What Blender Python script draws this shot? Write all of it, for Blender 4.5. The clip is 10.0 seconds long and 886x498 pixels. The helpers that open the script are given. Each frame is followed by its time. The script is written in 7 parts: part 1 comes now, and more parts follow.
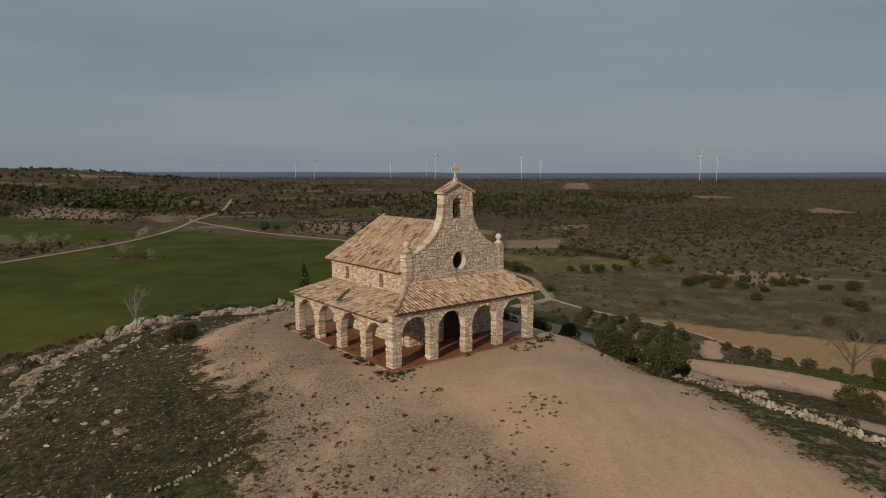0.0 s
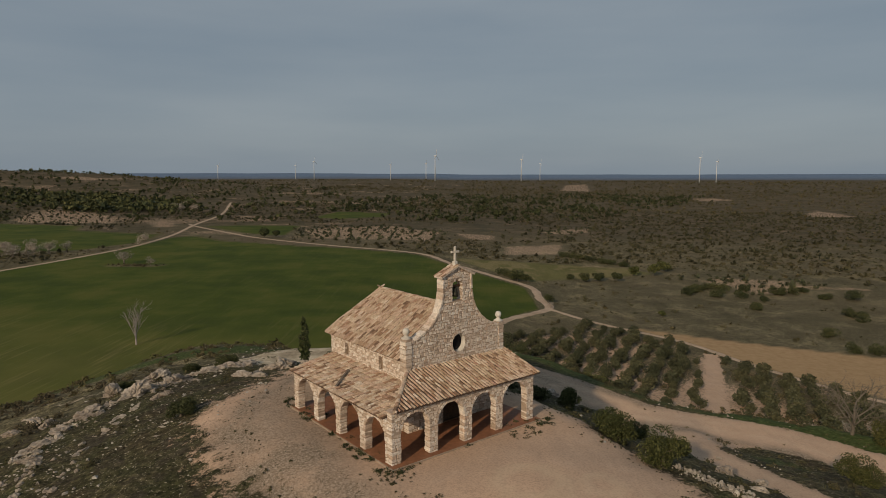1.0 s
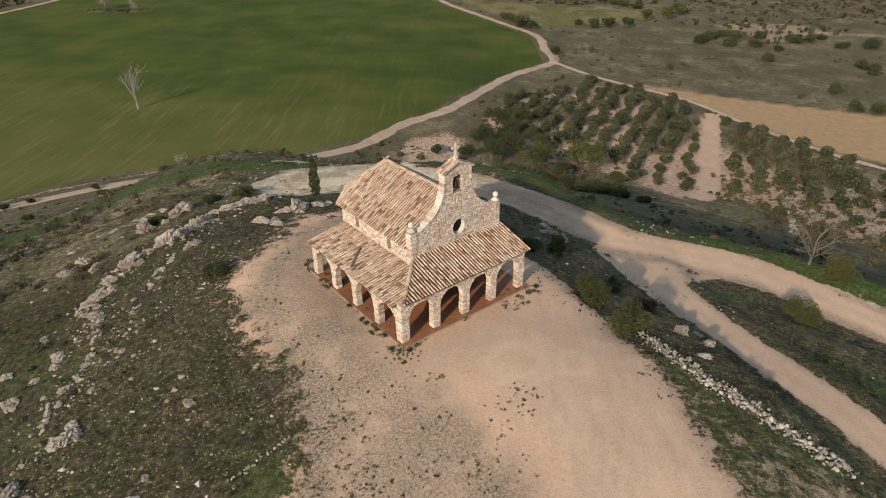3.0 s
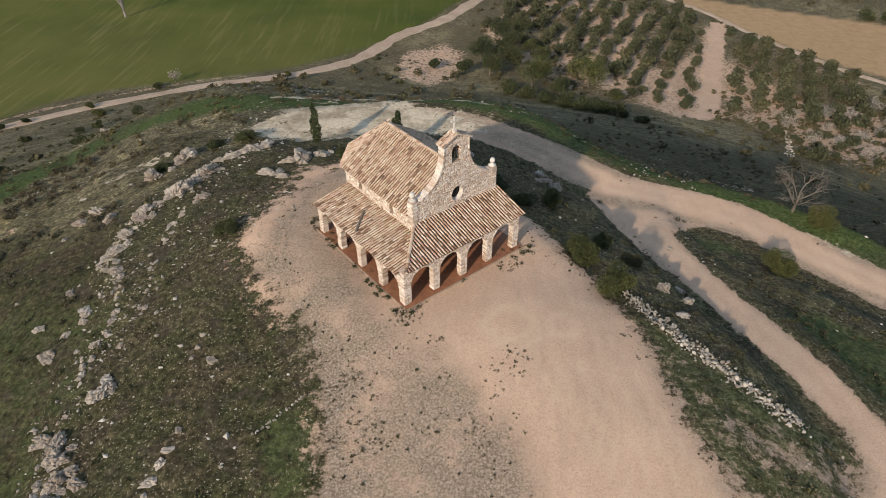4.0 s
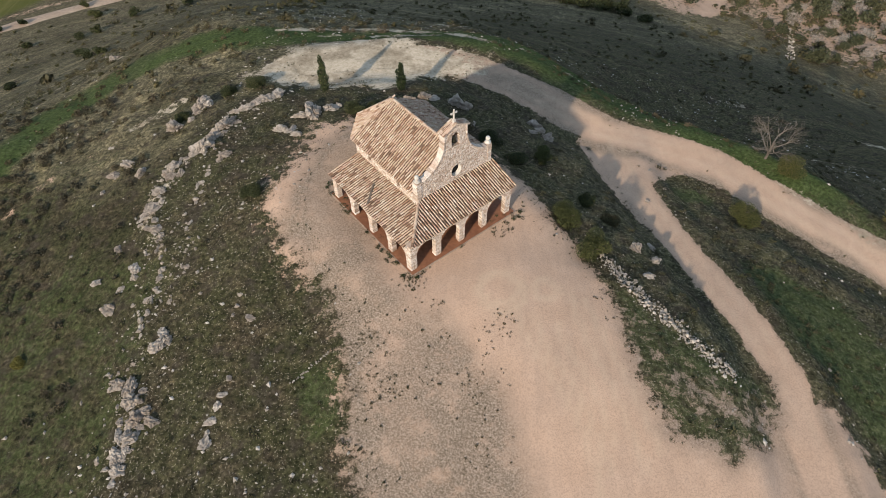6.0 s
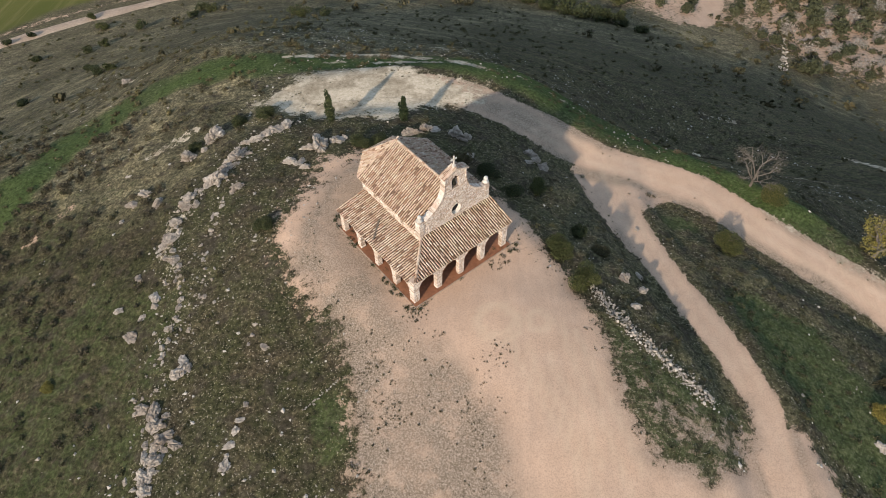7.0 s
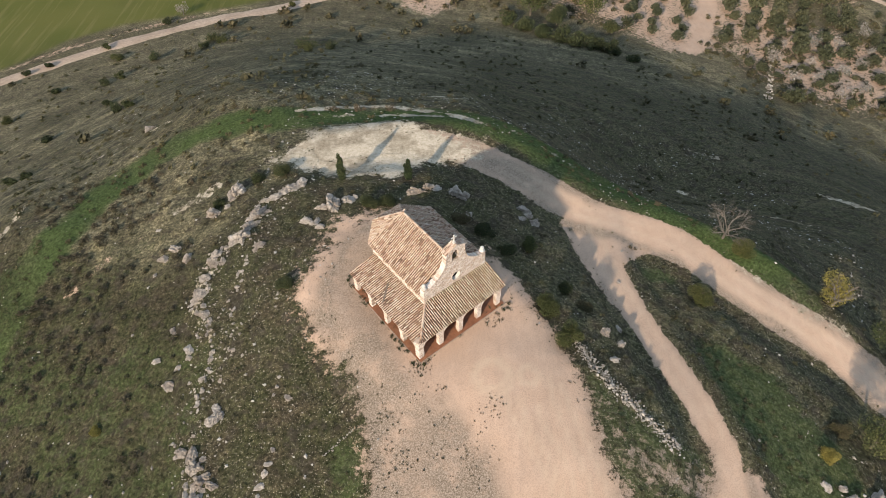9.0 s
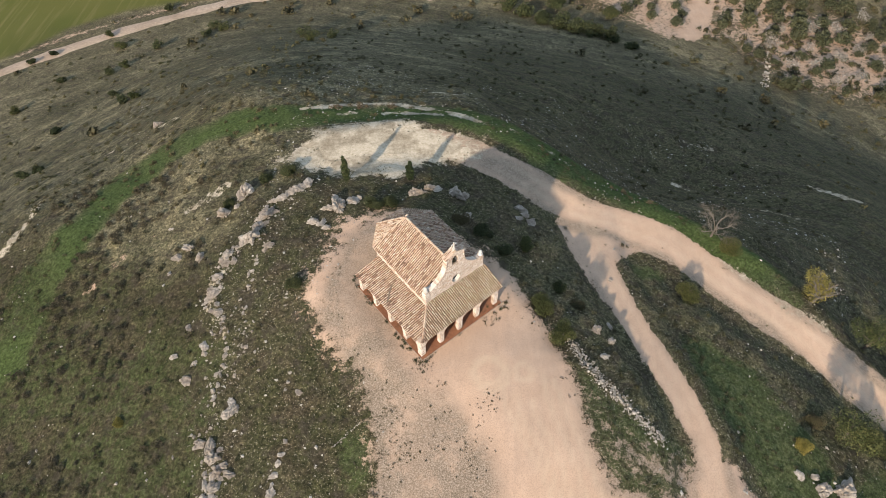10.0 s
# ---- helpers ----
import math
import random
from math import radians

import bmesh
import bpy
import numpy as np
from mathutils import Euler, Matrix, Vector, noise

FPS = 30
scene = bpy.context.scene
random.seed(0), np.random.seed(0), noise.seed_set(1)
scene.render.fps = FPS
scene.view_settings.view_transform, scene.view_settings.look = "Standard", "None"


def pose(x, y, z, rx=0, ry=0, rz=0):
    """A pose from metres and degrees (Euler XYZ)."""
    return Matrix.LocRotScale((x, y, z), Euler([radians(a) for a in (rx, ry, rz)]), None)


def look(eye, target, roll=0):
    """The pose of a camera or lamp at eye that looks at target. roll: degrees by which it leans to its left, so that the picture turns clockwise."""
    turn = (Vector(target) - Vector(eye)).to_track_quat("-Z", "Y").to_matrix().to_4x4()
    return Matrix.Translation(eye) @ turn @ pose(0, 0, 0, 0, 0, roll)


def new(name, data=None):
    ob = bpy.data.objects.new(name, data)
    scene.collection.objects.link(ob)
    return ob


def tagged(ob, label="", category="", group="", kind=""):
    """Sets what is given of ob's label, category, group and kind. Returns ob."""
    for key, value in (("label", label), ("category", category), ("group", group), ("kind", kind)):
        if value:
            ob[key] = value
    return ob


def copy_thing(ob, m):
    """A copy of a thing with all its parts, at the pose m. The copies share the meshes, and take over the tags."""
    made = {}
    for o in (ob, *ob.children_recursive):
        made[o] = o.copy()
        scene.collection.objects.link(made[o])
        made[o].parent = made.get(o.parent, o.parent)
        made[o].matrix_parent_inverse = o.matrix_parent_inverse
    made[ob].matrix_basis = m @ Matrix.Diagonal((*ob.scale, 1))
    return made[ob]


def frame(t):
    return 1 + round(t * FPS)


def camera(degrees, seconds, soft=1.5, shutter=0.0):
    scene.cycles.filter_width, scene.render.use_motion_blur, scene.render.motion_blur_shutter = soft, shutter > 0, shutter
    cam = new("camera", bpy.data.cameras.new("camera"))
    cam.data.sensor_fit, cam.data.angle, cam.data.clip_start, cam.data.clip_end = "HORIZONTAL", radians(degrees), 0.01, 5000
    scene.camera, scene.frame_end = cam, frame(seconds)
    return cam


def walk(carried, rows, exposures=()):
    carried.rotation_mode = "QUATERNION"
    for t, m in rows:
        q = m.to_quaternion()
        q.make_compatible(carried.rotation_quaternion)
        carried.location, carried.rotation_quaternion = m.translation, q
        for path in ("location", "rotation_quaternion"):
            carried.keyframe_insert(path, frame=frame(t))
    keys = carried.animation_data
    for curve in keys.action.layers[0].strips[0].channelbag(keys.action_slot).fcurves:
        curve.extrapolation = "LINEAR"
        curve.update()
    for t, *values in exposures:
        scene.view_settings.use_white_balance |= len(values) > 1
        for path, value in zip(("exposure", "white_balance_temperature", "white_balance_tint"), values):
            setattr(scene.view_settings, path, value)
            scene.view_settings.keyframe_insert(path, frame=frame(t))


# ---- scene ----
# camera: seconds, x, y, z, yaw, pitch, roll
cam = camera(69.14, 10.0, soft=0.8)
ROWS = [
    (0.0, 0.06, -0.13, 9.72, 0.25, -6.79, -0.06),
    (0.5, 0.07, 0.27, 12.07, 0.24, -6.77, -0.02),
    (1.0, 0.06, 0.50, 14.43, 0.22, -6.73, -0.02),
    (1.5, 0.08, 0.52, 16.76, 0.21, -9.80, -0.02),
    (2.0, 0.11, 0.49, 19.13, 0.26, -15.93, -0.12),
    (2.5, 0.11, 0.46, 21.55, 0.36, -22.71, -0.22),
    (3.0, 0.11, 0.39, 24.04, 0.46, -29.92, -0.32),
    (3.2, 0.11, 0.39, 25.02, 0.47, -32.82, -0.33),
    (3.5, 0.07, 0.42, 26.46, 0.40, -36.10, -0.27),
    (3.75, 0.03, 0.45, 27.65, 0.30, -37.75, -0.20),
    (4.0, -0.01, 0.49, 28.84, 0.20, -38.50, -0.12),
    (4.3, -0.04, 0.53, 30.25, 0.13, -38.70, -0.07),
    (4.5, -0.03, 0.53, 31.19, 0.11, -38.69, -0.06),
    (5.0, -0.03, 0.49, 33.52, 0.13, -40.17, -0.08),
    (5.5, -0.02, 0.49, 35.93, 0.25, -45.84, -0.20),
    (5.7, 0.00, 0.54, 36.88, 0.30, -48.11, -0.26),
    (5.95, 0.00, 0.58, 38.10, 0.34, -49.60, -0.32),
    (6.2, 0.00, 0.62, 39.32, 0.38, -50.15, -0.37),
    (6.5, 0.00, 0.67, 40.80, 0.40, -50.38, -0.42),
    (7.0, -0.02, 0.76, 43.24, 0.40, -50.37, -0.44),
    (7.5, -0.07, 0.81, 45.64, 0.37, -50.32, -0.44),
    (8.0, -0.08, 0.86, 47.99, 0.37, -50.25, -0.46),
    (8.5, -0.09, 0.90, 50.38, 0.36, -50.19, -0.47),
    (9.0, -0.12, 0.92, 52.76, 0.38, -50.75, -0.51),
    (9.5, -0.12, 0.93, 55.13, 0.41, -51.93, -0.55),
    (10.0, -0.12, 1.01, 57.37, 0.45, -53.06, -0.59),
]
EXPOSURE = [(0.0, -1.03, 8250, 10), (1.0, -1.00, 8080, 10), (2.0, -0.68, 7900, 10), (3.0, -0.14, 7320, 10), (4.5, -0.12, 6800, 10),
            (5.5, -0.09, 6780, 10), (7.0, 0.08, 6780, 10), (8.5, 0.22, 6850, 10), (10.0, 0.35, 6950, 10)]
walk(cam, [(t, pose(x, y, z, 90 + pitch, 0, yaw) @ pose(0, 0, 0, 0, 0, roll)) for t, x, y, z, yaw, pitch, roll in ROWS], EXPOSURE)

# ---- light: low winter sun through a thin veil of cloud ----
SUN_ELEV, SUN_TO = 24.0, 62.0          # degrees; SUN_TO is the bearing (from +x) in which shadows fall
world = bpy.data.worlds.new("sky")
scene.world = world
world.use_nodes = True
wn, wl = world.node_tree.nodes, world.node_tree.links
wn.clear()
w_out = wn.new("ShaderNodeOutputWorld")
w_bg = wn.new("ShaderNodeBackground")
w_sky = wn.new("ShaderNodeTexSky")
w_sky.sky_type, w_sky.sun_disc = "NISHITA", False
w_sky.sun_elevation = radians(SUN_ELEV)
w_sky.sun_rotation = radians(90 - (SUN_TO + 180))
w_sky.air_density, w_sky.dust_density = 1.0, 1.0
w_co = wn.new("ShaderNodeTexCoord")
w_map = wn.new("ShaderNodeMapping")
w_map.inputs["Scale"].default_value = (1.2, 1.2, 7.0)
w_noise = wn.new("ShaderNodeTexNoise")
w_noise.inputs["Scale"].default_value, w_noise.inputs["Detail"].default_value = 1.6, 6.0
w_ramp = wn.new("ShaderNodeValToRGB")
w_ramp.color_ramp.elements[0].position, w_ramp.color_ramp.elements[0].color = 0.3, (1.57, 2.28, 3.34, 1)
w_ramp.color_ramp.elements[1].position, w_ramp.color_ramp.elements[1].color = 0.72, (2.08, 2.78, 3.80, 1)
w_mix = wn.new("ShaderNodeMix")
w_mix.data_type = "RGBA"
w_mix.inputs["Factor"].default_value = 0.93
wl.new(w_co.outputs["Generated"], w_map.inputs["Vector"])
wl.new(w_map.outputs["Vector"], w_noise.inputs["Vector"])
wl.new(w_noise.outputs["Fac"], w_ramp.inputs["Fac"])
wl.new(w_sky.outputs["Color"], w_mix.inputs["A"])
wl.new(w_ramp.outputs["Color"], w_mix.inputs["B"])
wl.new(w_mix.outputs["Result"], w_bg.inputs["Color"])
w_bg.inputs["Strength"].default_value = 0.205
wl.new(w_bg.outputs["Background"], w_out.inputs["Surface"])

sun_data = bpy.data.lights.new("sun", "SUN")
sun_data.energy, sun_data.angle, sun_data.color = 4.9, radians(1.6), (1.0, 0.885, 0.765)
sun = new("sun", sun_data)
sun.matrix_world = look((0, 0, 80), (math.cos(radians(SUN_TO)) * math.cos(radians(SUN_ELEV)),
                                      math.sin(radians(SUN_TO)) * math.cos(radians(SUN_ELEV)), 80 - math.sin(radians(SUN_ELEV))))

# ---- numeric helpers ----


def smooth(a, b, x):
    t = np.clip((np.asarray(x, float) - a) / (b - a), 0, 1)
    return t * t * (3 - 2 * t)


def lattice(ix, iy, seed):
    n = (ix * 374761393 + iy * 668265263 + seed * 144665) & 0x7FFFFFFF
    n = ((n ^ (n >> 13)) * 1274126177) & 0x7FFFFFFF
    return ((n ^ (n >> 16)) & 0xFFFF) / 65535.0


def vnoise(x, y, size, seed=0):
    """Smooth value noise, 0 to 1."""
    x, y = np.asarray(x, float) / size, np.asarray(y, float) / size
    ix, iy = np.floor(x).astype(np.int64), np.floor(y).astype(np.int64)
    fx, fy = x - ix, y - iy
    fx, fy = fx * fx * (3 - 2 * fx), fy * fy * (3 - 2 * fy)
    a = lattice(ix, iy, seed) * (1 - fx) + lattice(ix + 1, iy, seed) * fx
    b = lattice(ix, iy + 1, seed) * (1 - fx) + lattice(ix + 1, iy + 1, seed) * fx
    return a * (1 - fy) + b * fy


def fbm(x, y, size, seed=0, octaves=3):
    return sum(vnoise(x, y, size / 2 ** k, seed + k) * 0.5 ** k for k in range(octaves)) / sum(0.5 ** k for k in range(octaves))


def line_dist(x, y, pts):
    """Distance to a polyline, and the height interpolated along it when points carry one."""
    x, y = np.asarray(x, float), np.asarray(y, float)
    best, high = np.full(x.shape, 1e9), np.zeros(x.shape)
    for p, q in zip(pts[:-1], pts[1:]):
        dx, dy = q[0] - p[0], q[1] - p[1]
        t = np.clip(((x - p[0]) * dx + (y - p[1]) * dy) / (dx * dx + dy * dy), 0, 1)
        d = np.hypot(x - p[0] - t * dx, y - p[1] - t * dy)
        near = d < best
        best = np.where(near, d, best)
        if len(p) > 2:
            high = np.where(near, p[2] + t * (q[2] - p[2]), high)
    return best, high


def inside_dist(x, y, poly):
    """Signed distance to a closed outline: positive inside."""
    x, y = np.asarray(x, float), np.asarray(y, float)
    d, _ = line_dist(x, y, [(p[0], p[1]) for p in poly] + [(poly[0][0], poly[0][1])])
    odd = np.zeros(x.shape, bool)
    for (x0, y0), (x1, y1) in zip(poly, poly[1:] + poly[:1]):
        cross = (y0 > y) != (y1 > y)
        odd ^= cross & (x < (x1 - x0) * (y - y0) / ((y1 - y0) or 1e-9) + x0)
    return np.where(odd, d, -d)


def spline(pts, step):
    """Points along a smooth curve through pts."""
    pts = [np.array(p, float) for p in pts]
    ext = [2 * pts[0] - pts[1]] + pts + [2 * pts[-1] - pts[-2]]
    out = []
    for a, b, c, d in zip(ext, ext[1:], ext[2:], ext[3:]):
        n = max(1, int(np.linalg.norm((c - b)[:2]) / step))
        for k in range(n):
            t = k / n
            out.append(0.5 * (2 * b + (c - a) * t + (2 * a - 5 * b + 4 * c - d) * t * t + (3 * b - a - 3 * c + d) * t ** 3))
    return out + [pts[-1]]


# ---- the plan of the land ----
# mounds and hollows of the hill: x, y, radius, height
BROAD = [(0, 40, 60, 45.8), (-56, 80, 20, 2.4), (52, 8, 20, 8.4), (0, -60, 35, 10.0), (17, 49, 12, -2.7), (40, 116, 20, -0.3), (41, 57, 12, 6.5), (-23, 25, 12, -0.4), (-100, 0, 35, 6.4), (-20, 104, 20, 3.1), (100, 0, 35, 12.2), (200, 240, 110, -4.6), (33, 81, 12, -4.1), (-23, 57, 12, 1.5), (0, 160, 35, -3.1), (-120, 80, 35, 4.0), (80, -240, 110, 3.4)]
LOCAL = [(-280, -120, 110, -4.3), (-31, 81, 12, 5.1), (9, 73, 12, 4.3), (-55, 57, 12, 3.1), (17, 9, 12, 2.4), (-44, 116, 20, 2.8), (1, 41, 12, 3.2), (76, 68, 20, 4.9), (-80, 44, 20, 6.1), (-60, -40, 35, 7.6), (49, 73, 12, -4.6), (-30, 220, 60, 3.1), (-220, 300, 110, -1.2), (17, 25, 12, 1.8), (-8, -16, 20, 5.9), (-23, 41, 12, 1.4), (0, -80, 35, 7.1)]
RIM_ROAD = [(60, 16, -11.2), (52, 25, -10.0), (45.6, 32.2, -9.1), (42.2, 36.5, -8.4), (38.1, 40.2, -7.7), (32.9, 44.8, -7.1), (27.9, 50.5, -7.0),
            (23.4, 53.0, -7.0), (17.4, 55.2, -6.6), (12.0, 58.6, -5.6), (7.8, 61.4, -4.9), (3.7, 63.7, -4.5), (-2.2, 65.9, -4.4), (-8.3, 66.0, -4.4), (-15, 64.6, -4.3)]
RIM_ROAD = [tuple(p) for p in spline(RIM_ROAD, 2.5)]
LANE = [(24.5, 4, -2.6), (24.2, 12, -2.5), (24.0, 18, -2.5), (24.4, 22.7, -2.65), (24.05, 24.9, -2.8), (23.4, 28, -3.1), (22.2, 31.7, -3.6), (21.3, 34.6, -4.05), (20.3, 38.1, -4.6), (19.1, 43.2, -5.4), (18.3, 47.5, -6.1), (18.0, 51, -6.5), (18.2, 54, -6.7)]
CLEARING = [(-11.2, 44.6), (-10.5, 47), (-7, 48), (0, 44.5), (5.6, 42.4), (7.1, 41.6), (7.9, 36.9), (10.9, 33.3), (11.9, 30.6), (12.9, 27.0), (13.5, 23.5), (14.4, 20.9), (15.5, 18.7), (18.2, 17.6),
            (21.2, 18.2), (23.0, 20.6), (26.6, 20.2), (27.6, 16.5), (29.5, 9), (30, -10), (-4, -10), (-3.5, 8), (-5.7, 17.9), (-6.2, 21.8), (-6.9, 26.0), (-8.5, 28.4), (-9.5, 30.7), (-11.1, 33.2), (-12.8, 35.8), (-13.1, 39.1), (-12.3, 41.3)]
CHALK = [(-21.2, 62.3), (-17.8, 68.2), (-7.1, 70.0), (3.8, 66.0), (0.7, 62.2), (-10.6, 59.6)]
VERGE = [(40, 45), (32.0, 50.8), (25.0, 58.5), (16.1, 64.2), (8.5, 68.6), (2.0, 72.5), (-7.5, 74.0), (-15.9, 73.8), (-23.9, 73.0), (-29.7, 72.3), (-35.6, 71.3), (-40.2, 68.3), (-44.8, 63.5), (-47.2, 56.8), (-48.8, 51.7), (-51.5, 46.3), (-52, 36)]
WEDGE = [(21.0, 47.0), (27.0, 46.8), (34.4, 39.1), (43.2, 27.2), (52, 14), (40, 8), (30.5, 16), (27.1, 23.2), (24.9, 32.8), (22.5, 42.1)]
HILLTOP = [(46, 40.5), (40, 45.2), (32.4, 51.4), (25.4, 59.2), (16.5, 65.6), (9.0, 70.4), (2.6, 74.6), (-7.5, 76.5), (-24, 76), (-45, 60), (-40, 0), (40, 0)]
RUBBLE = [(12.6, 33.0), (14.1, 29.9), (16.7, 26.6), (20.0, 22.8)]
CRAG = [(-17.4, 56.6), (-18.5, 56.2), (-20.0, 54.8), (-21.5, 53.6), (-22.3, 51.6), (-22.3, 48.9), (-23.7, 46.8), (-25.6, 45.7), (-25.8, 43.5), (-26.3, 40.7), (-26.0, 38.7), (-24.6, 37.0), (-23.7, 34.5), (-23.6, 32.7), (-23.8, 30.6), (-23.9, 28.6),
        (-23.4, 26.8), (-23.8, 23.8), (-22.8, 22.2), (-22.4, 20.4), (-22.8, 18.6), (-22.4, 14)]
CLEAR_WEEDS = [(-9.6, 33), (-9.1, 29.4), (-8.3, 26.5), (-6.3, 23.2), (-6.2, 20.7), (-6.8, 17.9), (-3, 8), (6.2, 8), (4.2, 15.9), (3.0, 20.6), (2.3, 23.2), (-0.4, 26.6), (-3.6, 29.4), (-7.2, 33.5)]
JUNCTION = [(13.6, 53.2), (15.8, 46), (17.4, 40), (20.6, 40), (20.6, 46.5), (22.0, 48.6), (24.3, 49.2), (27.4, 46.6), (30.5, 48.5), (24, 54.6), (16.1, 55.6)]
BANK = [(6, 50), (12, 53), (15.0, 46), (16.8, 40), (18, 34), (20, 28), (17.5, 27), (13.8, 33), (9.5, 39.5), (5.5, 45)]
FRINGE = [(10.9, 33.6), (11.7, 30.6), (12.7, 27.0), (13.4, 23.5), (14.2, 20.9), (15.4, 18.6), (18.2, 17.4), (21.2, 18.4), (22.4, 20.8), (22.4, 22.8), (19.8, 22.8), (16.7, 26.2), (13.4, 30.2), (12.0, 33.8)]
WOOD_WEST = [(-850, 1120), (-740, 1070), (-600, 960), (-430, 905), (-370, 1000), (-470, 1180), (-700, 1280), (-1050, 1330), (-1150, 1240)]
WOOD_MID = [(-206, 1250), (18, 1799), (426, 1937), (700, 1700), (420, 1250), (212, 938), (8, 838), (-139, 842)]
WOOD_HILL = [(-1150, 1900), (-350, 1900), (-120, 1300), (-200, 780), (-420, 740), (-700, 820), (-1100, 1250)]
FIELD = [(9.6, 253), (-10.6, 213), (-28.5, 188.8), (-45.6, 173.6), (-66.4, 164), (-87, 158.7), (-100, 150.4), (-107.4, 140.3), (-150, 108), (-240, 120), (-300, 250), (-277, 396),
         (-268, 442), (-255, 494), (-256, 560), (-253, 600), (-237, 609), (-202, 570), (-123, 534), (-88, 526), (-22, 497), (3, 446), (30, 396), (46, 364), (46, 330), (45, 309), (26, 281)]
FIELD_WEST = [(-279, 622), (-386, 662), (-405, 712), (-499, 736), (-640, 740), (-520, 560), (-340, 478), (-285, 500), (-266, 556)]
FIELD_NORTH = [(-272, 728), (-205, 742), (-168, 742), (-158, 628), (-179, 628), (-207, 650)]
FIELD_FAR = [(-182, 887), (-166, 1005), (-85, 986), (-87, 914), (-142, 862)]
KHAKI = [(5, 480), (47, 474), (131, 450), (140, 429), (92, 407), (52, 389), (44, 396)]
PLOUGH = [(80, 279), (122, 262), (172, 243), (300, 195), (280, 120), (142, 192), (128, 205), (112, 229), (99, 257)]
GROVE = [(46, 261), (60, 283), (96, 252), (108, 228), (134, 190), (112, 150), (78, 150), (52, 157), (27, 171), (10, 217), (28, 250)]
GROVE_SAND = [(101, 236), (82, 175), (74, 154), (60, 151), (51, 161), (60, 180), (84, 214), (93, 237)]
PATCHES = [[(-159, 702), (-121, 730), (-59, 763), (-5, 691), (-12, 594), (-46, 599), (-97, 587), (-125, 598)], [(99, 721), (144, 775), (179, 789), (165, 730), (130, 698)], [(52, 574), (112, 605), (96, 519), (45, 509)],
           [(155, 413), (188, 420), (217, 411), (227, 388), (217, 378), (191, 365), (175, 365), (173, 383)], [(607, 1088), (683, 1192), (670, 1111), (638, 990), (595, 984), (566, 1010)], [(513, 2776), (640, 2914), (481, 2134), (392, 2225)],
           [(-519, 1124), (-427, 1107), (-401, 1026), (-468, 1020)], [(-356, 762), (-348, 806), (-303, 728), (-307, 702), (-330, 713)], [(-583, 863), (-620, 997), (-532, 961), (-433, 859), (-383, 745), (-441, 745), (-515, 760)],
           [(7, 696), (54, 677), (47, 617), (23, 626)], [(638, 1669), (695, 1685), (717, 1571), (627, 1518), (602, 1558)], [(-1018, 1576), (-918, 1645), (-803, 1673), (-868, 1554)]]
PALE_LINES = [[(-800, 1560), (-715, 1546), (-640, 1480), (-591, 1439), (-513, 1400)], [(225, 385), (235, 385), (249, 381)], [(103, 462), (118, 450), (134, 445)], [(-305, 890), (-210, 915)], [(440, 1760), (610, 1735)], [(-620, 1330), (-520, 1290)]]
ISLE = (-205, 419)
TRACK_EAST = [(50.6, 310.6), (67.5, 285.6), (96.8, 258.4), (110.5, 230.8), (126, 203.2), (138, 188.3), (170, 150), (230, 90)]
TRACK_FIELD = [(-300, 752), (-282, 723), (-215, 642), (-175, 598), (-129, 562), (-88, 537), (-21.5, 504), (4.6, 452), (32.5, 401), (49.6, 368), (50, 335), (50.6, 310.6), (28.3, 280.9), (11.5, 247), (-0.4, 223.5), (-14.5, 206.5),
               (-27.2, 183), (-44.5, 167.4), (-60, 160.6), (-72, 154), (-87.5, 145.5), (-98.7, 138), (-109, 130), (-130, 112)]
TRACK_WEST = [(-290, 340), (-276, 397), (-266, 441), (-257, 501), (-257, 550), (-266, 630), (-292, 750), (-321, 919), (-374, 1109), (-400, 1200)]

TURN = radians(39.2)
CHAPEL = Matrix.Translation((-2.47, 31.1, 0)) @ Matrix.Rotation(TURN, 4, "Z")


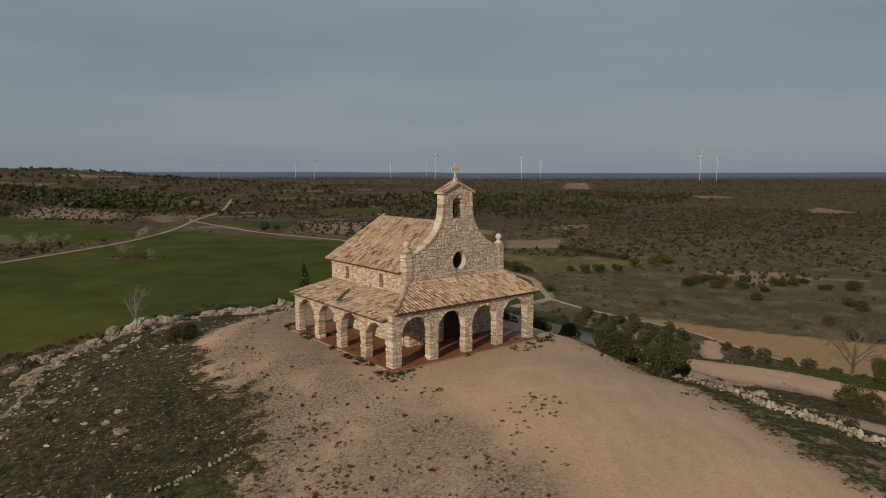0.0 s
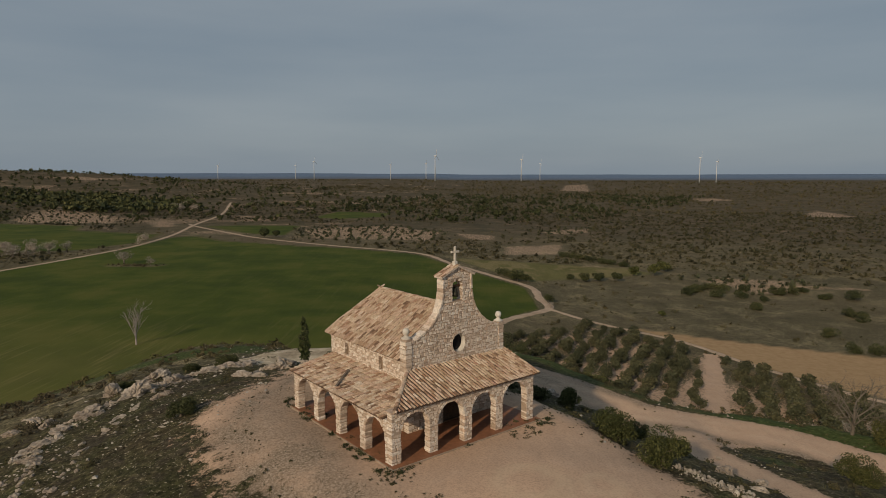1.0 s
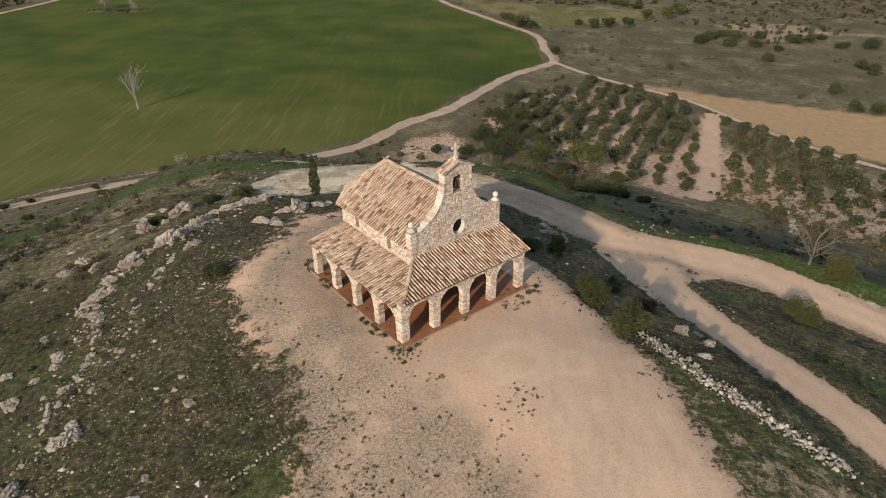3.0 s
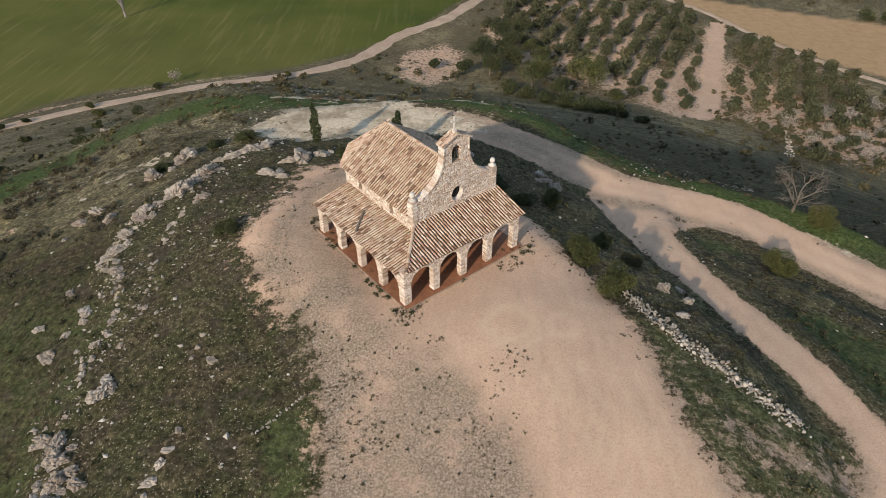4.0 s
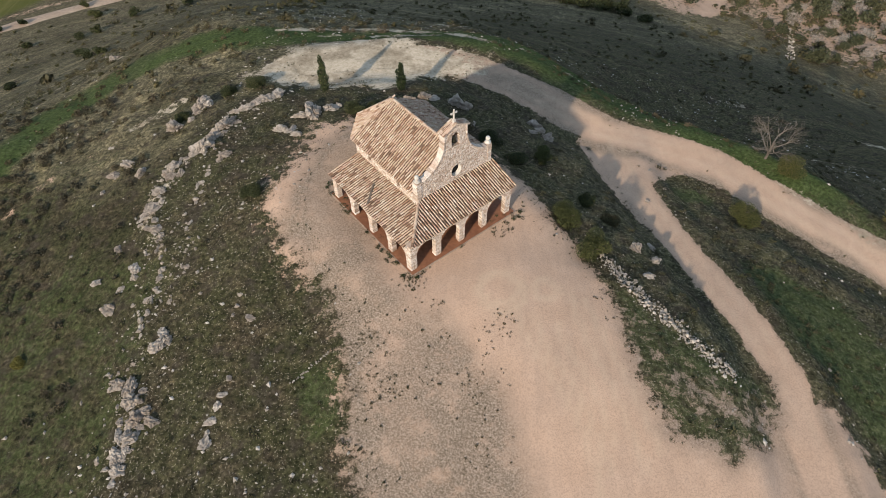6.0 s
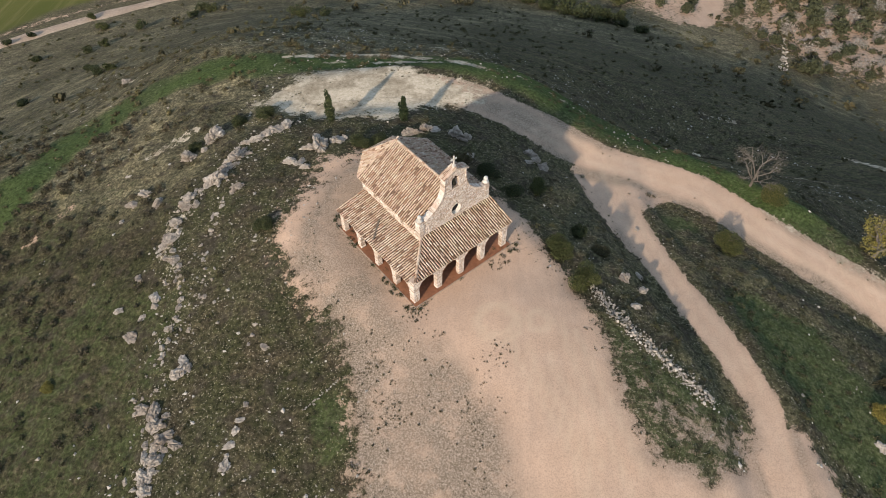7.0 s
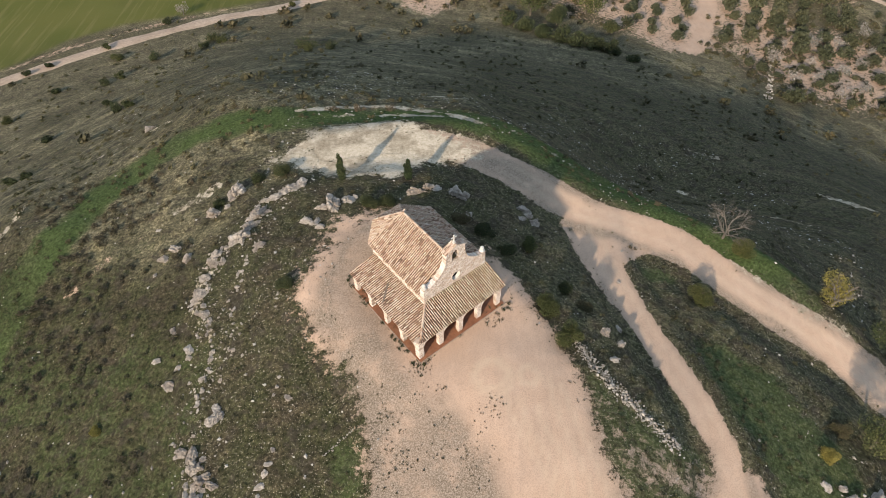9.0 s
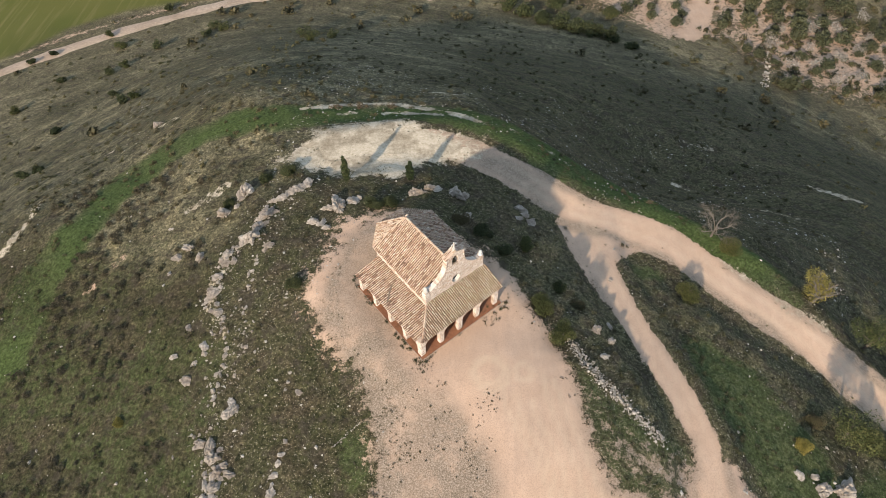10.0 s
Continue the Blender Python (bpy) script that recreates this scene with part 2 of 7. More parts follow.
def height(x, y):
    """The lie of the land."""
    x, y = np.asarray(x, float), np.asarray(y, float)
    z = -49 - 4 * np.tanh(x / 120)
    for cx, cy, s, h in BROAD + LOCAL:
        z = z + h * np.exp(-((x - cx) ** 2 + (y - cy) ** 2) / (2 * s * s))
    far = np.hypot(x, y)
    z = z + 22 * smooth(1500, 3400, far)
    z = z + 58 * np.exp(-(((x + 1150) / 620) ** 2 + ((y - 1750) / 520) ** 2)) + 6 * (fbm(x, y, 420, 5) - 0.5) * smooth(350, 1200, far)
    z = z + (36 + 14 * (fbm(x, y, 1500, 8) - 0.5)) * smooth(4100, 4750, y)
    # steep bank outside the rim road
    off = -inside_dist(x, y, HILLTOP)
    z = z - 2.6 * smooth(0.3, 5.5, off) * (1 - smooth(14, 42, off)) * smooth(2, 12, x) * smooth(60, 46, x)
    # roads are benched into the slope
    for road, half, shoulder in ((RIM_ROAD, 2.6, 5.0), (LANE, 1.8, 2.6)):
        near = (np.abs(x - 20) < 60) & (np.abs(y - 40) < 60)
        if near.any():
            d, h = line_dist(x[near], y[near], road)
            w = 1 - smooth(half, half + shoulder, d)
            z[near] = z[near] * (1 - w) + h * w
    # level ground under the chapel
    c, s = math.cos(TURN), math.sin(TURN)
    u, v = (x + 2.47) * c + (y - 31.1) * s, -(x + 2.47) * s + (y - 31.1) * c
    out = np.hypot(np.maximum(np.abs(u - 4.9) - 5.3, 0), np.maximum(np.abs(v - 6.5) - 7.2, 0))
    w = 1 - smooth(0.2, 5.0, out)
    z = z * (1 - w) - 0.04 * w
    # small relief, calmer on bare ground and in the fields
    near = smooth(160, 60, np.hypot(x, y - 40))
    calm = smooth(-2, 2, inside_dist(x, y, CLEARING))
    calm = np.maximum(calm, smooth(4.5, 2.5, np.minimum(line_dist(x, y, LANE)[0] + 0.8, line_dist(x, y, RIM_ROAD)[0])))
    rough = (0.5 * (fbm(x, y, 5.0, 11) - 0.5) + 0.22 * (vnoise(x, y, 0.9, 15) - 0.5)) * near * (1 - 0.85 * calm) * (1 - w)
    ledge = line_dist(x, y, CRAG)[0]
    rough = rough + 0.22 * np.exp(-(ledge / 1.6) ** 2)
    return z + rough


def ground_z(x, y):
    return float(height(np.array([x], float), np.array([y], float))[0])

# ---- materials ----


def material(name):
    m = bpy.data.materials.new(name)
    m.use_nodes = True
    return m, m.node_tree.nodes, m.node_tree.links, m.node_tree.nodes["Principled BSDF"]


def add(nodes, kind, **values):
    n = nodes.new(kind)
    for key, value in values.items():
        n.inputs[key.replace("_", " ")].default_value = value
    return n


def noise_tex(nodes, links, vector, scale, detail=4.0, rough=0.55):
    n = add(nodes, "ShaderNodeTexNoise", Scale=scale, Detail=detail, Roughness=rough)
    links.new(vector, n.inputs["Vector"])
    return n.outputs["Fac"]


def ramp(nodes, links, fac, stops):
    r = nodes.new("ShaderNodeValToRGB")
    e = r.color_ramp.elements
    while len(e) < len(stops):
        e.new(0.5)
    for k, (p, c) in enumerate(stops):
        e[k].position, e[k].color = p, (*c, 1)
    links.new(fac, r.inputs["Fac"])
    return r.outputs["Color"]


def blend(nodes, links, fac, a, b, mode="MIX"):
    n = nodes.new("ShaderNodeMix")
    n.data_type, n.blend_type = "RGBA", mode
    for socket, value in (("Factor", fac), ("A", a), ("B", b)):
        if isinstance(value, (int, float)):
            n.inputs[socket].default_value = value
        elif isinstance(value, tuple):
            n.inputs[socket].default_value = (*value, 1)
        else:
            links.new(value, n.inputs[socket])
    return n.outputs["Result"]


def maths(nodes, links, op, a, b=0.0):
    n = nodes.new("ShaderNodeMath")
    n.operation = op
    for k, value in enumerate((a, b)):
        if isinstance(value, (int, float)):
            n.inputs[k].default_value = value
        else:
            links.new(value, n.inputs[k])
    return n.outputs["Value"]


def bump(nodes, links, bsdf, height_socket, strength, distance):
    n = add(nodes, "ShaderNodeBump", Strength=strength, Distance=distance)
    links.new(height_socket, n.inputs["Height"])
    links.new(n.outputs["Normal"], bsdf.inputs["Normal"])


def position(nodes):
    return nodes.new("ShaderNodeNewGeometry").outputs["Position"]


def varied(name, stops, scale=6.0, pick="object", rough=0.9, tint=0.35, bump_size=0.02, bump_power=0.5, grain=30.0):
    """A surface whose pieces differ: pick 'object' by object, 'island' by loose piece, 'place' by position."""
    m, nodes, links, bsdf = material(name)
    if pick == "object":
        fac = nodes.new("ShaderNodeObjectInfo").outputs["Random"]
    elif pick == "island":
        fac = nodes.new("ShaderNodeNewGeometry").outputs["Random Per Island"]
    else:
        fac = noise_tex(nodes, links, position(nodes), scale * 0.1, 3.0)
    base = ramp(nodes, links, fac, stops)
    stain = noise_tex(nodes, links, position(nodes), scale, 5.0, 0.6)
    tone = ramp(nodes, links, stain, [(0.3, (1 - tint,) * 3), (0.7, (1 + tint * 0.4,) * 3)])
    links.new(blend(nodes, links, 1.0, base, tone, "MULTIPLY"), bsdf.inputs["Base Color"])
    bsdf.inputs["Roughness"].default_value = rough
    bsdf.inputs["Specular IOR Level"].default_value = 0.25
    if bump_power:
        bump(nodes, links, bsdf, noise_tex(nodes, links, position(nodes), grain, 4.0), bump_power, bump_size)
    return m


STONE_TONES = [(0.0, (0.40, 0.30, 0.225)), (0.2, (0.58, 0.465, 0.37)), (0.45, (0.68, 0.575, 0.48)), (0.7, (0.75, 0.665, 0.575)), (0.88, (0.56, 0.41, 0.31)), (1.0, (0.79, 0.725, 0.645))]
TILE_TONES = [(0.0, (0.18, 0.115, 0.08)), (0.1, (0.34, 0.205, 0.135)), (0.25, (0.46, 0.330, 0.230)), (0.42, (0.52, 0.405, 0.295)), (0.58, (0.54, 0.385, 0.295)), (0.75, (0.61, 0.50, 0.385)), (0.88, (0.41, 0.245, 0.175)), (1.0, (0.68, 0.585, 0.48))]
MAT_STONE = varied("limestone_block", STONE_TONES, 7.0, "object", 0.92, 0.35, 0.02, 0.7, 22)
MAT_STONES = varied("limestone_rubble", STONE_TONES, 7.0, "island", 0.92, 0.35, 0.02, 0.7, 22)
MAT_MORTAR = varied("lime_mortar", [(0.3, (0.33, 0.245, 0.18)), (0.7, (0.43, 0.335, 0.255))], 5.0, "place", 0.95, 0.3, 0.02, 0.6, 40)
MAT_TILE = varied("clay_tile", TILE_TONES, 9.0, "object", 0.85, 0.4, 0.008, 0.5, 60)
MAT_TILES = varied("clay_tiles", TILE_TONES, 9.0, "island", 0.85, 0.4, 0.008, 0.5, 60)
# brown clay, darkened in colour for the shade between the tile columns
MAT_PAN_SHADE = varied("tile_channel_shade", [(0.3, (0.11, 0.068, 0.048)), (0.7, (0.20, 0.128, 0.088))], 12.0, "place", 0.95, 0.35, 0.01, 0.5, 50)
MAT_FLOOR = varied("terracotta_floor", [(0.3, (0.24, 0.10, 0.055)), (0.7, (0.31, 0.14, 0.075))], 3.0, "place", 0.6, 0.25, 0.005, 0.3, 60)
MAT_PALE = varied("dressed_stone", [(0.3, (0.55, 0.50, 0.43)), (0.7, (0.68, 0.64, 0.57))], 5.0, "place", 0.85, 0.25, 0.01, 0.5, 40)
MAT_PLASTER = varied("rendered_wall", [(0.3, (0.42, 0.35, 0.27)), (0.7, (0.50, 0.43, 0.34))], 2.0, "place", 0.95, 0.25, 0.01, 0.5, 30)
MAT_WOOD = varied("old_wood", [(0.3, (0.055, 0.03, 0.018)), (0.7, (0.10, 0.055, 0.03))], 6.0, "place", 0.7, 0.4, 0.01, 0.6, 40)
MAT_PLANK = varied("grey_plank", [(0.3, (0.15, 0.115, 0.088)), (0.7, (0.23, 0.18, 0.14))], 6.0, "place", 0.8, 0.4, 0.01, 0.6, 40)
MAT_BRONZE = varied("bronze", [(0.3, (0.05, 0.05, 0.04)), (0.7, (0.10, 0.09, 0.06))], 9.0, "place", 0.5, 0.3, 0.004, 0.4, 80)
MAT_BRONZE.node_tree.nodes["Principled BSDF"].inputs["Metallic"].default_value = 0.9
MAT_DARK = varied("glass_dark", [(0.3, (0.015, 0.015, 0.018)), (0.7, (0.03, 0.03, 0.035))], 4.0, "place", 0.15, 0.2, 0.002, 0.1, 20)
MAT_ROCK = varied("grey_limestone", [(0.25, (0.24, 0.185, 0.14)), (0.5, (0.38, 0.32, 0.26)), (0.75, (0.50, 0.44, 0.375))], 4.0, "place", 0.95, 0.5, 0.10, 1.0, 6)
MAT_PEBBLE = varied("pale_stones", [(0.0, (0.26, 0.22, 0.175)), (0.5, (0.39, 0.34, 0.28)), (1.0, (0.56, 0.50, 0.43))], 8.0, "island", 0.95, 0.3, 0.02, 0.6, 25)
MAT_WALLSTONE = varied("field_stone", [(0.0, (0.20, 0.17, 0.135)), (0.5, (0.36, 0.315, 0.26)), (1.0, (0.54, 0.48, 0.41))], 8.0, "object", 0.95, 0.3, 0.03, 0.7, 14)
MAT_METAL = varied("grey_painted_steel", [(0.3, (0.52, 0.54, 0.56)), (0.7, (0.58, 0.60, 0.62))], 0.2, "place", 0.5, 0.1, 0.0, 0.0)


def foliage(name, stops, pick="island", clear=0.25):
    m, nodes, links, bsdf = material(name)
    geo = nodes.new("ShaderNodeNewGeometry")
    base = ramp(nodes, links, geo.outputs["Random Per Island"], stops)
    whole = nodes.new("ShaderNodeObjectInfo").outputs["Random"]
    tone = ramp(nodes, links, whole, [(0.0, (0.75, 0.78, 0.75)), (1.0, (1.2, 1.15, 1.1))])
    patch = ramp(nodes, links, noise_tex(nodes, links, geo.outputs["Position"], 0.05, 3.0), [(0.35, (0.8, 0.85, 0.8)), (0.65, (1.15, 1.08, 1.0))])
    col = blend(nodes, links, 1.0, blend(nodes, links, 1.0, base, tone, "MULTIPLY"), patch, "MULTIPLY")
    links.new(col, bsdf.inputs["Base Color"])
    bsdf.inputs["Roughness"].default_value = 0.7
    bsdf.inputs["Specular IOR Level"].default_value = 0.2
    return m


LEAF_OLIVE = foliage("olive_leaves", [(0.0, (0.038, 0.042, 0.023)), (0.5, (0.060, 0.065, 0.036)), (1.0, (0.105, 0.106, 0.066))])
LEAF_DARK = foliage("dark_evergreen_leaves", [(0.0, (0.028, 0.036, 0.018)), (0.5, (0.05, 0.06, 0.026)), (1.0, (0.085, 0.09, 0.04))])
LEAF_PINE = foliage("pine_needles", [(0.0, (0.045, 0.055, 0.020)), (0.5, (0.08, 0.09, 0.032)), (1.0, (0.14, 0.14, 0.056))])
LEAF_CYPRESS = foliage("cypress_leaves", [(0.0, (0.022, 0.032, 0.016)), (0.5, (0.045, 0.06, 0.025)), (1.0, (0.08, 0.095, 0.04))])
LEAF_YELLOW = foliage("yellowing_leaves", [(0.0, (0.12, 0.105, 0.03)), (0.5, (0.19, 0.165, 0.046)), (1.0, (0.29, 0.245, 0.075))])
LEAF_BLOSSOM = foliage("almond_blossom", [(0.0, (0.17, 0.140, 0.125)), (0.5, (0.29, 0.25, 0.232)), (1.0, (0.48, 0.43, 0.415))])
LEAF_HEATH = foliage("dry_heath", [(0.0, (0.050, 0.041, 0.025)), (0.4, (0.086, 0.070, 0.041)), (0.75, (0.083, 0.086, 0.041)), (1.0, (0.149, 0.122, 0.077))])
LEAF_BROWN = foliage("brown_heath", [(0.0, (0.066, 0.053, 0.036)), (0.5, (0.094, 0.076, 0.052)), (1.0, (0.128, 0.107, 0.070))])
LEAF_GRASS = foliage("green_tufts", [(0.0, (0.036, 0.037, 0.014)), (0.5, (0.055, 0.056, 0.022)), (1.0, (0.094, 0.084, 0.040))])
LEAF_BUSH = foliage("olive_green_leaves", [(0.0, (0.036, 0.042, 0.015)), (0.5, (0.062, 0.070, 0.024)), (1.0, (0.11, 0.11, 0.044))])
LEAF_THYME = foliage("thyme_cushions", [(0.0, (0.050, 0.048, 0.023)), (0.5, (0.080, 0.076, 0.036)), (1.0, (0.126, 0.112, 0.058))])
LEAF_SCRUB = foliage("far_scrub", [(0.0, (0.042, 0.041, 0.022)), (0.5, (0.067, 0.062, 0.034)), (1.0, (0.102, 0.088, 0.052))])
MAT_BARK = varied("bark", [(0.3, (0.10, 0.08, 0.06)), (0.7, (0.18, 0.15, 0.12))], 8.0, "place", 0.95, 0.4, 0.03, 0.8, 18)
MAT_TWIG = varied("grey_twigs", [(0.3, (0.12, 0.10, 0.08)), (0.7, (0.20, 0.17, 0.14))], 8.0, "place", 0.95, 0.3, 0.01, 0.4, 18)
MAT_TWIG_PALE = varied("pale_twigs", [(0.3, (0.27, 0.23, 0.22)), (0.7, (0.38, 0.33, 0.31))], 8.0, "place", 0.95, 0.3, 0.01, 0.4, 18)


def ground_material():
    m, nodes, links, bsdf = material("open_ground")
    pos = position(nodes)

    def masks(name):
        a = nodes.new("ShaderNodeAttribute")
        a.attribute_name = name
        s = nodes.new("ShaderNodeSeparateColor")
        links.new(a.outputs["Color"], s.inputs["Color"])
        return s.outputs["Red"], s.outputs["Green"], s.outputs["Blue"], a.outputs["Alpha"]

    bare, crop, plough, scrub = masks("cover")
    chalk, lush, dry, haze_blue = masks("cover_more")
    weedy, thicket, wheels, spare = masks("cover_weeds")
    fine = noise_tex(nodes, links, pos, 2.8, 10.0, 0.74)
    mid = noise_tex(nodes, links, pos, 0.36, 8.0, 0.66)
    wide = noise_tex(nodes, links, pos, 0.035, 4.0, 0.55)
    grit = noise_tex(nodes, links, pos, 9.0, 3.0, 0.7)
    rag = noise_tex(nodes, links, pos, 1.1, 11.0, 0.80)

    def ragged(mask, amount=1.35):
        """Breaks a soft cover mask up into tongues and specks."""
        t = maths(nodes, links, "ADD", maths(nodes, links, "MULTIPLY", mask, 1.5), maths(nodes, links, "MULTIPLY", maths(nodes, links, "SUBTRACT", rag, 0.5), amount * 2))
        return ramp(nodes, links, maths(nodes, links, "SUBTRACT", t, 0.25), [(0.38, (0, 0, 0)), (0.62, (1, 1, 1))])

    bare, chalk, lush = ragged(bare, 1.75), ragged(chalk, 1.8), maths(nodes, links, "MULTIPLY", ragged(lush, 1.0), lush)
    # rough hill pasture
    grass = ramp(nodes, links, fine, [(0.34, (0.026, 0.021, 0.013)), (0.46, (0.047, 0.037, 0.022)), (0.55, (0.070, 0.055, 0.033)), (0.66, (0.130, 0.100, 0.066))])
    green = ramp(nodes, links, fine, [(0.36, (0.022, 0.023, 0.010)), (0.5, (0.041, 0.042, 0.018)), (0.64, (0.070, 0.068, 0.032))])
    col = blend(nodes, links, ramp(nodes, links, mid, [(0.38, (0, 0, 0)), (0.56, (1, 1, 1))]), grass, green)
    straw = ramp(nodes, links, fine, [(0.36, (0.076, 0.065, 0.036)), (0.5, (0.150, 0.128, 0.074)), (0.64, (0.285, 0.238, 0.150))])
    # rock strata follow the contours of the slopes
    level = nodes.new("ShaderNodeMapping")
    level.inputs["Scale"].default_value = (0.06, 0.06, 1.1)
    links.new(pos, level.inputs["Vector"])
    strata = noise_tex(nodes, links, level.outputs["Vector"], 1.0, 6.0, 0.62)
    straw = blend(nodes, links, 1.0, straw, ramp(nodes, links, strata, [(0.40, (0.66, 0.68, 0.66)), (0.54, (1.0, 1.0, 1.0)), (0.66, (1.55, 1.50, 1.44))]), "MULTIPLY")
    col = blend(nodes, links, maths(nodes, links, "MULTIPLY", dry, ramp(nodes, links, mid, [(0.34, (0.4, 0.4, 0.4)), (0.52, (1, 1, 1))])), col, straw)
    specks = ramp(nodes, links, noise_tex(nodes, links, pos, 6.5, 3.0, 0.6), [(0.60, (0, 0, 0)), (0.67, (1, 1, 1))])
    col = blend(nodes, links, maths(nodes, links, "MULTIPLY", specks, maths(nodes, links, "ADD", maths(nodes, links, "MULTIPLY", spare, 0.75), 0.15)), col, (0.34, 0.29, 0.22))
    dark = ramp(nodes, links, noise_tex(nodes, links, pos, 3.6, 5.0, 0.7), [(0.36, (0.42, 0.42, 0.40)), (0.46, (1, 1, 1)), (0.58, (1, 1, 1)), (0.68, (1.45, 1.36, 1.25))])
    col = blend(nodes, links, 1.0, col, dark, "MULTIPLY")
    mottle = ramp(nodes, links, noise_tex(nodes, links, pos, 1.4, 4.0, 0.6), [(0.36, (0.74, 0.75, 0.74)), (0.5, (0.98, 0.98, 0.98)), (0.64, (1.22, 1.20, 1.16))])
    col = blend(nodes, links, 1.0, col, mottle, "MULTIPLY")
    dead = ramp(nodes, links, noise_tex(nodes, links, pos, 0.62, 4.0, 0.55), [(0.54, (0, 0, 0)), (0.66, (0.75, 0.75, 0.75))])
    col = blend(nodes, links, dead, col, ramp(nodes, links, fine, [(0.36, (0.030, 0.024, 0.017)), (0.52, (0.058, 0.046, 0.033)), (0.66, (0.105, 0.085, 0.062))]))
    # lush strips
    rich = ramp(nodes, links, fine, [(0.34, (0.023, 0.032, 0.011)), (0.5, (0.056, 0.077, 0.024)), (0.66, (0.112, 0.138, 0.052))])
    col = blend(nodes, links, lush, col, rich)
    # dark scrubland soil
    under = ramp(nodes, links, fine, [(0.3, (0.074, 0.058, 0.034)), (0.5, (0.135, 0.106, 0.063)), (0.72, (0.25, 0.19, 0.125))])
    low = ramp(nodes, links, noise_tex(nodes, links, pos, 0.035, 11.0, 0.74), [(0.34, (0.040, 0.037, 0.022)), (0.46, (0.072, 0.058, 0.034)), (0.56, (0.105, 0.077, 0.047)), (0.63, (0.155, 0.107, 0.069)), (0.72, (0.31, 0.225, 0.155))])
    under = blend(nodes, links, thicket, under, low)
    col = blend(nodes, links, scrub, col, under)
    # bare earth and gravel
    soil = ramp(nodes, links, mid, [(0.3, (0.495, 0.333, 0.231)), (0.55, (0.54, 0.369, 0.260)), (0.75, (0.58, 0.406, 0.293))])
    soil = blend(nodes, links, 1.0, soil, ramp(nodes, links, grit, [(0.36, (0.80, 0.80, 0.80)), (0.5, (0.99, 0.99, 0.99)), (0.66, (1.07, 1.07, 1.06))]), "MULTIPLY")
    wheel = nodes.new("ShaderNodeMapping")
    wheel.inputs["Rotation"].default_value = (0, 0, radians(8))
    wheel.inputs["Scale"].default_value = (1.5, 0.16, 1.0)
    links.new(pos, wheel.inputs["Vector"])
    soil = blend(nodes, links, 1.0, soil, ramp(nodes, links, noise_tex(nodes, links, wheel.outputs["Vector"], 1.0, 5.0, 0.6), [(0.34, (0.95, 0.955, 0.96)), (0.62, (1.03, 1.025, 1.02))]), "MULTIPLY")
    soil = blend(nodes, links, 1.0, soil, ramp(nodes, links, noise_tex(nodes, links, pos, 0.12, 4.0, 0.6), [(0.35, (0.94, 0.95, 0.965)), (0.65, (1.04, 1.025, 1.01))]), "MULTIPLY")
    # weedy, stony gravel over part of the bare ground
    stony = ramp(nodes, links, noise_tex(nodes, links, pos, 7.5, 8.0, 0.80), [(0.37, (0.060, 0.051, 0.032)), (0.46, (0.150, 0.120, 0.084)), (0.53, (0.275, 0.215, 0.160)), (0.65, (0.47, 0.38, 0.30))])
    share = maths(nodes, links, "MULTIPLY", weedy, ramp(nodes, links, noise_tex(nodes, links, pos, 0.55, 9.0, 0.72), [(0.36, (0.45, 0.45, 0.45)), (0.50, (1, 1, 1))]))
    soil = blend(nodes, links, share, soil, stony)
    soil = blend(nodes, links, maths(nodes, links, "MULTIPLY", wheels, maths(nodes, links, "MULTIPLY", fine, 0.62)), soil, (0.62, 0.47, 0.325))
    col = blend(nodes, links, bare, col, soil)
    white = ramp(nodes, links, fine, [(0.28, (0.27, 0.215, 0.15)), (0.42, (0.50, 0.41, 0.295)), (0.7, (0.70, 0.595, 0.455))])
    white = blend(nodes, links, 1.0, white, ramp(nodes, links, mid, [(0.40, (0.56, 0.54, 0.51)), (0.58, (1, 1, 1))]), "MULTIPLY")
    col = blend(nodes, links, chalk, col, white)
    # young corn in drilled rows, thinner on the crests
    drill = nodes.new("ShaderNodeMapping")
    drill.inputs["Rotation"].default_value = (0, 0, radians(-38))
    drill.inputs["Scale"].default_value = (0.55, 0.035, 0.1)
    links.new(pos, drill.inputs["Vector"])
    rows = noise_tex(nodes, links, drill.outputs["Vector"], 1.0, 4.0, 0.6)
    corn = ramp(nodes, links, wide, [(0.35, (0.040, 0.060, 0.010)), (0.51, (0.060, 0.080, 0.013)), (0.67, (0.088, 0.094, 0.020))])
    corn = blend(nodes, links, maths(nodes, links, "MULTIPLY", ramp(nodes, links, rows, [(0.53, (0, 0, 0)), (0.72, (0.8, 0.8, 0.8))]), maths(nodes, links, "ADD", maths(nodes, links, "MULTIPLY", dry, 0.95), 0.10)), corn, (0.26, 0.20, 0.095))
    corn = blend(nodes, links, maths(nodes, links, "MULTIPLY", dry, 0.7), corn, (0.150, 0.135, 0.042))
    col = blend(nodes, links, crop, col, corn)
    brown = ramp(nodes, links, mid, [(0.3, (0.32, 0.205, 0.108)), (0.7, (0.42, 0.28, 0.158))])
    col = blend(nodes, links, plough, col, brown)
    # distance haze painted as blue into the base colour of the horizon ridge
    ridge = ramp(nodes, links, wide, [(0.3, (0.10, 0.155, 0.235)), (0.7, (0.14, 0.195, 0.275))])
    col = blend(nodes, links, haze_blue, col, ridge)
    links.new(col, bsdf.inputs["Base Color"])
    bsdf.inputs["Roughness"].default_value = 0.96
    bsdf.inputs["Specular IOR Level"].default_value = 0.1
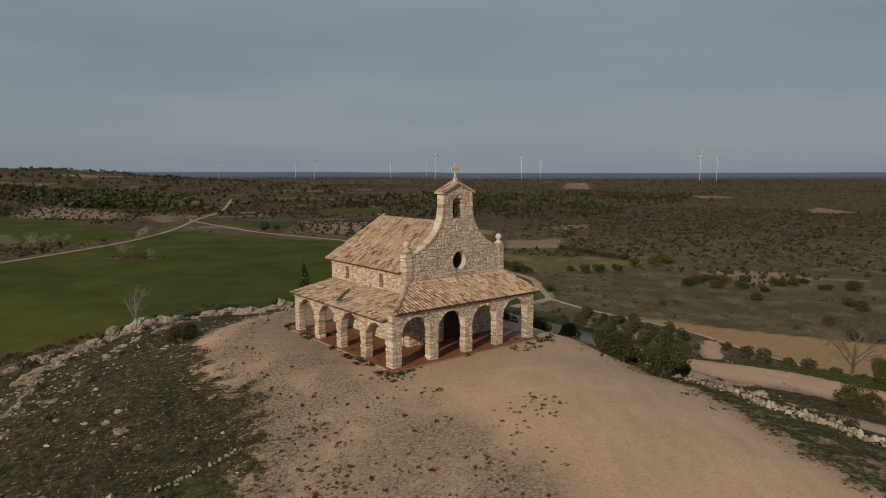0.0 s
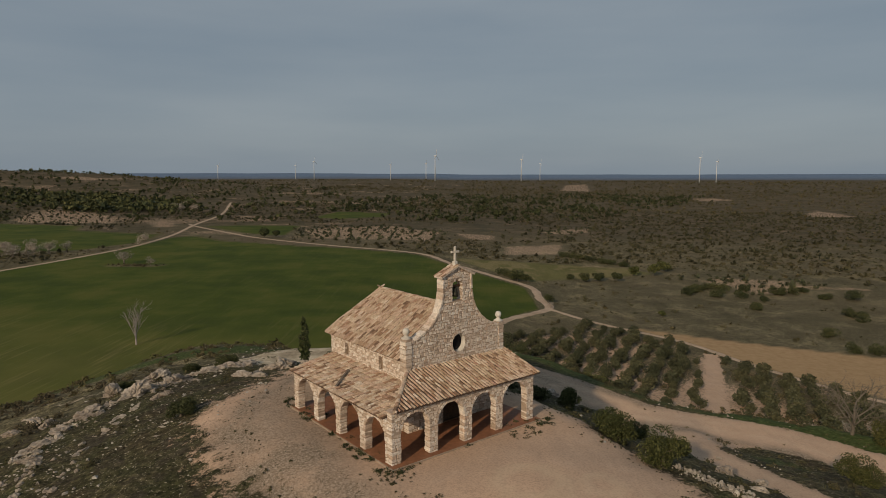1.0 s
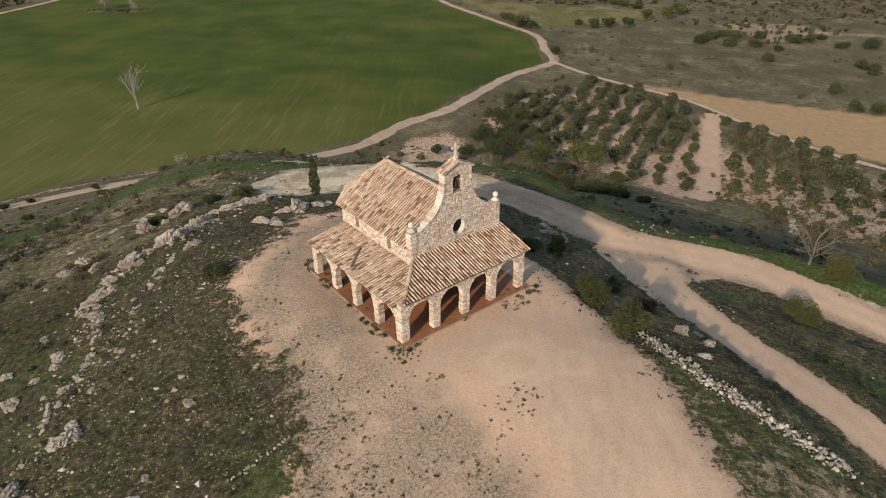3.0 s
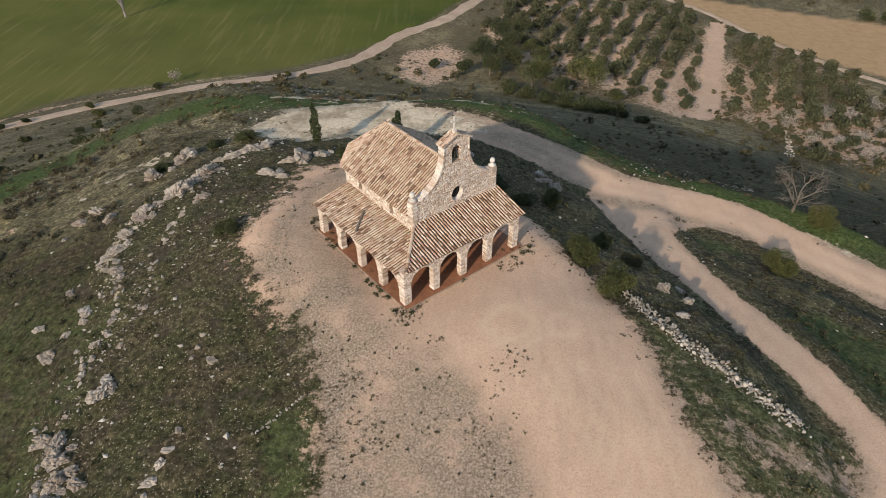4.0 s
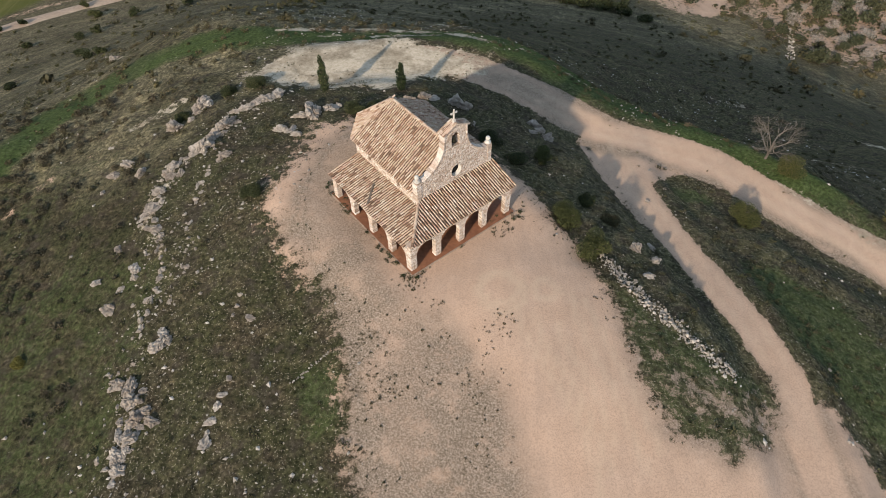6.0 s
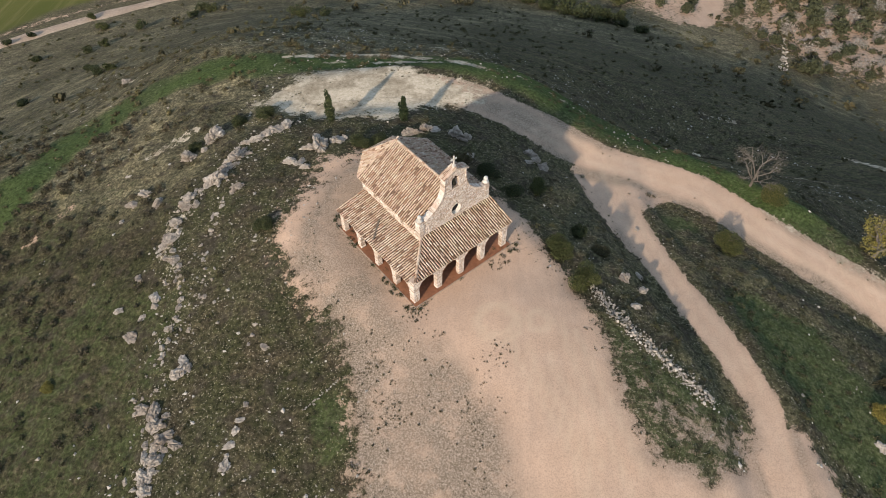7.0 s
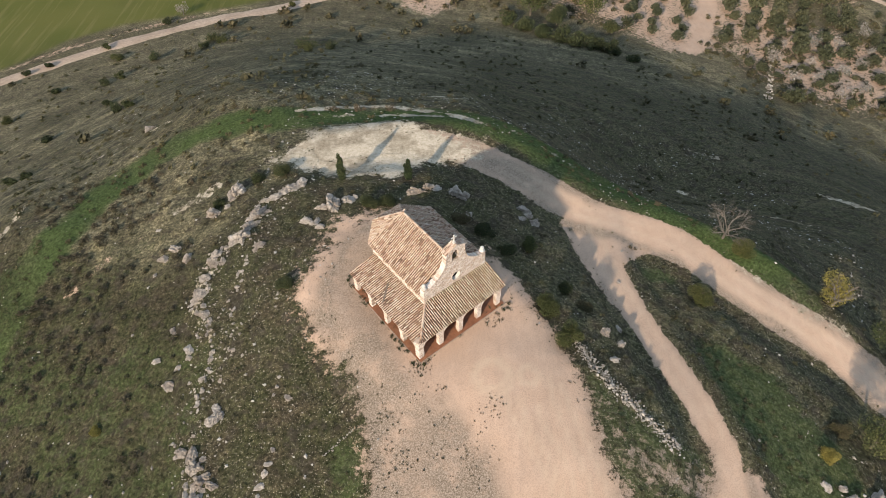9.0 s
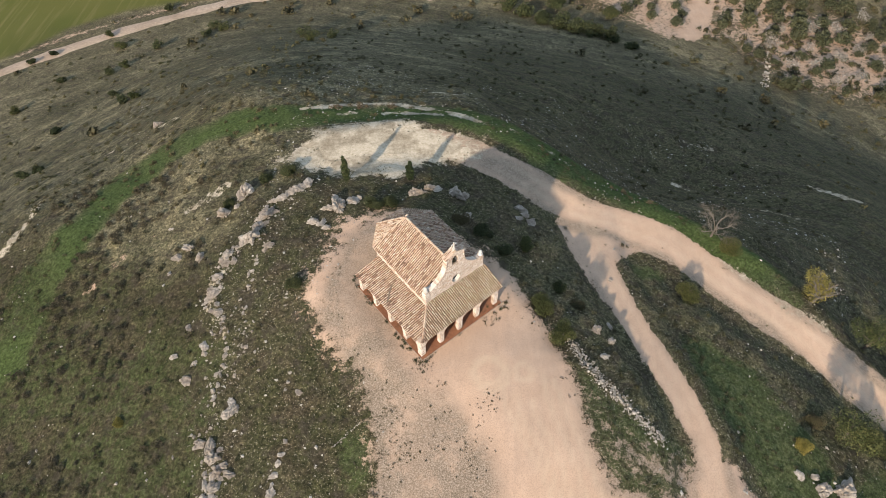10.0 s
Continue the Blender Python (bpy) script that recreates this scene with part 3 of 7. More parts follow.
    h = maths(nodes, links, "ADD", maths(nodes, links, "MULTIPLY", fine, maths(nodes, links, "SUBTRACT", 1.0, maths(nodes, links, "MULTIPLY", bare, 0.93))), maths(nodes, links, "MULTIPLY", grit, 0.06))
    bump(nodes, links, bsdf, h, 0.5, 0.12)
    return m


MAT_GROUND = ground_material()
MAT_TRACK = varied("track_earth", [(0.3, (0.40, 0.285, 0.20)), (0.7, (0.52, 0.385, 0.28))], 1.6, "place", 0.97, 0.3, 0.05, 0.5, 6)

# ---- mesh helpers ----


def mesh_object(name, bm, mat, flat=True):
    me = bpy.data.meshes.new(name)
    bm.to_mesh(me)
    bm.free()
    me.materials.append(mat)
    if not flat:
        me.polygons.foreach_set("use_smooth", np.ones(len(me.polygons), bool))
    return new(name, me)


def raw_mesh(name, verts, faces, mat, flat=True):
    """A mesh from an array of points and an array of faces with one number of corners."""
    verts, faces = np.asarray(verts, np.float32), np.asarray(faces, np.int32)
    me = bpy.data.meshes.new(name)
    n = faces.shape[1]
    me.vertices.add(len(verts))
    me.vertices.foreach_set("co", verts.ravel())
    me.loops.add(faces.size)
    me.loops.foreach_set("vertex_index", faces.ravel())
    me.polygons.add(len(faces))
    me.polygons.foreach_set("loop_start", np.arange(0, faces.size, n, dtype=np.int32))
    me.update(calc_edges=True)
    me.polygons.foreach_set("use_smooth", np.full(len(faces), not flat, bool))
    me.materials.append(mat)
    return me


def part(name, bm, mat, parent, label="", flat=True):
    ob = mesh_object(name, bm, mat, flat)
    ob.parent = parent
    if label:
        tagged(ob, label)
    return ob


def piece(name, me, parent, m):
    ob = new(name, me)
    ob.parent = parent
    ob.matrix_basis = m
    return ob


def thing(name, label, category, m=None, group=""):
    ob = new(name)
    ob.empty_display_size = 0.3
    if m is not None:
        ob.matrix_basis = m
    return tagged(ob, label, category, group)


def box(bm, x0, x1, y0, y1, z0, z1, bevel=0.0):
    r = bmesh.ops.create_cube(bm, size=1)
    bmesh.ops.transform(bm, matrix=Matrix.Translation(((x0 + x1) / 2, (y0 + y1) / 2, (z0 + z1) / 2)) @ Matrix.Diagonal((x1 - x0, y1 - y0, z1 - z0, 1)), verts=r["verts"])
    if bevel:
        bmesh.ops.bevel(bm, geom=list({e for v in r["verts"] for e in v.link_edges}), offset=bevel, segments=1, affect="EDGES")


def prism(bm, outline, a0, a1, place):
    """A solid: an outline in (s, t), run from a0 to a1; place(s, t, a) gives the point."""
    front = [bm.verts.new(place(s, t, a0)) for s, t in outline]
    back = [bm.verts.new(place(s, t, a1)) for s, t in outline]
    n = len(outline)
    bm.faces.new(front)
    bm.faces.new(back[::-1])
    for k in range(n):
        bm.faces.new((front[k], back[k], back[(k + 1) % n], front[(k + 1) % n]))
    bmesh.ops.recalc_face_normals(bm, faces=bm.faces)


def tube(bm, path, radii, sides=6):
    """A tapering round bar along a path."""
    rings = []
    for k, p in enumerate(path):
        p = Vector(p)
        d = (Vector(path[min(k + 1, len(path) - 1)]) - Vector(path[max(k - 1, 0)])).normalized()
        a = d.orthogonal().normalized()
        b = d.cross(a)
        rings.append([bm.verts.new(p + radii[k] * (math.cos(2 * math.pi * j / sides) * a + math.sin(2 * math.pi * j / sides) * b)) for j in range(sides)])
    for r, s in zip(rings, rings[1:]):
        for j in range(sides):
            bm.faces.new((r[j], r[(j + 1) % sides], s[(j + 1) % sides], s[j]))
    bm.faces.new(rings[0][::-1])
    bm.faces.new(rings[-1])


def lathe(bm, profile, sides=12, at=(0, 0, 0)):
    """A turned body: profile of (radius, height)."""
    rings = [[bm.verts.new((at[0] + r * math.cos(2 * math.pi * j / sides), at[1] + r * math.sin(2 * math.pi * j / sides), at[2] + z)) for j in range(sides)] for r, z in profile]
    for r, s in zip(rings, rings[1:]):
        for j in range(sides):
            bm.faces.new((r[j], r[(j + 1) % sides], s[(j + 1) % sides], s[j]))
    bm.faces.new(rings[0][::-1])
    bm.faces.new(rings[-1])


# ---- the ground: one sheet to the horizon ----


def steps(stops):
    """Grid lines whose spacing changes evenly between stops of (place, spacing)."""
    out = []
    for (a, da), (b, db) in zip(stops, stops[1:]):
        p = a
        while p < b - 0.3 * (da + (db - da) * (p - a) / (b - a)):
            out.append(p)
            p += da + (db - da) * (p - a) / (b - a)
    return np.array(out + [stops[-1][0]])


def build_ground():
    gx = steps([(-4900, 260), (-1500, 45), (-500, 8), (-200, 3.6), (-62, 1.0), (-32, 0.45), (48, 0.45), (90, 1.1), (220, 3.4), (500, 7), (1500, 45), (4900, 260)])
    gy = steps([(-420, 60), (-60, 6), (12, 0.9), (18, 0.45), (79, 0.45), (110, 1.0), (200, 2.6), (420, 5.4), (800, 13), (2000, 42), (4000, 110), (4800, 60)])
    x, y = np.meshgrid(gx, gy)
    x, y = x.ravel(), y.ravel()
    z = height(x, y)
    nx, ny = len(gx), len(gy)
    i = np.arange(nx * ny).reshape(ny, nx)
    faces = np.stack([i[:-1, :-1], i[:-1, 1:], i[1:, 1:], i[1:, :-1]], -1).reshape(-1, 4)
    me = raw_mesh("ground", np.stack([x, y, z], 1), faces, MAT_GROUND, flat=False)
    n1, n2, n3 = fbm(x, y, 3.0, 21), fbm(x, y, 14.0, 25), fbm(x, y, 70.0, 29)
    ragged = 2.6 * (n1 - 0.5) + 3.0 * (n2 - 0.5)
    d_lane, d_rim = line_dist(x, y, LANE)[0], line_dist(x, y, RIM_ROAD)[0]
    clear = inside_dist(x, y, CLEARING)
    # thin growth creeps in over the weedy western half of the clearing
    weedy = smooth(-2.0, 0.9, inside_dist(x, y, CLEAR_WEEDS) + 0.9 * ragged) * (0.70 + 0.12 * smooth(0.35, 0.6, n1))
    weedy = np.maximum(weedy, 0.6 * smooth(-3.5, -7.0, x) * smooth(26, 30, y) * smooth(-1, 1, clear))
    weedy = np.maximum(weedy, 0.85 * smooth(2.6, 0.4, np.abs(clear - 0.6) + 0.9 * ragged) * (1 - smooth(2, 8, x)))
    weedy = np.maximum(weedy, 0.6 * smooth(0.6, 0.1, np.abs(d_lane - 1.7)) * smooth(46, 43, y))
    weedy = np.maximum(weedy, 0.8 * smooth(1.3, 0.1, np.abs(d_rim - 2.7) + 0.5 * ragged))
    weedy = np.maximum(weedy, 0.75 * smooth(3.0, 1.0, d_rim) * smooth(16, 11, x) * smooth(-2, 3, x))
    side = smooth(4, 9, x)                                  # the eastern edge is sharp, the western one frays out
    bare = smooth(-5.4, 3.6, clear + 1.2 * ragged) * (1 - side) + smooth(-1.9, 1.3, clear + 0.5 * ragged) * side
    bare = np.maximum(bare, smooth(1.95, 1.1, d_lane + 0.22 * ragged))
    bare = np.maximum(bare, smooth(3.1, 2.0, d_rim + 0.28 * ragged))
    bare = np.maximum(bare, smooth(-0.7, 0.7, inside_dist(x, y, JUNCTION) + 0.5 * ragged))
    bare = np.maximum(bare, 0.46 * smooth(2.2, 0.4, line_dist(x, y, [(-110, 137), (-100, 145.4), (-88, 152.6), (-74, 159.4), (-60, 166)])[0] + 1.4 * (n1 - 0.5)))
    bare = np.maximum(bare, 0.42 * smooth(1.5, 0.2, line_dist(x, y, [(-44, 44), (-39, 49.5), (-35.4, 52.7)])[0] + 1.4 * ragged))
    far_bare = sum(smooth(-6, 6, inside_dist(x, y, p) + 9 * (n2 - 0.5)) for p in PATCHES)
    far_bare = far_bare + sum(smooth(9, 2, line_dist(x, y, p)[0] + 8 * (n2 - 0.5)) for p in PALE_LINES)
    bare = np.maximum(bare, np.clip(far_bare, 0, 1) * 0.47)
    bare = np.maximum(bare, 0.60 * smooth(-3, 3, inside_dist(x, y, [(-14, 193), (0, 203), (8, 197), (5.6, 179), (-4, 165), (-13.6, 170.5)]) + 6 * (n2 - 0.5)))
    bare = np.maximum(bare, 0.62 * smooth(-3.0, 3.0, inside_dist(x, y, GROVE_SAND) + 6 * (n2 - 0.5)))
    bare = np.maximum(bare, smooth(4.2, 1.6, line_dist(x, y, [(101, 238), (81, 186), (70, 157), (66, 153)])[0] + 2.5 * (n1 - 0.5)))
    grove = inside_dist(x, y, GROVE)
    bare = np.maximum(bare, smooth(-2, 4, grove) * (0.36 + 0.24 * smooth(0.38, 0.6, n2)) * (1 - 0.35 * smooth(96, 104, x + 0.4 * (y - 180))))
    almonds = smooth(34, 12, np.hypot((x - 105) / 1.2, y - 150))
    bare = np.maximum(bare, 0.60 * almonds)
    crop = np.maximum.reduce([smooth(-1.5, 1.5, inside_dist(x, y, p) + 2 * (n2 - 0.5)) for p in (FIELD, FIELD_WEST, FIELD_NORTH, FIELD_FAR)])
    isle = smooth(1.15, 0.85, np.hypot((x - ISLE[0]) / 18, (y - ISLE[1]) / 6) + 0.3 * (n2 - 0.5))
    crop = crop * (1 - isle)
    khaki = smooth(-3, 3, inside_dist(x, y, KHAKI))
    crop = np.maximum(crop, 0.7 * khaki)
    bare = np.maximum(bare, khaki * (0.22 + 0.3 * smooth(0.42, 0.6, n2)))
    plough = smooth(-1, 1, inside_dist(x, y, PLOUGH) + (n2 - 0.5))
    far = np.hypot(x, y)
    scrub = smooth(120, 200, far) * (0.08 + 0.32 * smooth(480, 620, far) + (0.20 + 0.2 * smooth(480, 620, far)) * smooth(0.42, 0.66, n3)) * (1 - crop) * (1 - plough)
    scrub = np.maximum(scrub, smooth(520, 760, y + 0.25 * x) * (1 - crop) * (0.7 + 0.3 * n3))
    wild = smooth(0.56, 0.70, fbm(x, y, 46.0, 41)) * smooth(430, 700, far) * (1 - crop) * (1 - smooth(4000, 4300, y)) * (0.35 + 0.65 * smooth(80, -220, x - 0.08 * y))
    bare = np.maximum(bare, 0.42 * wild)
    chalk = smooth(-3.4, 2.8, inside_dist(x, y, CHALK) + 1.8 * ragged)
    # the pale cut edge of the terrace, and thin bands of rock cropping out down the slopes
    for pts, share, wide in (([(-21.5, 75.0), (-19.4, 75.8), (-16.3, 77.2), (-12.1, 78.2), (-7.8, 78.3), (-4.3, 76.6), (0.0, 74.3), (3.3, 71.6), (6.4, 69.7)], 0.72, 1.0),
                             ([(-15.9, 74.0), (-12.7, 75.1), (-7.6, 74.8), (-0.8, 73.2)], 0.58, 0.7), ([(9, 69.6), (14, 66.4), (17, 64.4)], 0.45, 0.6),
                             ([(-59.0, 51.8), (-57.7, 57.2), (-59.7, 64.9), (-58.9, 69.2), (-56.9, 72.2), (-53.5, 75.6)], 0.62, 0.8), ([(-53.5, 75.6), (-47.8, 77.2), (-43.4, 79.6)], 0.40, 0.8), ([(-33.6, 54.6), (-30.9, 56.6), (-29.0, 58.5)], 0.46, 0.9),
                             ([(63, 82.9), (64.9, 79.3), (69, 77), (74.1, 75.9)], 0.62, 0.9), ([(45.9, 92.1), (51.1, 90.7)], 0.55, 0.8), ([(57.5, 86.6), (60.5, 85.0)], 0.5, 0.8),
                             ([(59.4, 77.2), (62.0, 75.0)], 0.5, 0.8), ([(40.4, 78.4), (42.4, 77.2)], 0.5, 0.7), ([(12, 86), (18, 84.5)], 0.45, 0.9), ([(-3, 84.5), (2.4, 83.6)], 0.55, 1.0), ([(52, 70), (56, 67)], 0.45, 0.7)):
        chalk = np.maximum(chalk, share * smooth(wide, 0.2, line_dist(x, y, pts)[0] + 0.55 * ragged))
    chalk = np.maximum(chalk, 0.38 * smooth(1.6, 0.2, line_dist(x, y, CRAG)[0] + 1.2 * ragged))
    # faint turning circles left by wheels
    wheels = np.zeros(x.shape)
    for cx, cy, r in ((4.15, 28.9, 1.75), (4.0, 29.1, 1.3), (7.4, 29.1, 0.9)):
        wheels = np.maximum(wheels, smooth(0.42, 0.12, np.abs(np.hypot(x - cx, y - cy) - r)))
    for path in ([(5.1, 27.6), (5.3, 26.0), (5.9, 24.5), (7.5, 21.4), (9.0, 17.5), (10, 10)], [(6.4, 26.8), (7.0, 24.2), (8.6, 21.4), (10.2, 16)], [(8.0, 26), (8.3, 24.5), (9.8, 21.4), (10.7, 17.5)], [(10.3, 28.4), (11.2, 25), (12.2, 21.9), (13.6, 17.0)], [(9.2, 29), (9.9, 25), (11.2, 21.0), (12.4, 16)]):
        wheels = np.maximum(wheels, 0.8 * smooth(0.45, 0.05, line_dist(x, y, [tuple(p) for p in spline(path, 1.0)])[0]))
    # ruts worn into the two roads
    wheels = np.maximum(wheels, 0.75 * smooth(0.45, 0.05, np.abs(d_rim - 0.85) + 0.15 * ragged))
    wheels = np.maximum(wheels, 0.6 * smooth(0.40, 0.05, np.abs(d_lane - 0.62) + 0.12 * ragged) * smooth(17, 20, y))
    d_verge = line_dist(x, y, VERGE)[0]
    lush = 1.0 * smooth(5.0, 1.8, d_verge + 0.9 * ragged) * (0.55 + 0.45 * smooth(0.3, 0.5, n2))
    lush = np.maximum(lush, 0.66 * smooth(-1, 2, inside_dist(x, y, WEDGE) + ragged) * smooth(0.34, 0.56, n2))
    d_rub = line_dist(x, y, RUBBLE)[0]
    fringe = smooth(-1.2, 1.2, inside_dist(x, y, FRINGE) + 0.8 * ragged)
    lush, bare, weedy = np.maximum(lush, 0.55 * fringe), bare * (1 - fringe) + fringe * (0.36 + 0.16 * smooth(0.56, 0.40, n1)) * (0.45 + 0.55 * smooth(0.6, 3.0, d_rub)), np.maximum(weedy, 0.7 * fringe)
    scar = smooth(1.7, 0.1, np.hypot(x - 21.9, (y - 20.6) / 1.6) + 0.5 * ragged)
    bare, weedy = np.maximum(bare, 0.65 * scar), weedy * (1 - 0.6 * scar)
    lush = np.maximum(lush, 0.58 * smooth(3.0, 0.2, np.hypot((x + 8.6) / 0.8, (y - 21.2) / 1.3) - 1.0 + 1.2 * ragged))
    lush = np.maximum(lush, 0.60 * smooth(2.6, 0.6, line_dist(x, y, [(12, 62.6), (17.5, 60.2), (24, 56), (29, 52.4), (34, 48.6), (41, 42.6)])[0] + 0.6 * ragged))
    chalk = np.maximum(chalk, 0.45 * smooth(0.7, 0.2, line_dist(x, y, [(29.5, 52.0), (31.2, 50.4), (33.9, 47.3), (37.5, 44.0), (40.2, 41.2), (43.6, 38.9)])[0] + 0.5 * ragged))
    beyond = smooth(0, 5, -inside_dist(x, y, CRAG + [(60, 14), (60, 62), (0, 75)]))
    lush = np.maximum(lush, 0.5 * smooth(44, 34, y + 0.2 * (x + 30)) * smooth(-19, -25, x) * smooth(0.3, 0.5, n1))
    middle = smooth(52, 95, np.hypot(x, y - 40)) * smooth(520, 400, far)
    dry = np.maximum(0.12 * smooth(0.30, 0.58, n2), np.maximum(beyond * smooth(38, 48, y + 0.3 * x + 8) * (0.6 + 0.4 * smooth(0.3, 0.5, n2)), middle * (0.55 + 0.45 * smooth(0.3, 0.55, n2))))
    east_slope = smooth(150, 118, far) * smooth(-6, 16, x)
    dry = np.maximum(dry * (1 - 0.85 * east_slope), 0.34 * east_slope)
    bank = smooth(-1, 1, inside_dist(x, y, BANK) + ragged)
    bare, weedy = np.maximum(bare * (1 - bank), 0.22 * bank), np.maximum(weedy, bank)
    stone_zone = smooth(-2.5, 0.5, inside_dist(x, y, CRAG + [(-22.4, 0), (60, 0), (60, 62), (0, 75)]) + ragged)
    stone_zone = np.maximum(stone_zone * smooth(140, 90, far), 0.65 * middle)
    lush = np.maximum(lush, 0.42 * smooth(140, 90, far) * (1 - stone_zone) * smooth(-24, -27, x) * smooth(60, 50, y) * smooth(-62, -56, x) * smooth(0.34, 0.56, n2))
    thicket = smooth(480, 800, far)
    dry = np.where(crop > 0.5, smooth(270, 165, y + 0.25 * (x + 60)) * (0.4 + 0.6 * n2), dry)
    dry = np.maximum(dry, khaki)
    # how much of the painted blue haze the far land takes
    haze_blue = smooth(3900, 4500, y)
    for name, layers in (("cover", (bare, crop, plough, scrub)), ("cover_more", (chalk, lush, dry, haze_blue)), ("cover_weeds", (weedy, thicket, wheels, stone_zone))):
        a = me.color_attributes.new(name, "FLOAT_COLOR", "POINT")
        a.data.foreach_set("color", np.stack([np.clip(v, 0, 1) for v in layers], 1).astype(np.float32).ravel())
    return tagged(new("ground", me), "hilltop of rough pasture, bare gravel and far farmland", "ground", kind="structure")


build_ground()


def build_track(name, pts, width, label):
    """A beaten earth track laid on the land."""
    line = spline(pts, 3.0)
    verts, faces = [], []
    for k, p in enumerate(line):
        d = line[min(k + 1, len(line) - 1)][:2] - line[max(k - 1, 0)][:2]
        n = np.array([-d[1], d[0]]) / (np.linalg.norm(d) + 1e-9)
        w = width * (0.5 + 0.12 * math.sin(k * 1.7) * math.sin(k * 0.61))
        for s in (-1, -0.55, 0, 0.55, 1):
            q = p[:2] + n * s * w
            verts.append((q[0], q[1], 0.16 if abs(s) < 1 else -0.05))
    for k in range(len(line) - 1):
        for j in range(4):
            a = k * 5 + j
            faces.append((a, a + 1, a + 6, a + 5))
    verts = np.array(verts)
    verts[:, 2] += height(verts[:, 0], verts[:, 1])
    ob = new(name, raw_mesh(name, verts, faces, MAT_TRACK, flat=False))
    return tagged(ob, label, "track", kind="structure")


build_track("road_1", TRACK_EAST, 3.4, "pale earth farm track beside the ploughed field")
build_track("road_2", TRACK_FIELD, 5.0, "pale earth farm track round the green field")
build_track("road_3", TRACK_WEST, 4.6, "pale earth farm road between the green fields")

# ---- pieces: stones and tiles ----
rng = random.Random(7)


def stone_mesh(seed, mat):
    r = random.Random(seed)
    bm = bmesh.new()
    bmesh.ops.create_cube(bm, size=1)
    for v in bm.verts:
        v.co += Vector((r.uniform(-0.15, 0.12), r.uniform(-0.02, 0.02), r.uniform(-0.17, 0.14)))
    bmesh.ops.bevel(bm, geom=bm.edges[:], offset=0.10, segments=1, affect="EDGES")
    for v in bm.verts:
        v.co += Vector((r.uniform(-0.02, 0.02), r.uniform(-0.015, 0.015), r.uniform(-0.02, 0.02)))
    me = bpy.data.meshes.new("stone")
    bm.to_mesh(me)
    bm.free()
    me.materials.append(mat)
    return me


def tile_mesh(mat):
    """A half-round clay tile, one long and one wide, wider at its lower end, with a thick lip."""
    verts, faces, n = [], [], 6
    for y, r, lift in ((0.0, 0.5, 0.10), (1.0, 0.41, 0.0)):
        for k in range(n + 1):
            a = math.pi * k / n
            verts.append((-r * math.cos(a), y, lift + r * 0.92 * math.sin(a)))
    for k in range(n + 1):
        a = math.pi * k / n
        verts.append((-0.40 * math.cos(a), 0.0, 0.08 + 0.36 * math.sin(a)))
    for k in range(n):
        faces.append((k, k + 1, n + 2 + k, n + 1 + k))
        faces.append((2 * n + 2 + k, 2 * n + 3 + k, k + 1, k))
    me = raw_mesh("tile", verts, faces, mat, flat=False)
    return me


class Pieces:
    """Gathers alike pieces; the first of them become objects, the rest one mesh."""

    def __init__(self, meshes):
        self.meshes, self.items = meshes, []

    def put(self, m, k=0):
        self.items.append((m, k % len(self.meshes)))

    def finish(self, name, parent, limit, joined_name, joined_mat, label=""):
        r = random.Random(len(self.items))
        r.shuffle(self.items)
        for m, k in self.items[:limit]:
            piece(name, self.meshes[k], parent, m)
        rest = self.items[limit:]
        if rest:
            base = {}
            for k, me in enumerate(self.meshes):
                co = np.empty(len(me.vertices) * 3)
                me.vertices.foreach_get("co", co)
                base[k] = (co.reshape(-1, 3), [tuple(p.vertices) for p in me.polygons])
            verts, faces, at = [], [], 0
            for m, k in rest:
                co, fs = base[k]
                a = np.array(m)
                verts.append(co @ a[:3, :3].T + a[:3, 3])
                faces += [tuple(i + at for i in f) for f in fs]
                at += len(co)
            me = bpy.data.meshes.new(joined_name)
            me.from_pydata(np.concatenate(verts).tolist(), [], faces)
            me.materials.append(joined_mat)
            if name == "tile":
                me.polygons.foreach_set("use_smooth", np.ones(len(me.polygons), bool))
            ob = new(joined_name, me)
            ob.parent = parent
            tagged(ob, label, kind="stuff")


STONES = [stone_mesh(s, MAT_STONE) for s in range(9)]
TILES = [tile_mesh(MAT_TILE)]


def stone_at(x, y, z, w, d, h, turn=0.0, lean=0.0):
    return Matrix.Translation((x, y, z)) @ Matrix.Rotation(turn, 4, "Z") @ Matrix.Rotation(lean, 4, "Y") @ Matrix.Diagonal((w, d, h, 1))


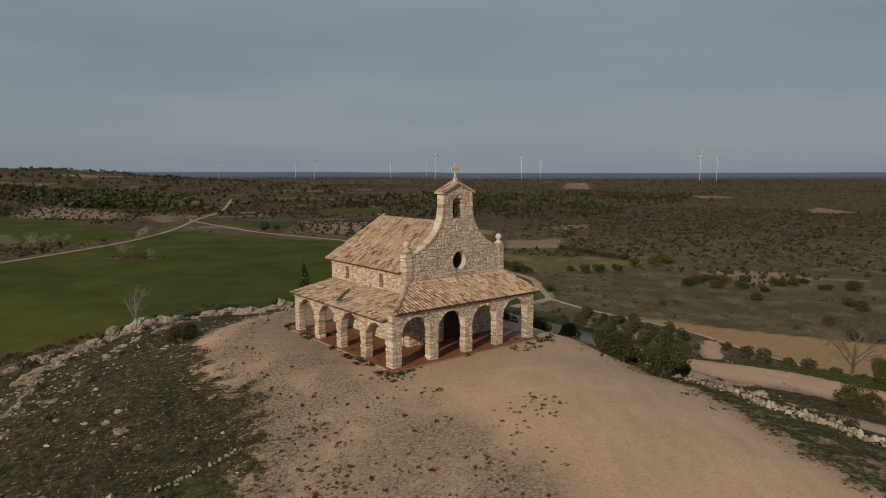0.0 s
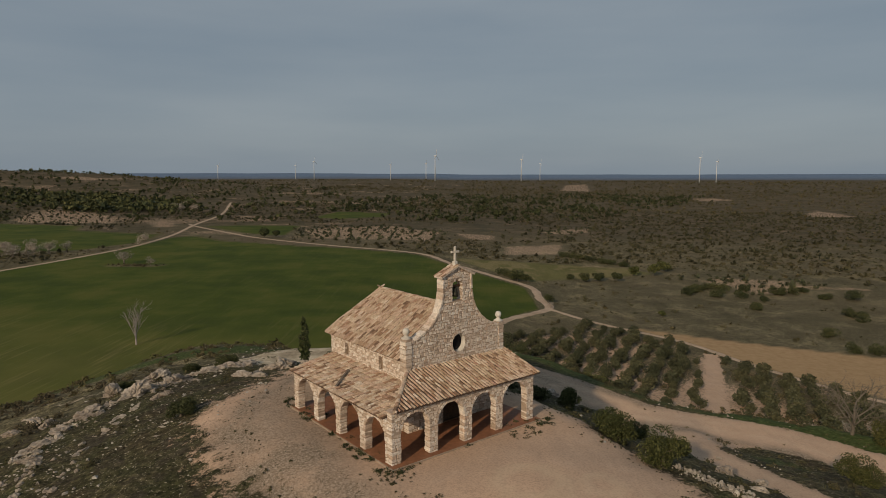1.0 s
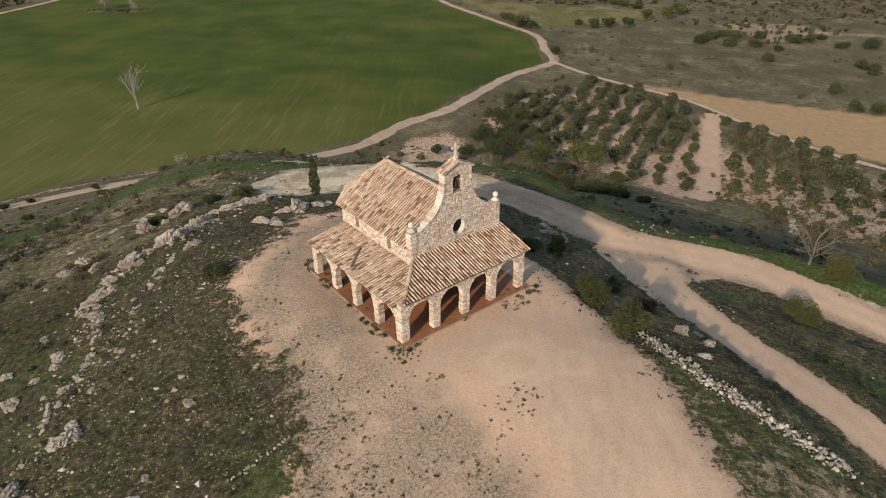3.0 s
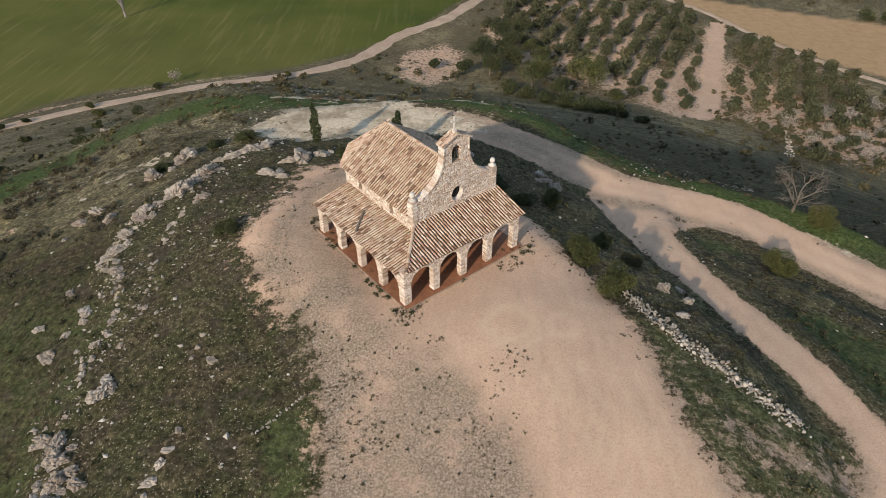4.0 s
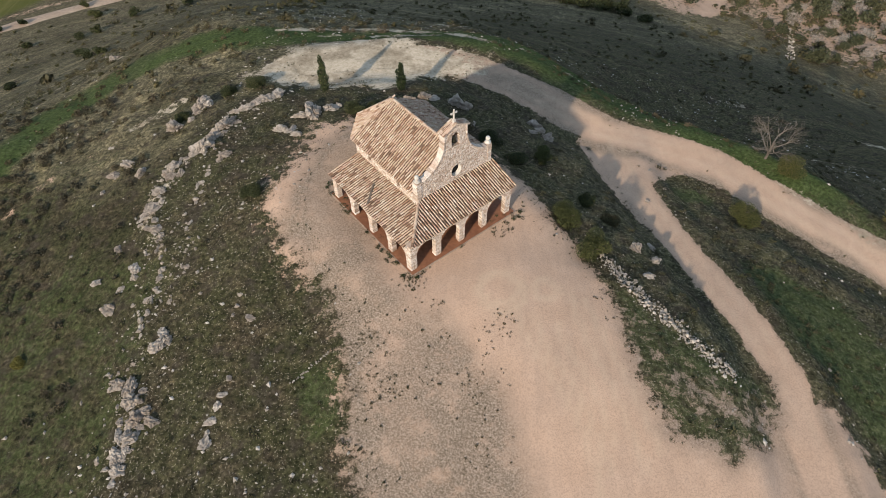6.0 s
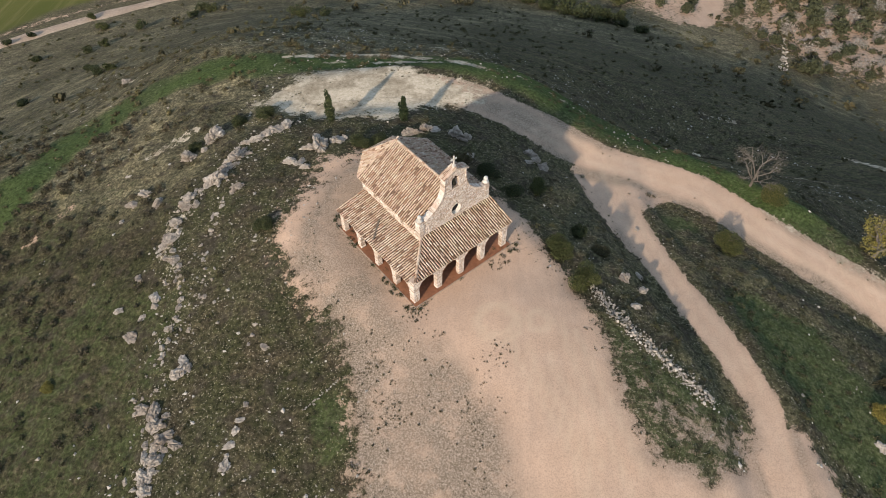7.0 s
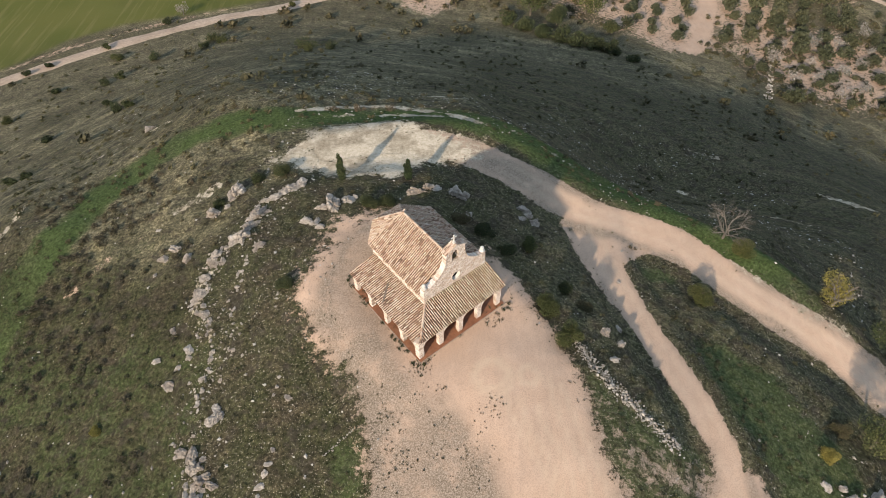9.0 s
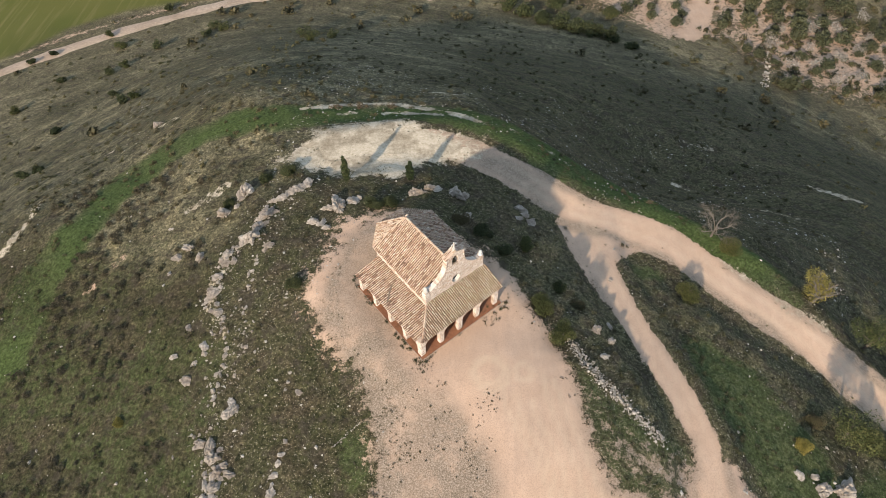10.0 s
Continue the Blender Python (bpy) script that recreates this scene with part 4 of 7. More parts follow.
def masonry(pieces, z0, z1, spans, depth_at, thick, along="u", course=(0.15, 0.27), length=(0.2, 0.5)):
    """Rough courses of stone; spans(za, zb) lists the stretches that a course may fill."""
    z = z0
    while z < z1 - 0.05:
        h = min(rng.uniform(*course), z1 - z)
        if z1 - z - h < 0.1:
            h = z1 - z
        for a, b in spans(z, z + h):
            s = a
            while s < b - 0.03:
                w = rng.uniform(*length)
                if b - s - w < 0.14:
                    w = b - s
                c, zz = s + w / 2, z + h / 2
                hh = h * rng.uniform(0.90, 1.06)
                zz += rng.uniform(-0.02, 0.02)
                t = thick + rng.uniform(-0.012, 0.022)
                # some stones are a stack of two thin ones
                cut = rng.uniform(0.38, 0.62) if hh > 0.17 and rng.random() < 0.34 else 0.0
                rows = [(zz, hh)] if not cut else [(zz - hh * (1 - cut) / 2, hh * cut), (zz + hh * cut / 2, hh * (1 - cut))]
                for zr, hr in rows:
                    tr = t + rng.uniform(-0.012, 0.012)
                    if along == "u":
                        pieces.put(stone_at(c, depth_at, zr, w - 0.015, tr, hr - 0.012, 0.0, rng.gauss(0, 0.07)), rng.randrange(9))
                    else:
                        pieces.put(stone_at(depth_at, c, zr, w - 0.015, tr, hr - 0.012, math.pi / 2, rng.gauss(0, 0.07)), rng.randrange(9))
                s += w
        z += h


def pierced(bm, s0, s1, step, holes, a0, a1, along="u"):
    """A wall core made of upright strips; holes(s) lists the stretches of height that are solid."""
    n = max(1, round((s1 - s0) / step))
    for k in range(n):
        sa, sb = s0 + (s1 - s0) * k / n, s0 + (s1 - s0) * (k + 1) / n
        for za, zb in holes((sa + sb) / 2):
            if zb - za > 0.02:
                place = (lambda s, t, a: (s, a, t)) if along == "u" else (lambda s, t, a: (a, s, t))
                q = [place(s, t, a) for a in (a0, a1) for s, t in ((sa, za), (sb, za), (sb, zb), (sa, zb))]
                v = [bm.verts.new(p) for p in q]
                for f in ((0, 1, 2, 3), (7, 6, 5, 4), (0, 4, 5, 1), (1, 5, 6, 2), (2, 6, 7, 3), (3, 7, 4, 0)):
                    bm.faces.new([v[i] for i in f])
    bmesh.ops.recalc_face_normals(bm, faces=bm.faces)


# ---- the chapel ----
chapel = thing("chapel", "small rubble-stone chapel with arcaded porch, tiled roofs and bell gable", "chapel", CHAPEL)


def arcade(name, piers, z_spring, z_top, plane, thick, along, label):
    """A row of round arches on stone piers. piers: stretches along the wall."""
    wall = bmesh.new()
    arches = [((a[1] + b[0]) / 2, (b[0] - a[1]) / 2) for a, b in zip(piers, piers[1:])]

    def solid(s):
        for c, r in arches:
            if abs(s - c) < r + 0.02:
                rise = math.sqrt(max(0.0, (r + 0.03) ** 2 - (s - c) ** 2))
                return [(z_spring + rise, z_top - 0.02)]
        return [(-0.05, z_top - 0.02)]

    half = thick / 2 - 0.022
    pierced(wall, piers[0][0] + 0.03, piers[-1][1] - 0.03, 0.055, solid, plane - half, plane + half, along)
    core = part(name, wall, MAT_MORTAR, chapel, label)
    stones = Pieces(STONES)

    def spans(za, zb):
        zm = (za + zb) / 2
        if zb <= z_spring + 0.02:
            return piers
        out, start = [], piers[0][0]
        for c, r in arches:
            ring = r + 0.17
            dz = zm - z_spring
            if dz < ring:
                w = math.sqrt(ring * ring - dz * dz)
                if c - w - start > 0.06:
                    out.append((start, c - w))
                start = c + w
        if piers[-1][1] - start > 0.06:
            out.append((start, piers[-1][1]))
        return out

    masonry(stones, 0.0, z_spring, spans, plane, thick, along, (0.12, 0.22), (0.14, 0.34))
    masonry(stones, z_spring, z_top, spans, plane, thick, along, (0.10, 0.18), (0.11, 0.28))
    for c, r in arches:
        n = 13
        for k in range(n):
            a = math.pi * (k + 0.5) / n
            s, z = c - (r + 0.085) * math.cos(a), z_spring + (r + 0.085) * math.sin(a)
            size = (math.pi * (r + 0.09) / n - 0.018, thick + rng.uniform(0.0, 0.04), 0.17)
            if along == "u":
                stones.put(Matrix.Translation((s, plane, z)) @ Matrix.Rotation(a - math.pi / 2, 4, "Y") @ Matrix.Diagonal((*size, 1)), rng.randrange(9))
            else:
                stones.put(Matrix.Translation((plane, s, z)) @ Matrix.Rotation(math.pi / 2, 4, "Z") @ Matrix.Rotation(a - math.pi / 2, 4, "Y") @ Matrix.Diagonal((*size, 1)), rng.randrange(9))
    stones.finish("stone", core, 300, "stonework", MAT_STONES)


FRONT_PIERS = [(-0.30, 0.30), (2.06, 2.64), (4.42, 5.00), (6.74, 7.31), (9.22, 9.80)]
SIDE_PIERS = [(0.26, 0.42), (2.26, 2.80), (4.84, 5.34), (7.38, 7.92), (9.9, 10.45)]
arcade("front_arcade", FRONT_PIERS, 1.58, 2.70, 0.03, 0.44, "u", "front arcade of four round rubble-stone arches")
arcade("side_arcade", SIDE_PIERS, 1.16, 2.26, -0.07, 0.46, "v", "side arcade of four round rubble-stone arches")

# raised corner pier head
bm = bmesh.new()
box(bm, -0.33, 0.30, -0.21, 0.37, 2.70, 2.76)
part("pier_cap", bm, MAT_STONES, chapel)

# facade outline: half width and height of the curved gable
MID = 6.25
GABLE = [(3.55, 5.22), (2.95, 5.36), (2.35, 5.66), (1.85, 6.06), (1.45, 6.56), (1.22, 7.1), (1.12, 7.7), (1.08, 8.62)]


def gable_half(z):
    if z <= GABLE[0][1]:
        return 3.55
    for (w0, z0), (w1, z1) in zip(GABLE, GABLE[1:]):
        if z <= z1:
            return w0 + (w1 - w0) * (z - z0) / (z1 - z0)
    return max(0.0, 1.08 * (1 - (z - 8.62) / 0.52))


OCULUS, OC_R = (6.35, 4.62), 0.50
BELL_W, BELL_Z0, BELL_Z1 = 0.36, 7.12, 7.98
DOOR = (5.2, 6.95, 2.25)


bm = bmesh.new()
sides = [(MID - w + 0.02, z - 0.03) for w, z in GABLE], [(MID + w - 0.02, z - 0.03) for w, z in GABLE[::-1]]
outer = [(DOOR[1], -0.05), (DOOR[1], DOOR[2]), (DOOR[0], DOOR[2]), (DOOR[0], -0.05), (MID - 3.53, -0.05)] + sides[0] + [(MID, 9.09)] + sides[1] + [(MID + 3.53, -0.05)]
eye = [(OCULUS[0] + OC_R * math.cos(2 * math.pi * k / 28), OCULUS[1] + OC_R * 1.08 * math.sin(2 * math.pi * k / 28)) for k in range(28)]
belfry = [(MID - BELL_W, BELL_Z0), (MID + BELL_W, BELL_Z0)] + [(MID + BELL_W * math.cos(math.pi * k / 10), BELL_Z1 + BELL_W * math.sin(math.pi * k / 10)) for k in range(11)]
for loop in (outer, eye, belfry):
    ring = [bm.verts.new((u, 2.58, z)) for u, z in loop]
    for k in range(len(ring)):
        bm.edges.new((ring[k - 1], ring[k]))
bmesh.ops.triangle_fill(bm, edges=bm.edges[:], use_beauty=True)
grown = bmesh.ops.extrude_face_region(bm, geom=bm.faces[:])
bmesh.ops.translate(bm, verts=[v for v in grown["geom"] if isinstance(v, bmesh.types.BMVert)], vec=(0, 0.44, 0))
bmesh.ops.recalc_face_normals(bm, faces=bm.faces)
facade = part("facade", bm, MAT_MORTAR, chapel, "curved stone facade with round window and bell opening")
stones = Pieces(STONES)


def facade_spans(za, zb):
    zm = (za + zb) / 2
    w = gable_half(zm) - (0.05 if zm > 5.2 else 0)
    out = [(MID - w, MID + w)]

    def cut(a, b):
        nonlocal out
        res = []
        for p, q in out:
            if b <= p or a >= q:
                res.append((p, q))
            else:
                res += [(p, a), (b, q)]
        out = [r for r in res if r[1] - r[0] > 0.05]

    dz = abs(zm - OCULUS[1]) / 1.08
    if dz < OC_R + 0.13:
        r = math.sqrt((OC_R + 0.13) ** 2 - dz * dz)
        cut(OCULUS[0] - r, OCULUS[0] + r)
    if BELL_Z0 < zm < BELL_Z1 + BELL_W:
        r = BELL_W if zm < BELL_Z1 else math.sqrt(max(0.0, BELL_W ** 2 - (zm - BELL_Z1) ** 2))
        cut(MID - r, MID + r)
    if zm < DOOR[2]:
        cut(DOOR[0], DOOR[1])
    return out


masonry(stones, 3.4, 9.05, facade_spans, 2.8, 0.485, "u", (0.11, 0.23), (0.13, 0.34))
# coping along the curved shoulders
for sgn in (-1, 1):
    for (w0, z0), (w1, z1) in zip(GABLE[:-1], GABLE[1:]):
        run = math.hypot(w1 - w0, z1 - z0)
        n = max(1, round(run / 0.24))
        tilt = math.atan2(z1 - z0, w0 - w1)
        for k in range(n):
            f = (k + 0.5) / n
            wx, wz = w0 + (w1 - w0) * f, z0 + (z1 - z0) * f
            wx, wz = wx - 0.05 * math.sin(tilt), wz - 0.05 * math.cos(tilt)
            stones.put(Matrix.Translation((MID + sgn * wx, 2.8, wz)) @ Matrix.Rotation(sgn * tilt, 4, "Y") @ Matrix.Diagonal((run / n * 1.06, 0.56, 0.13, 1)), rng.randrange(9))
for k in range(16):
    a = 2 * math.pi * k / 16
    stones.put(Matrix.Translation((OCULUS[0] + (OC_R + 0.07) * math.cos(a), 2.8, OCULUS[1] + (OC_R + 0.07) * 1.08 * math.sin(a))) @ Matrix.Rotation(-a + math.pi / 2, 4, "Y")
               @ Matrix.Diagonal((0.20, 0.53, 0.15, 1)), k)
stones.finish("stone", facade, 300, "stonework", MAT_STONES)
low = Pieces(STONES)
masonry(low, 0.02, 3.4, facade_spans, 2.8, 0.48, "u", (0.16, 0.28), (0.2, 0.5))
low.finish("stone", facade, 0, "lower_stonework", MAT_STONES)

# round window: splayed pale reveal and dark glass
bm = bmesh.new()
rings = []
for r, v in ((OC_R * 0.985, 2.53), (OC_R * 0.90, 2.86)):
    rings.append([bm.verts.new((OCULUS[0] + r * math.cos(2 * math.pi * k / 28), v, OCULUS[1] + r * 1.08 * math.sin(2 * math.pi * k / 28))) for k in range(28)])
for k in range(28):
    bm.faces.new((rings[0][k], rings[0][(k + 1) % 28], rings[1][(k + 1) % 28], rings[1][k]))
oculus = part("round_window", bm, MAT_PALE, chapel, "round window with pale stone reveal")
bm = bmesh.new()
bm.faces.new([bm.verts.new((OCULUS[0] + OC_R * 0.91 * math.cos(2 * math.pi * k / 28), 2.85, OCULUS[1] + OC_R * 0.98 * math.sin(2 * math.pi * k / 28))) for k in range(28)])
bmesh.ops.solidify(bm, geom=bm.faces[:], thickness=0.02)
part("pane", bm, MAT_DARK, oculus)

# door in the porch: two boarded leaves in a frame
bm = bmesh.new()
for a, b, c, d in ((DOOR[0], DOOR[0] + 0.12, 0.0, DOOR[2]), (DOOR[1] - 0.12, DOOR[1], 0.0, DOOR[2]), (DOOR[0] + 0.12, DOOR[1] - 0.12, DOOR[2] - 0.14, DOOR[2])):
    box(bm, a, b, 2.62, 2.82, c, d)
door = part("door", bm, MAT_WOOD, chapel, "dark boarded double door in a wooden frame")
for k in range(8):
    w = (DOOR[1] - DOOR[0] - 0.26) / 8
    bm = bmesh.new()
    box(bm, DOOR[0] + 0.13 + k * w + 0.006, DOOR[0] + 0.13 + (k + 1) * w - 0.006, 2.68, 2.75, 0.07, DOOR[2] - 0.15, 0.008)
    part("board", bm, MAT_WOOD, door)

# nave and apse walls
NAVE = [(2.66, 3.02), (2.66, 11.0), (4.75, 13.25), (7.75, 13.25), (9.84, 11.0), (9.84, 3.02)]


def wall_between(p, q, z1, thick):
    p, q = Vector(p), Vector(q)
    d = (q - p).normalized()
    n = Vector((d.y, -d.x)) * thick
    bm = bmesh.new()
    prism(bm, [tuple(p), tuple(q), tuple(q + n), tuple(p + n)], -0.1, z1, lambda s, t, a: (s, t, a))
    return bm


for k, (p, q) in enumerate(zip(NAVE, NAVE[1:])):
    niches = [(4.98, 5.40), (8.82, 9.24)]
    shell = wall_between(p, q, 4.13, 0.5)
    if k == 0:
        # two niches go deep into the lit side wall

        def niche_solid(s):
            for a, b in niches:
                if a < s < b:
                    return [(-0.1, 3.06), (3.70 + math.sqrt(max(0.0, 0.0441 - (s - (a + b) / 2) ** 2)), 4.13)]
            return [(-0.1, 4.13)]

        shell.free()
        shell = bmesh.new()
        for a, b in ((3.02, 4.98), (4.98, 5.40), (5.40, 8.82), (8.82, 9.24), (9.24, 11.0)):
            pierced(shell, a, b, 0.035 if b - a < 0.5 else 5.0, niche_solid, 2.66, 3.16, "v")
    wall = part("nave_wall" if k in (0, 4) else "apse_wall", shell, MAT_PLASTER if k else MAT_MORTAR, chapel)
    if k == 0:
        stones = Pieces(STONES)

        def side_spans(za, zb):
            out = [(3.05, 11.0)]
            if 3.12 < (za + zb) / 2 < 3.92:
                out = [(3.05, niches[0][0]), (niches[0][1], niches[1][0]), (niches[1][1], 11.0)]
            return out

        masonry(stones, 2.8, 4.13, side_spans, 2.72, 0.155, "v", (0.11, 0.2), (0.12, 0.3))
        stones.finish("stone", wall, 300, "stonework", MAT_STONES)
        for a, b in niches:
            bm = bmesh.new()
            n = 8
            outline = [(a - 0.02, 3.0), (b + 0.02, 3.0)] + [((a + b) / 2 + 0.23 * math.cos(math.pi * j / n), 3.70 + 0.23 * math.sin(math.pi * j / n)) for j in range(n + 1)]
            prism(bm, outline, 2.90, 2.96, lambda s, t, u: (u, s, t))
            win = part("side_window", bm, MAT_MORTAR, chapel, "narrow round-headed niche blocked with pale mortar")
            ring = Pieces(STONES)
            for j in range(7):
                t = math.pi * (j + 0.5) / 7
                ring.put(Matrix.Translation((2.70, (a + b) / 2 - 0.255 * math.cos(t), 3.70 + 0.255 * math.sin(t))) @ Matrix.Rotation(math.pi / 2, 4, "Z")
                         @ Matrix.Rotation(t - math.pi / 2, 4, "Y") @ Matrix.Diagonal((0.105, 0.17, 0.10, 1)), j)
            ring.finish("stone", win, 20, "stonework", MAT_STONES)
        low = Pieces(STONES)
        masonry(low, 0.02, 2.8, lambda za, zb: [(3.05, 11.0)], 2.72, 0.2, "v", (0.16, 0.28), (0.2, 0.5))
        low.finish("stone", wall, 0, "lower_stonework", MAT_STONES)

# terracotta porch floor with a stone kerb
bm = bmesh.new()
prism(bm, [(-0.42, -0.5), (10.05, -0.5), (10.05, 2.56), (2.63, 2.56), (2.63, 10.75), (-0.42, 10.75)], -0.25, 0.05, lambda s, t, a: (s, t, a))
part("porch_floor", bm, MAT_FLOOR, chapel, "worn terracotta porch floor")
bm = bmesh.new()
prism(bm, [(-0.50, -0.58), (10.13, -0.58), (10.13, 2.56), (10.06, 2.56), (10.06, -0.51), (-0.43, -0.51), (-0.43, 10.83), (-0.50, 10.83)], -0.3, 0.03, lambda s, t, a: (s, t, a))
part("kerb", bm, MAT_MORTAR, chapel, "narrow mortared stone kerb")

# ---- tiled roofs ----
PITCH = 0.222


def roof_plane(name, corners, parent, label, limit, slab=0.07, edge_run=0.05):
    """A tiled slope: corners in order, the first two along the eave."""
    pts = [Vector(c) for c in corners]
    e = (pts[1] - pts[0]).normalized()
    n = (pts[1] - pts[0]).cross(pts[-1] - pts[0]).normalized()
    if n.z < 0:
        n = -n
    up = n.cross(e).normalized()
    if up.z < 0:
        up = -up
    flat = [((p - pts[0]).dot(e), (p - pts[0]).dot(up)) for p in pts]
    # flat clay bed whose dark colour carries the shade of the channels
    bm = bmesh.new()
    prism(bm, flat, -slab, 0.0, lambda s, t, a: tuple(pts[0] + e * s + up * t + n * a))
    roof = part(name, bm, MAT_PAN_SHADE, parent, label)
    frame_m = Matrix((e, up, n)).transposed().to_4x4()
    tiles = Pieces(TILES)
    s0, s1 = min(f[0] for f in flat), max(f[0] for f in flat)
    cols = int((s1 - s0) / PITCH)
    for c in range(cols + 1):
        s = s0 + (c + 0.5) * (s1 - s0) / (cols + 1)
        ts = []
        for (a, b), (p, q) in zip(flat, flat[1:] + flat[:1]):
            if (a > s) != (p > s):
                ts.append(b + (q - b) * (s - a) / (p - a))
        if len(ts) < 2:
            continue
        t0, t1 = min(ts), max(ts)
        if t0 < 0.05:
            t0 -= edge_run
        t, drift = t0, rng.uniform(-0.012, 0.012)
        while t < t1 - 0.06:
            length = min(0.44, t1 - t + 0.06)
            slip = rng.uniform(-0.02, 0.02)
            turn = rng.gauss(0, 0.03)
            tilt = rng.uniform(0.0, 0.04)
            at = pts[0] + e * (s + drift + rng.uniform(-0.01, 0.01)) + up * (t + slip) + n * rng.uniform(0.0, 0.022)
            tiles.put(Matrix.Translation(at) @ frame_m @ Matrix.Rotation(turn, 4, "Z") @ Matrix.Rotation(-tilt, 4, "X") @ Matrix.Diagonal((0.128 * rng.uniform(0.92, 1.08), length, 0.20, 1)))
            t += 0.345
    tiles.finish("tile", roof, limit, "roof_tiles", MAT_TILES, "rows of mottled clay tiles")
    return roof


def ridge_tiles(name, p, q, parent, width=0.24):
    """A line of larger half-round tiles bedded on a ridge or hip."""
    p, q = Vector(p), Vector(q)
    d = (q - p).normalized()
    side = d.cross(Vector((0, 0, 1))).normalized()
    n = side.cross(d).normalized()
    bm = bmesh.new()
    prism(bm, [(-0.10, -0.12), (0.10, -0.12), (0.06, 0.03), (-0.06, 0.03)], 0.0, (q - p).length, lambda s, t, a: tuple(p + side * s + n * t + d * a))
    bed = part(name, bm, MAT_MORTAR, parent)
    tiles = Pieces(TILES)
    frame_m = Matrix((side, d, n)).transposed().to_4x4()
    t = 0.0
    while t < (q - p).length - 0.1:
        tiles.put(Matrix.Translation(p + d * t + n * rng.uniform(-0.01, 0.015)) @ frame_m @ Matrix.Rotation(rng.gauss(0, 0.03), 4, "Z") @ Matrix.Diagonal((width, 0.46, width * 0.8, 1)))
        t += 0.38
    tiles.finish("tile", bed, 60, "roof_tiles", MAT_TILES)


FR_EAVE, FR_TOP = 2.78, 3.62
HIP_A, HIP_B = (-0.22, -0.34), (2.64, 2.54)
roof_plane("front_roof", [(HIP_A[0], -0.34, FR_EAVE), (10.2, -0.34, FR_EAVE), (10.2, 2.54, FR_TOP), (HIP_B[0], 2.54, FR_TOP)], chapel, "lean-to porch roof of mottled clay barrel tiles", 300)
SD_EAVE, SD_TOP = 2.33, 2.91


def side_z(u):
    return SD_EAVE + (SD_TOP - SD_EAVE) * (u + 0.44) / (2.64 + 0.44)


roof_plane("side_roof", [(-0.44, 10.75, SD_EAVE), (-0.44, 0.52, SD_EAVE), (0.62, 0.52, side_z(0.62)), (2.64, 2.54, SD_TOP), (2.64, 10.75, SD_TOP)], chapel, "lean-to side roof of brown clay barrel tiles", 300)
# upstand between the two porch roofs
bm = bmesh.new()
prism(bm, [(0.0, -0.45), (1.0, -0.6), (1.0, 0.02), (0.0, 0.02)], -0.07, 0.07,
      lambda s, t, a: (HIP_A[0] + 0.3 + (HIP_B[0] - HIP_A[0] - 0.3) * s - a * 0.7, HIP_A[1] + 0.3 + (HIP_B[1] - HIP_A[1] - 0.3) * s + a * 0.7, FR_EAVE + (FR_TOP - FR_EAVE) * (0.1 + 0.9 * s) + t))
part("hip_upstand", bm, MAT_PLASTER, chapel)
ridge_tiles("hip", (HIP_A[0] + 0.05, HIP_A[1] + 0.05, FR_EAVE + 0.06), (HIP_B[0], HIP_B[1], FR_TOP + 0.05), chapel)

EAVE_Z, RIDGE_Z, APEX_V = 4.19, 6.72, 10.55
LE, RE = 2.38, 10.12
ROOF_V0 = 3.04
A1, A2, A3, A4 = (LE, 11.2), (4.62, 13.5), (7.88, 13.5), (RE, 11.2)
APEX = (MID, APEX_V, RIDGE_Z)
roof_plane("nave_roof", [(*A1, EAVE_Z), (LE, ROOF_V0, EAVE_Z), (MID, ROOF_V0, RIDGE_Z), APEX], chapel, "nave roof slope of ochre clay barrel tiles", 300)
roof_plane("nave_roof", [(RE, ROOF_V0, EAVE_Z), (*A4, EAVE_Z), APEX, (MID, ROOF_V0, RIDGE_Z)], chapel, "shaded nave roof slope of brown clay barrel tiles", 120)
roof_plane("apse_roof", [(*A2, EAVE_Z), (*A1, EAVE_Z), APEX], chapel, "sloping apse roof of clay barrel tiles", 120)
roof_plane("apse_roof", [(*A3, EAVE_Z), (*A2, EAVE_Z), APEX], chapel, "sloping apse roof of clay barrel tiles", 60)
roof_plane("apse_roof", [(*A4, EAVE_Z), (*A3, EAVE_Z), APEX], chapel, "sloping apse roof of clay barrel tiles", 60)
ridge_tiles("ridge", (MID, ROOF_V0, RIDGE_Z + 0.05), (MID, APEX_V, RIDGE_Z + 0.05), chapel)
for q in (A1, A2, A3, A4):
    ridge_tiles("apse_hip", (*q, EAVE_Z + 0.05), (MID, APEX_V, RIDGE_Z + 0.05), chapel, 0.2)

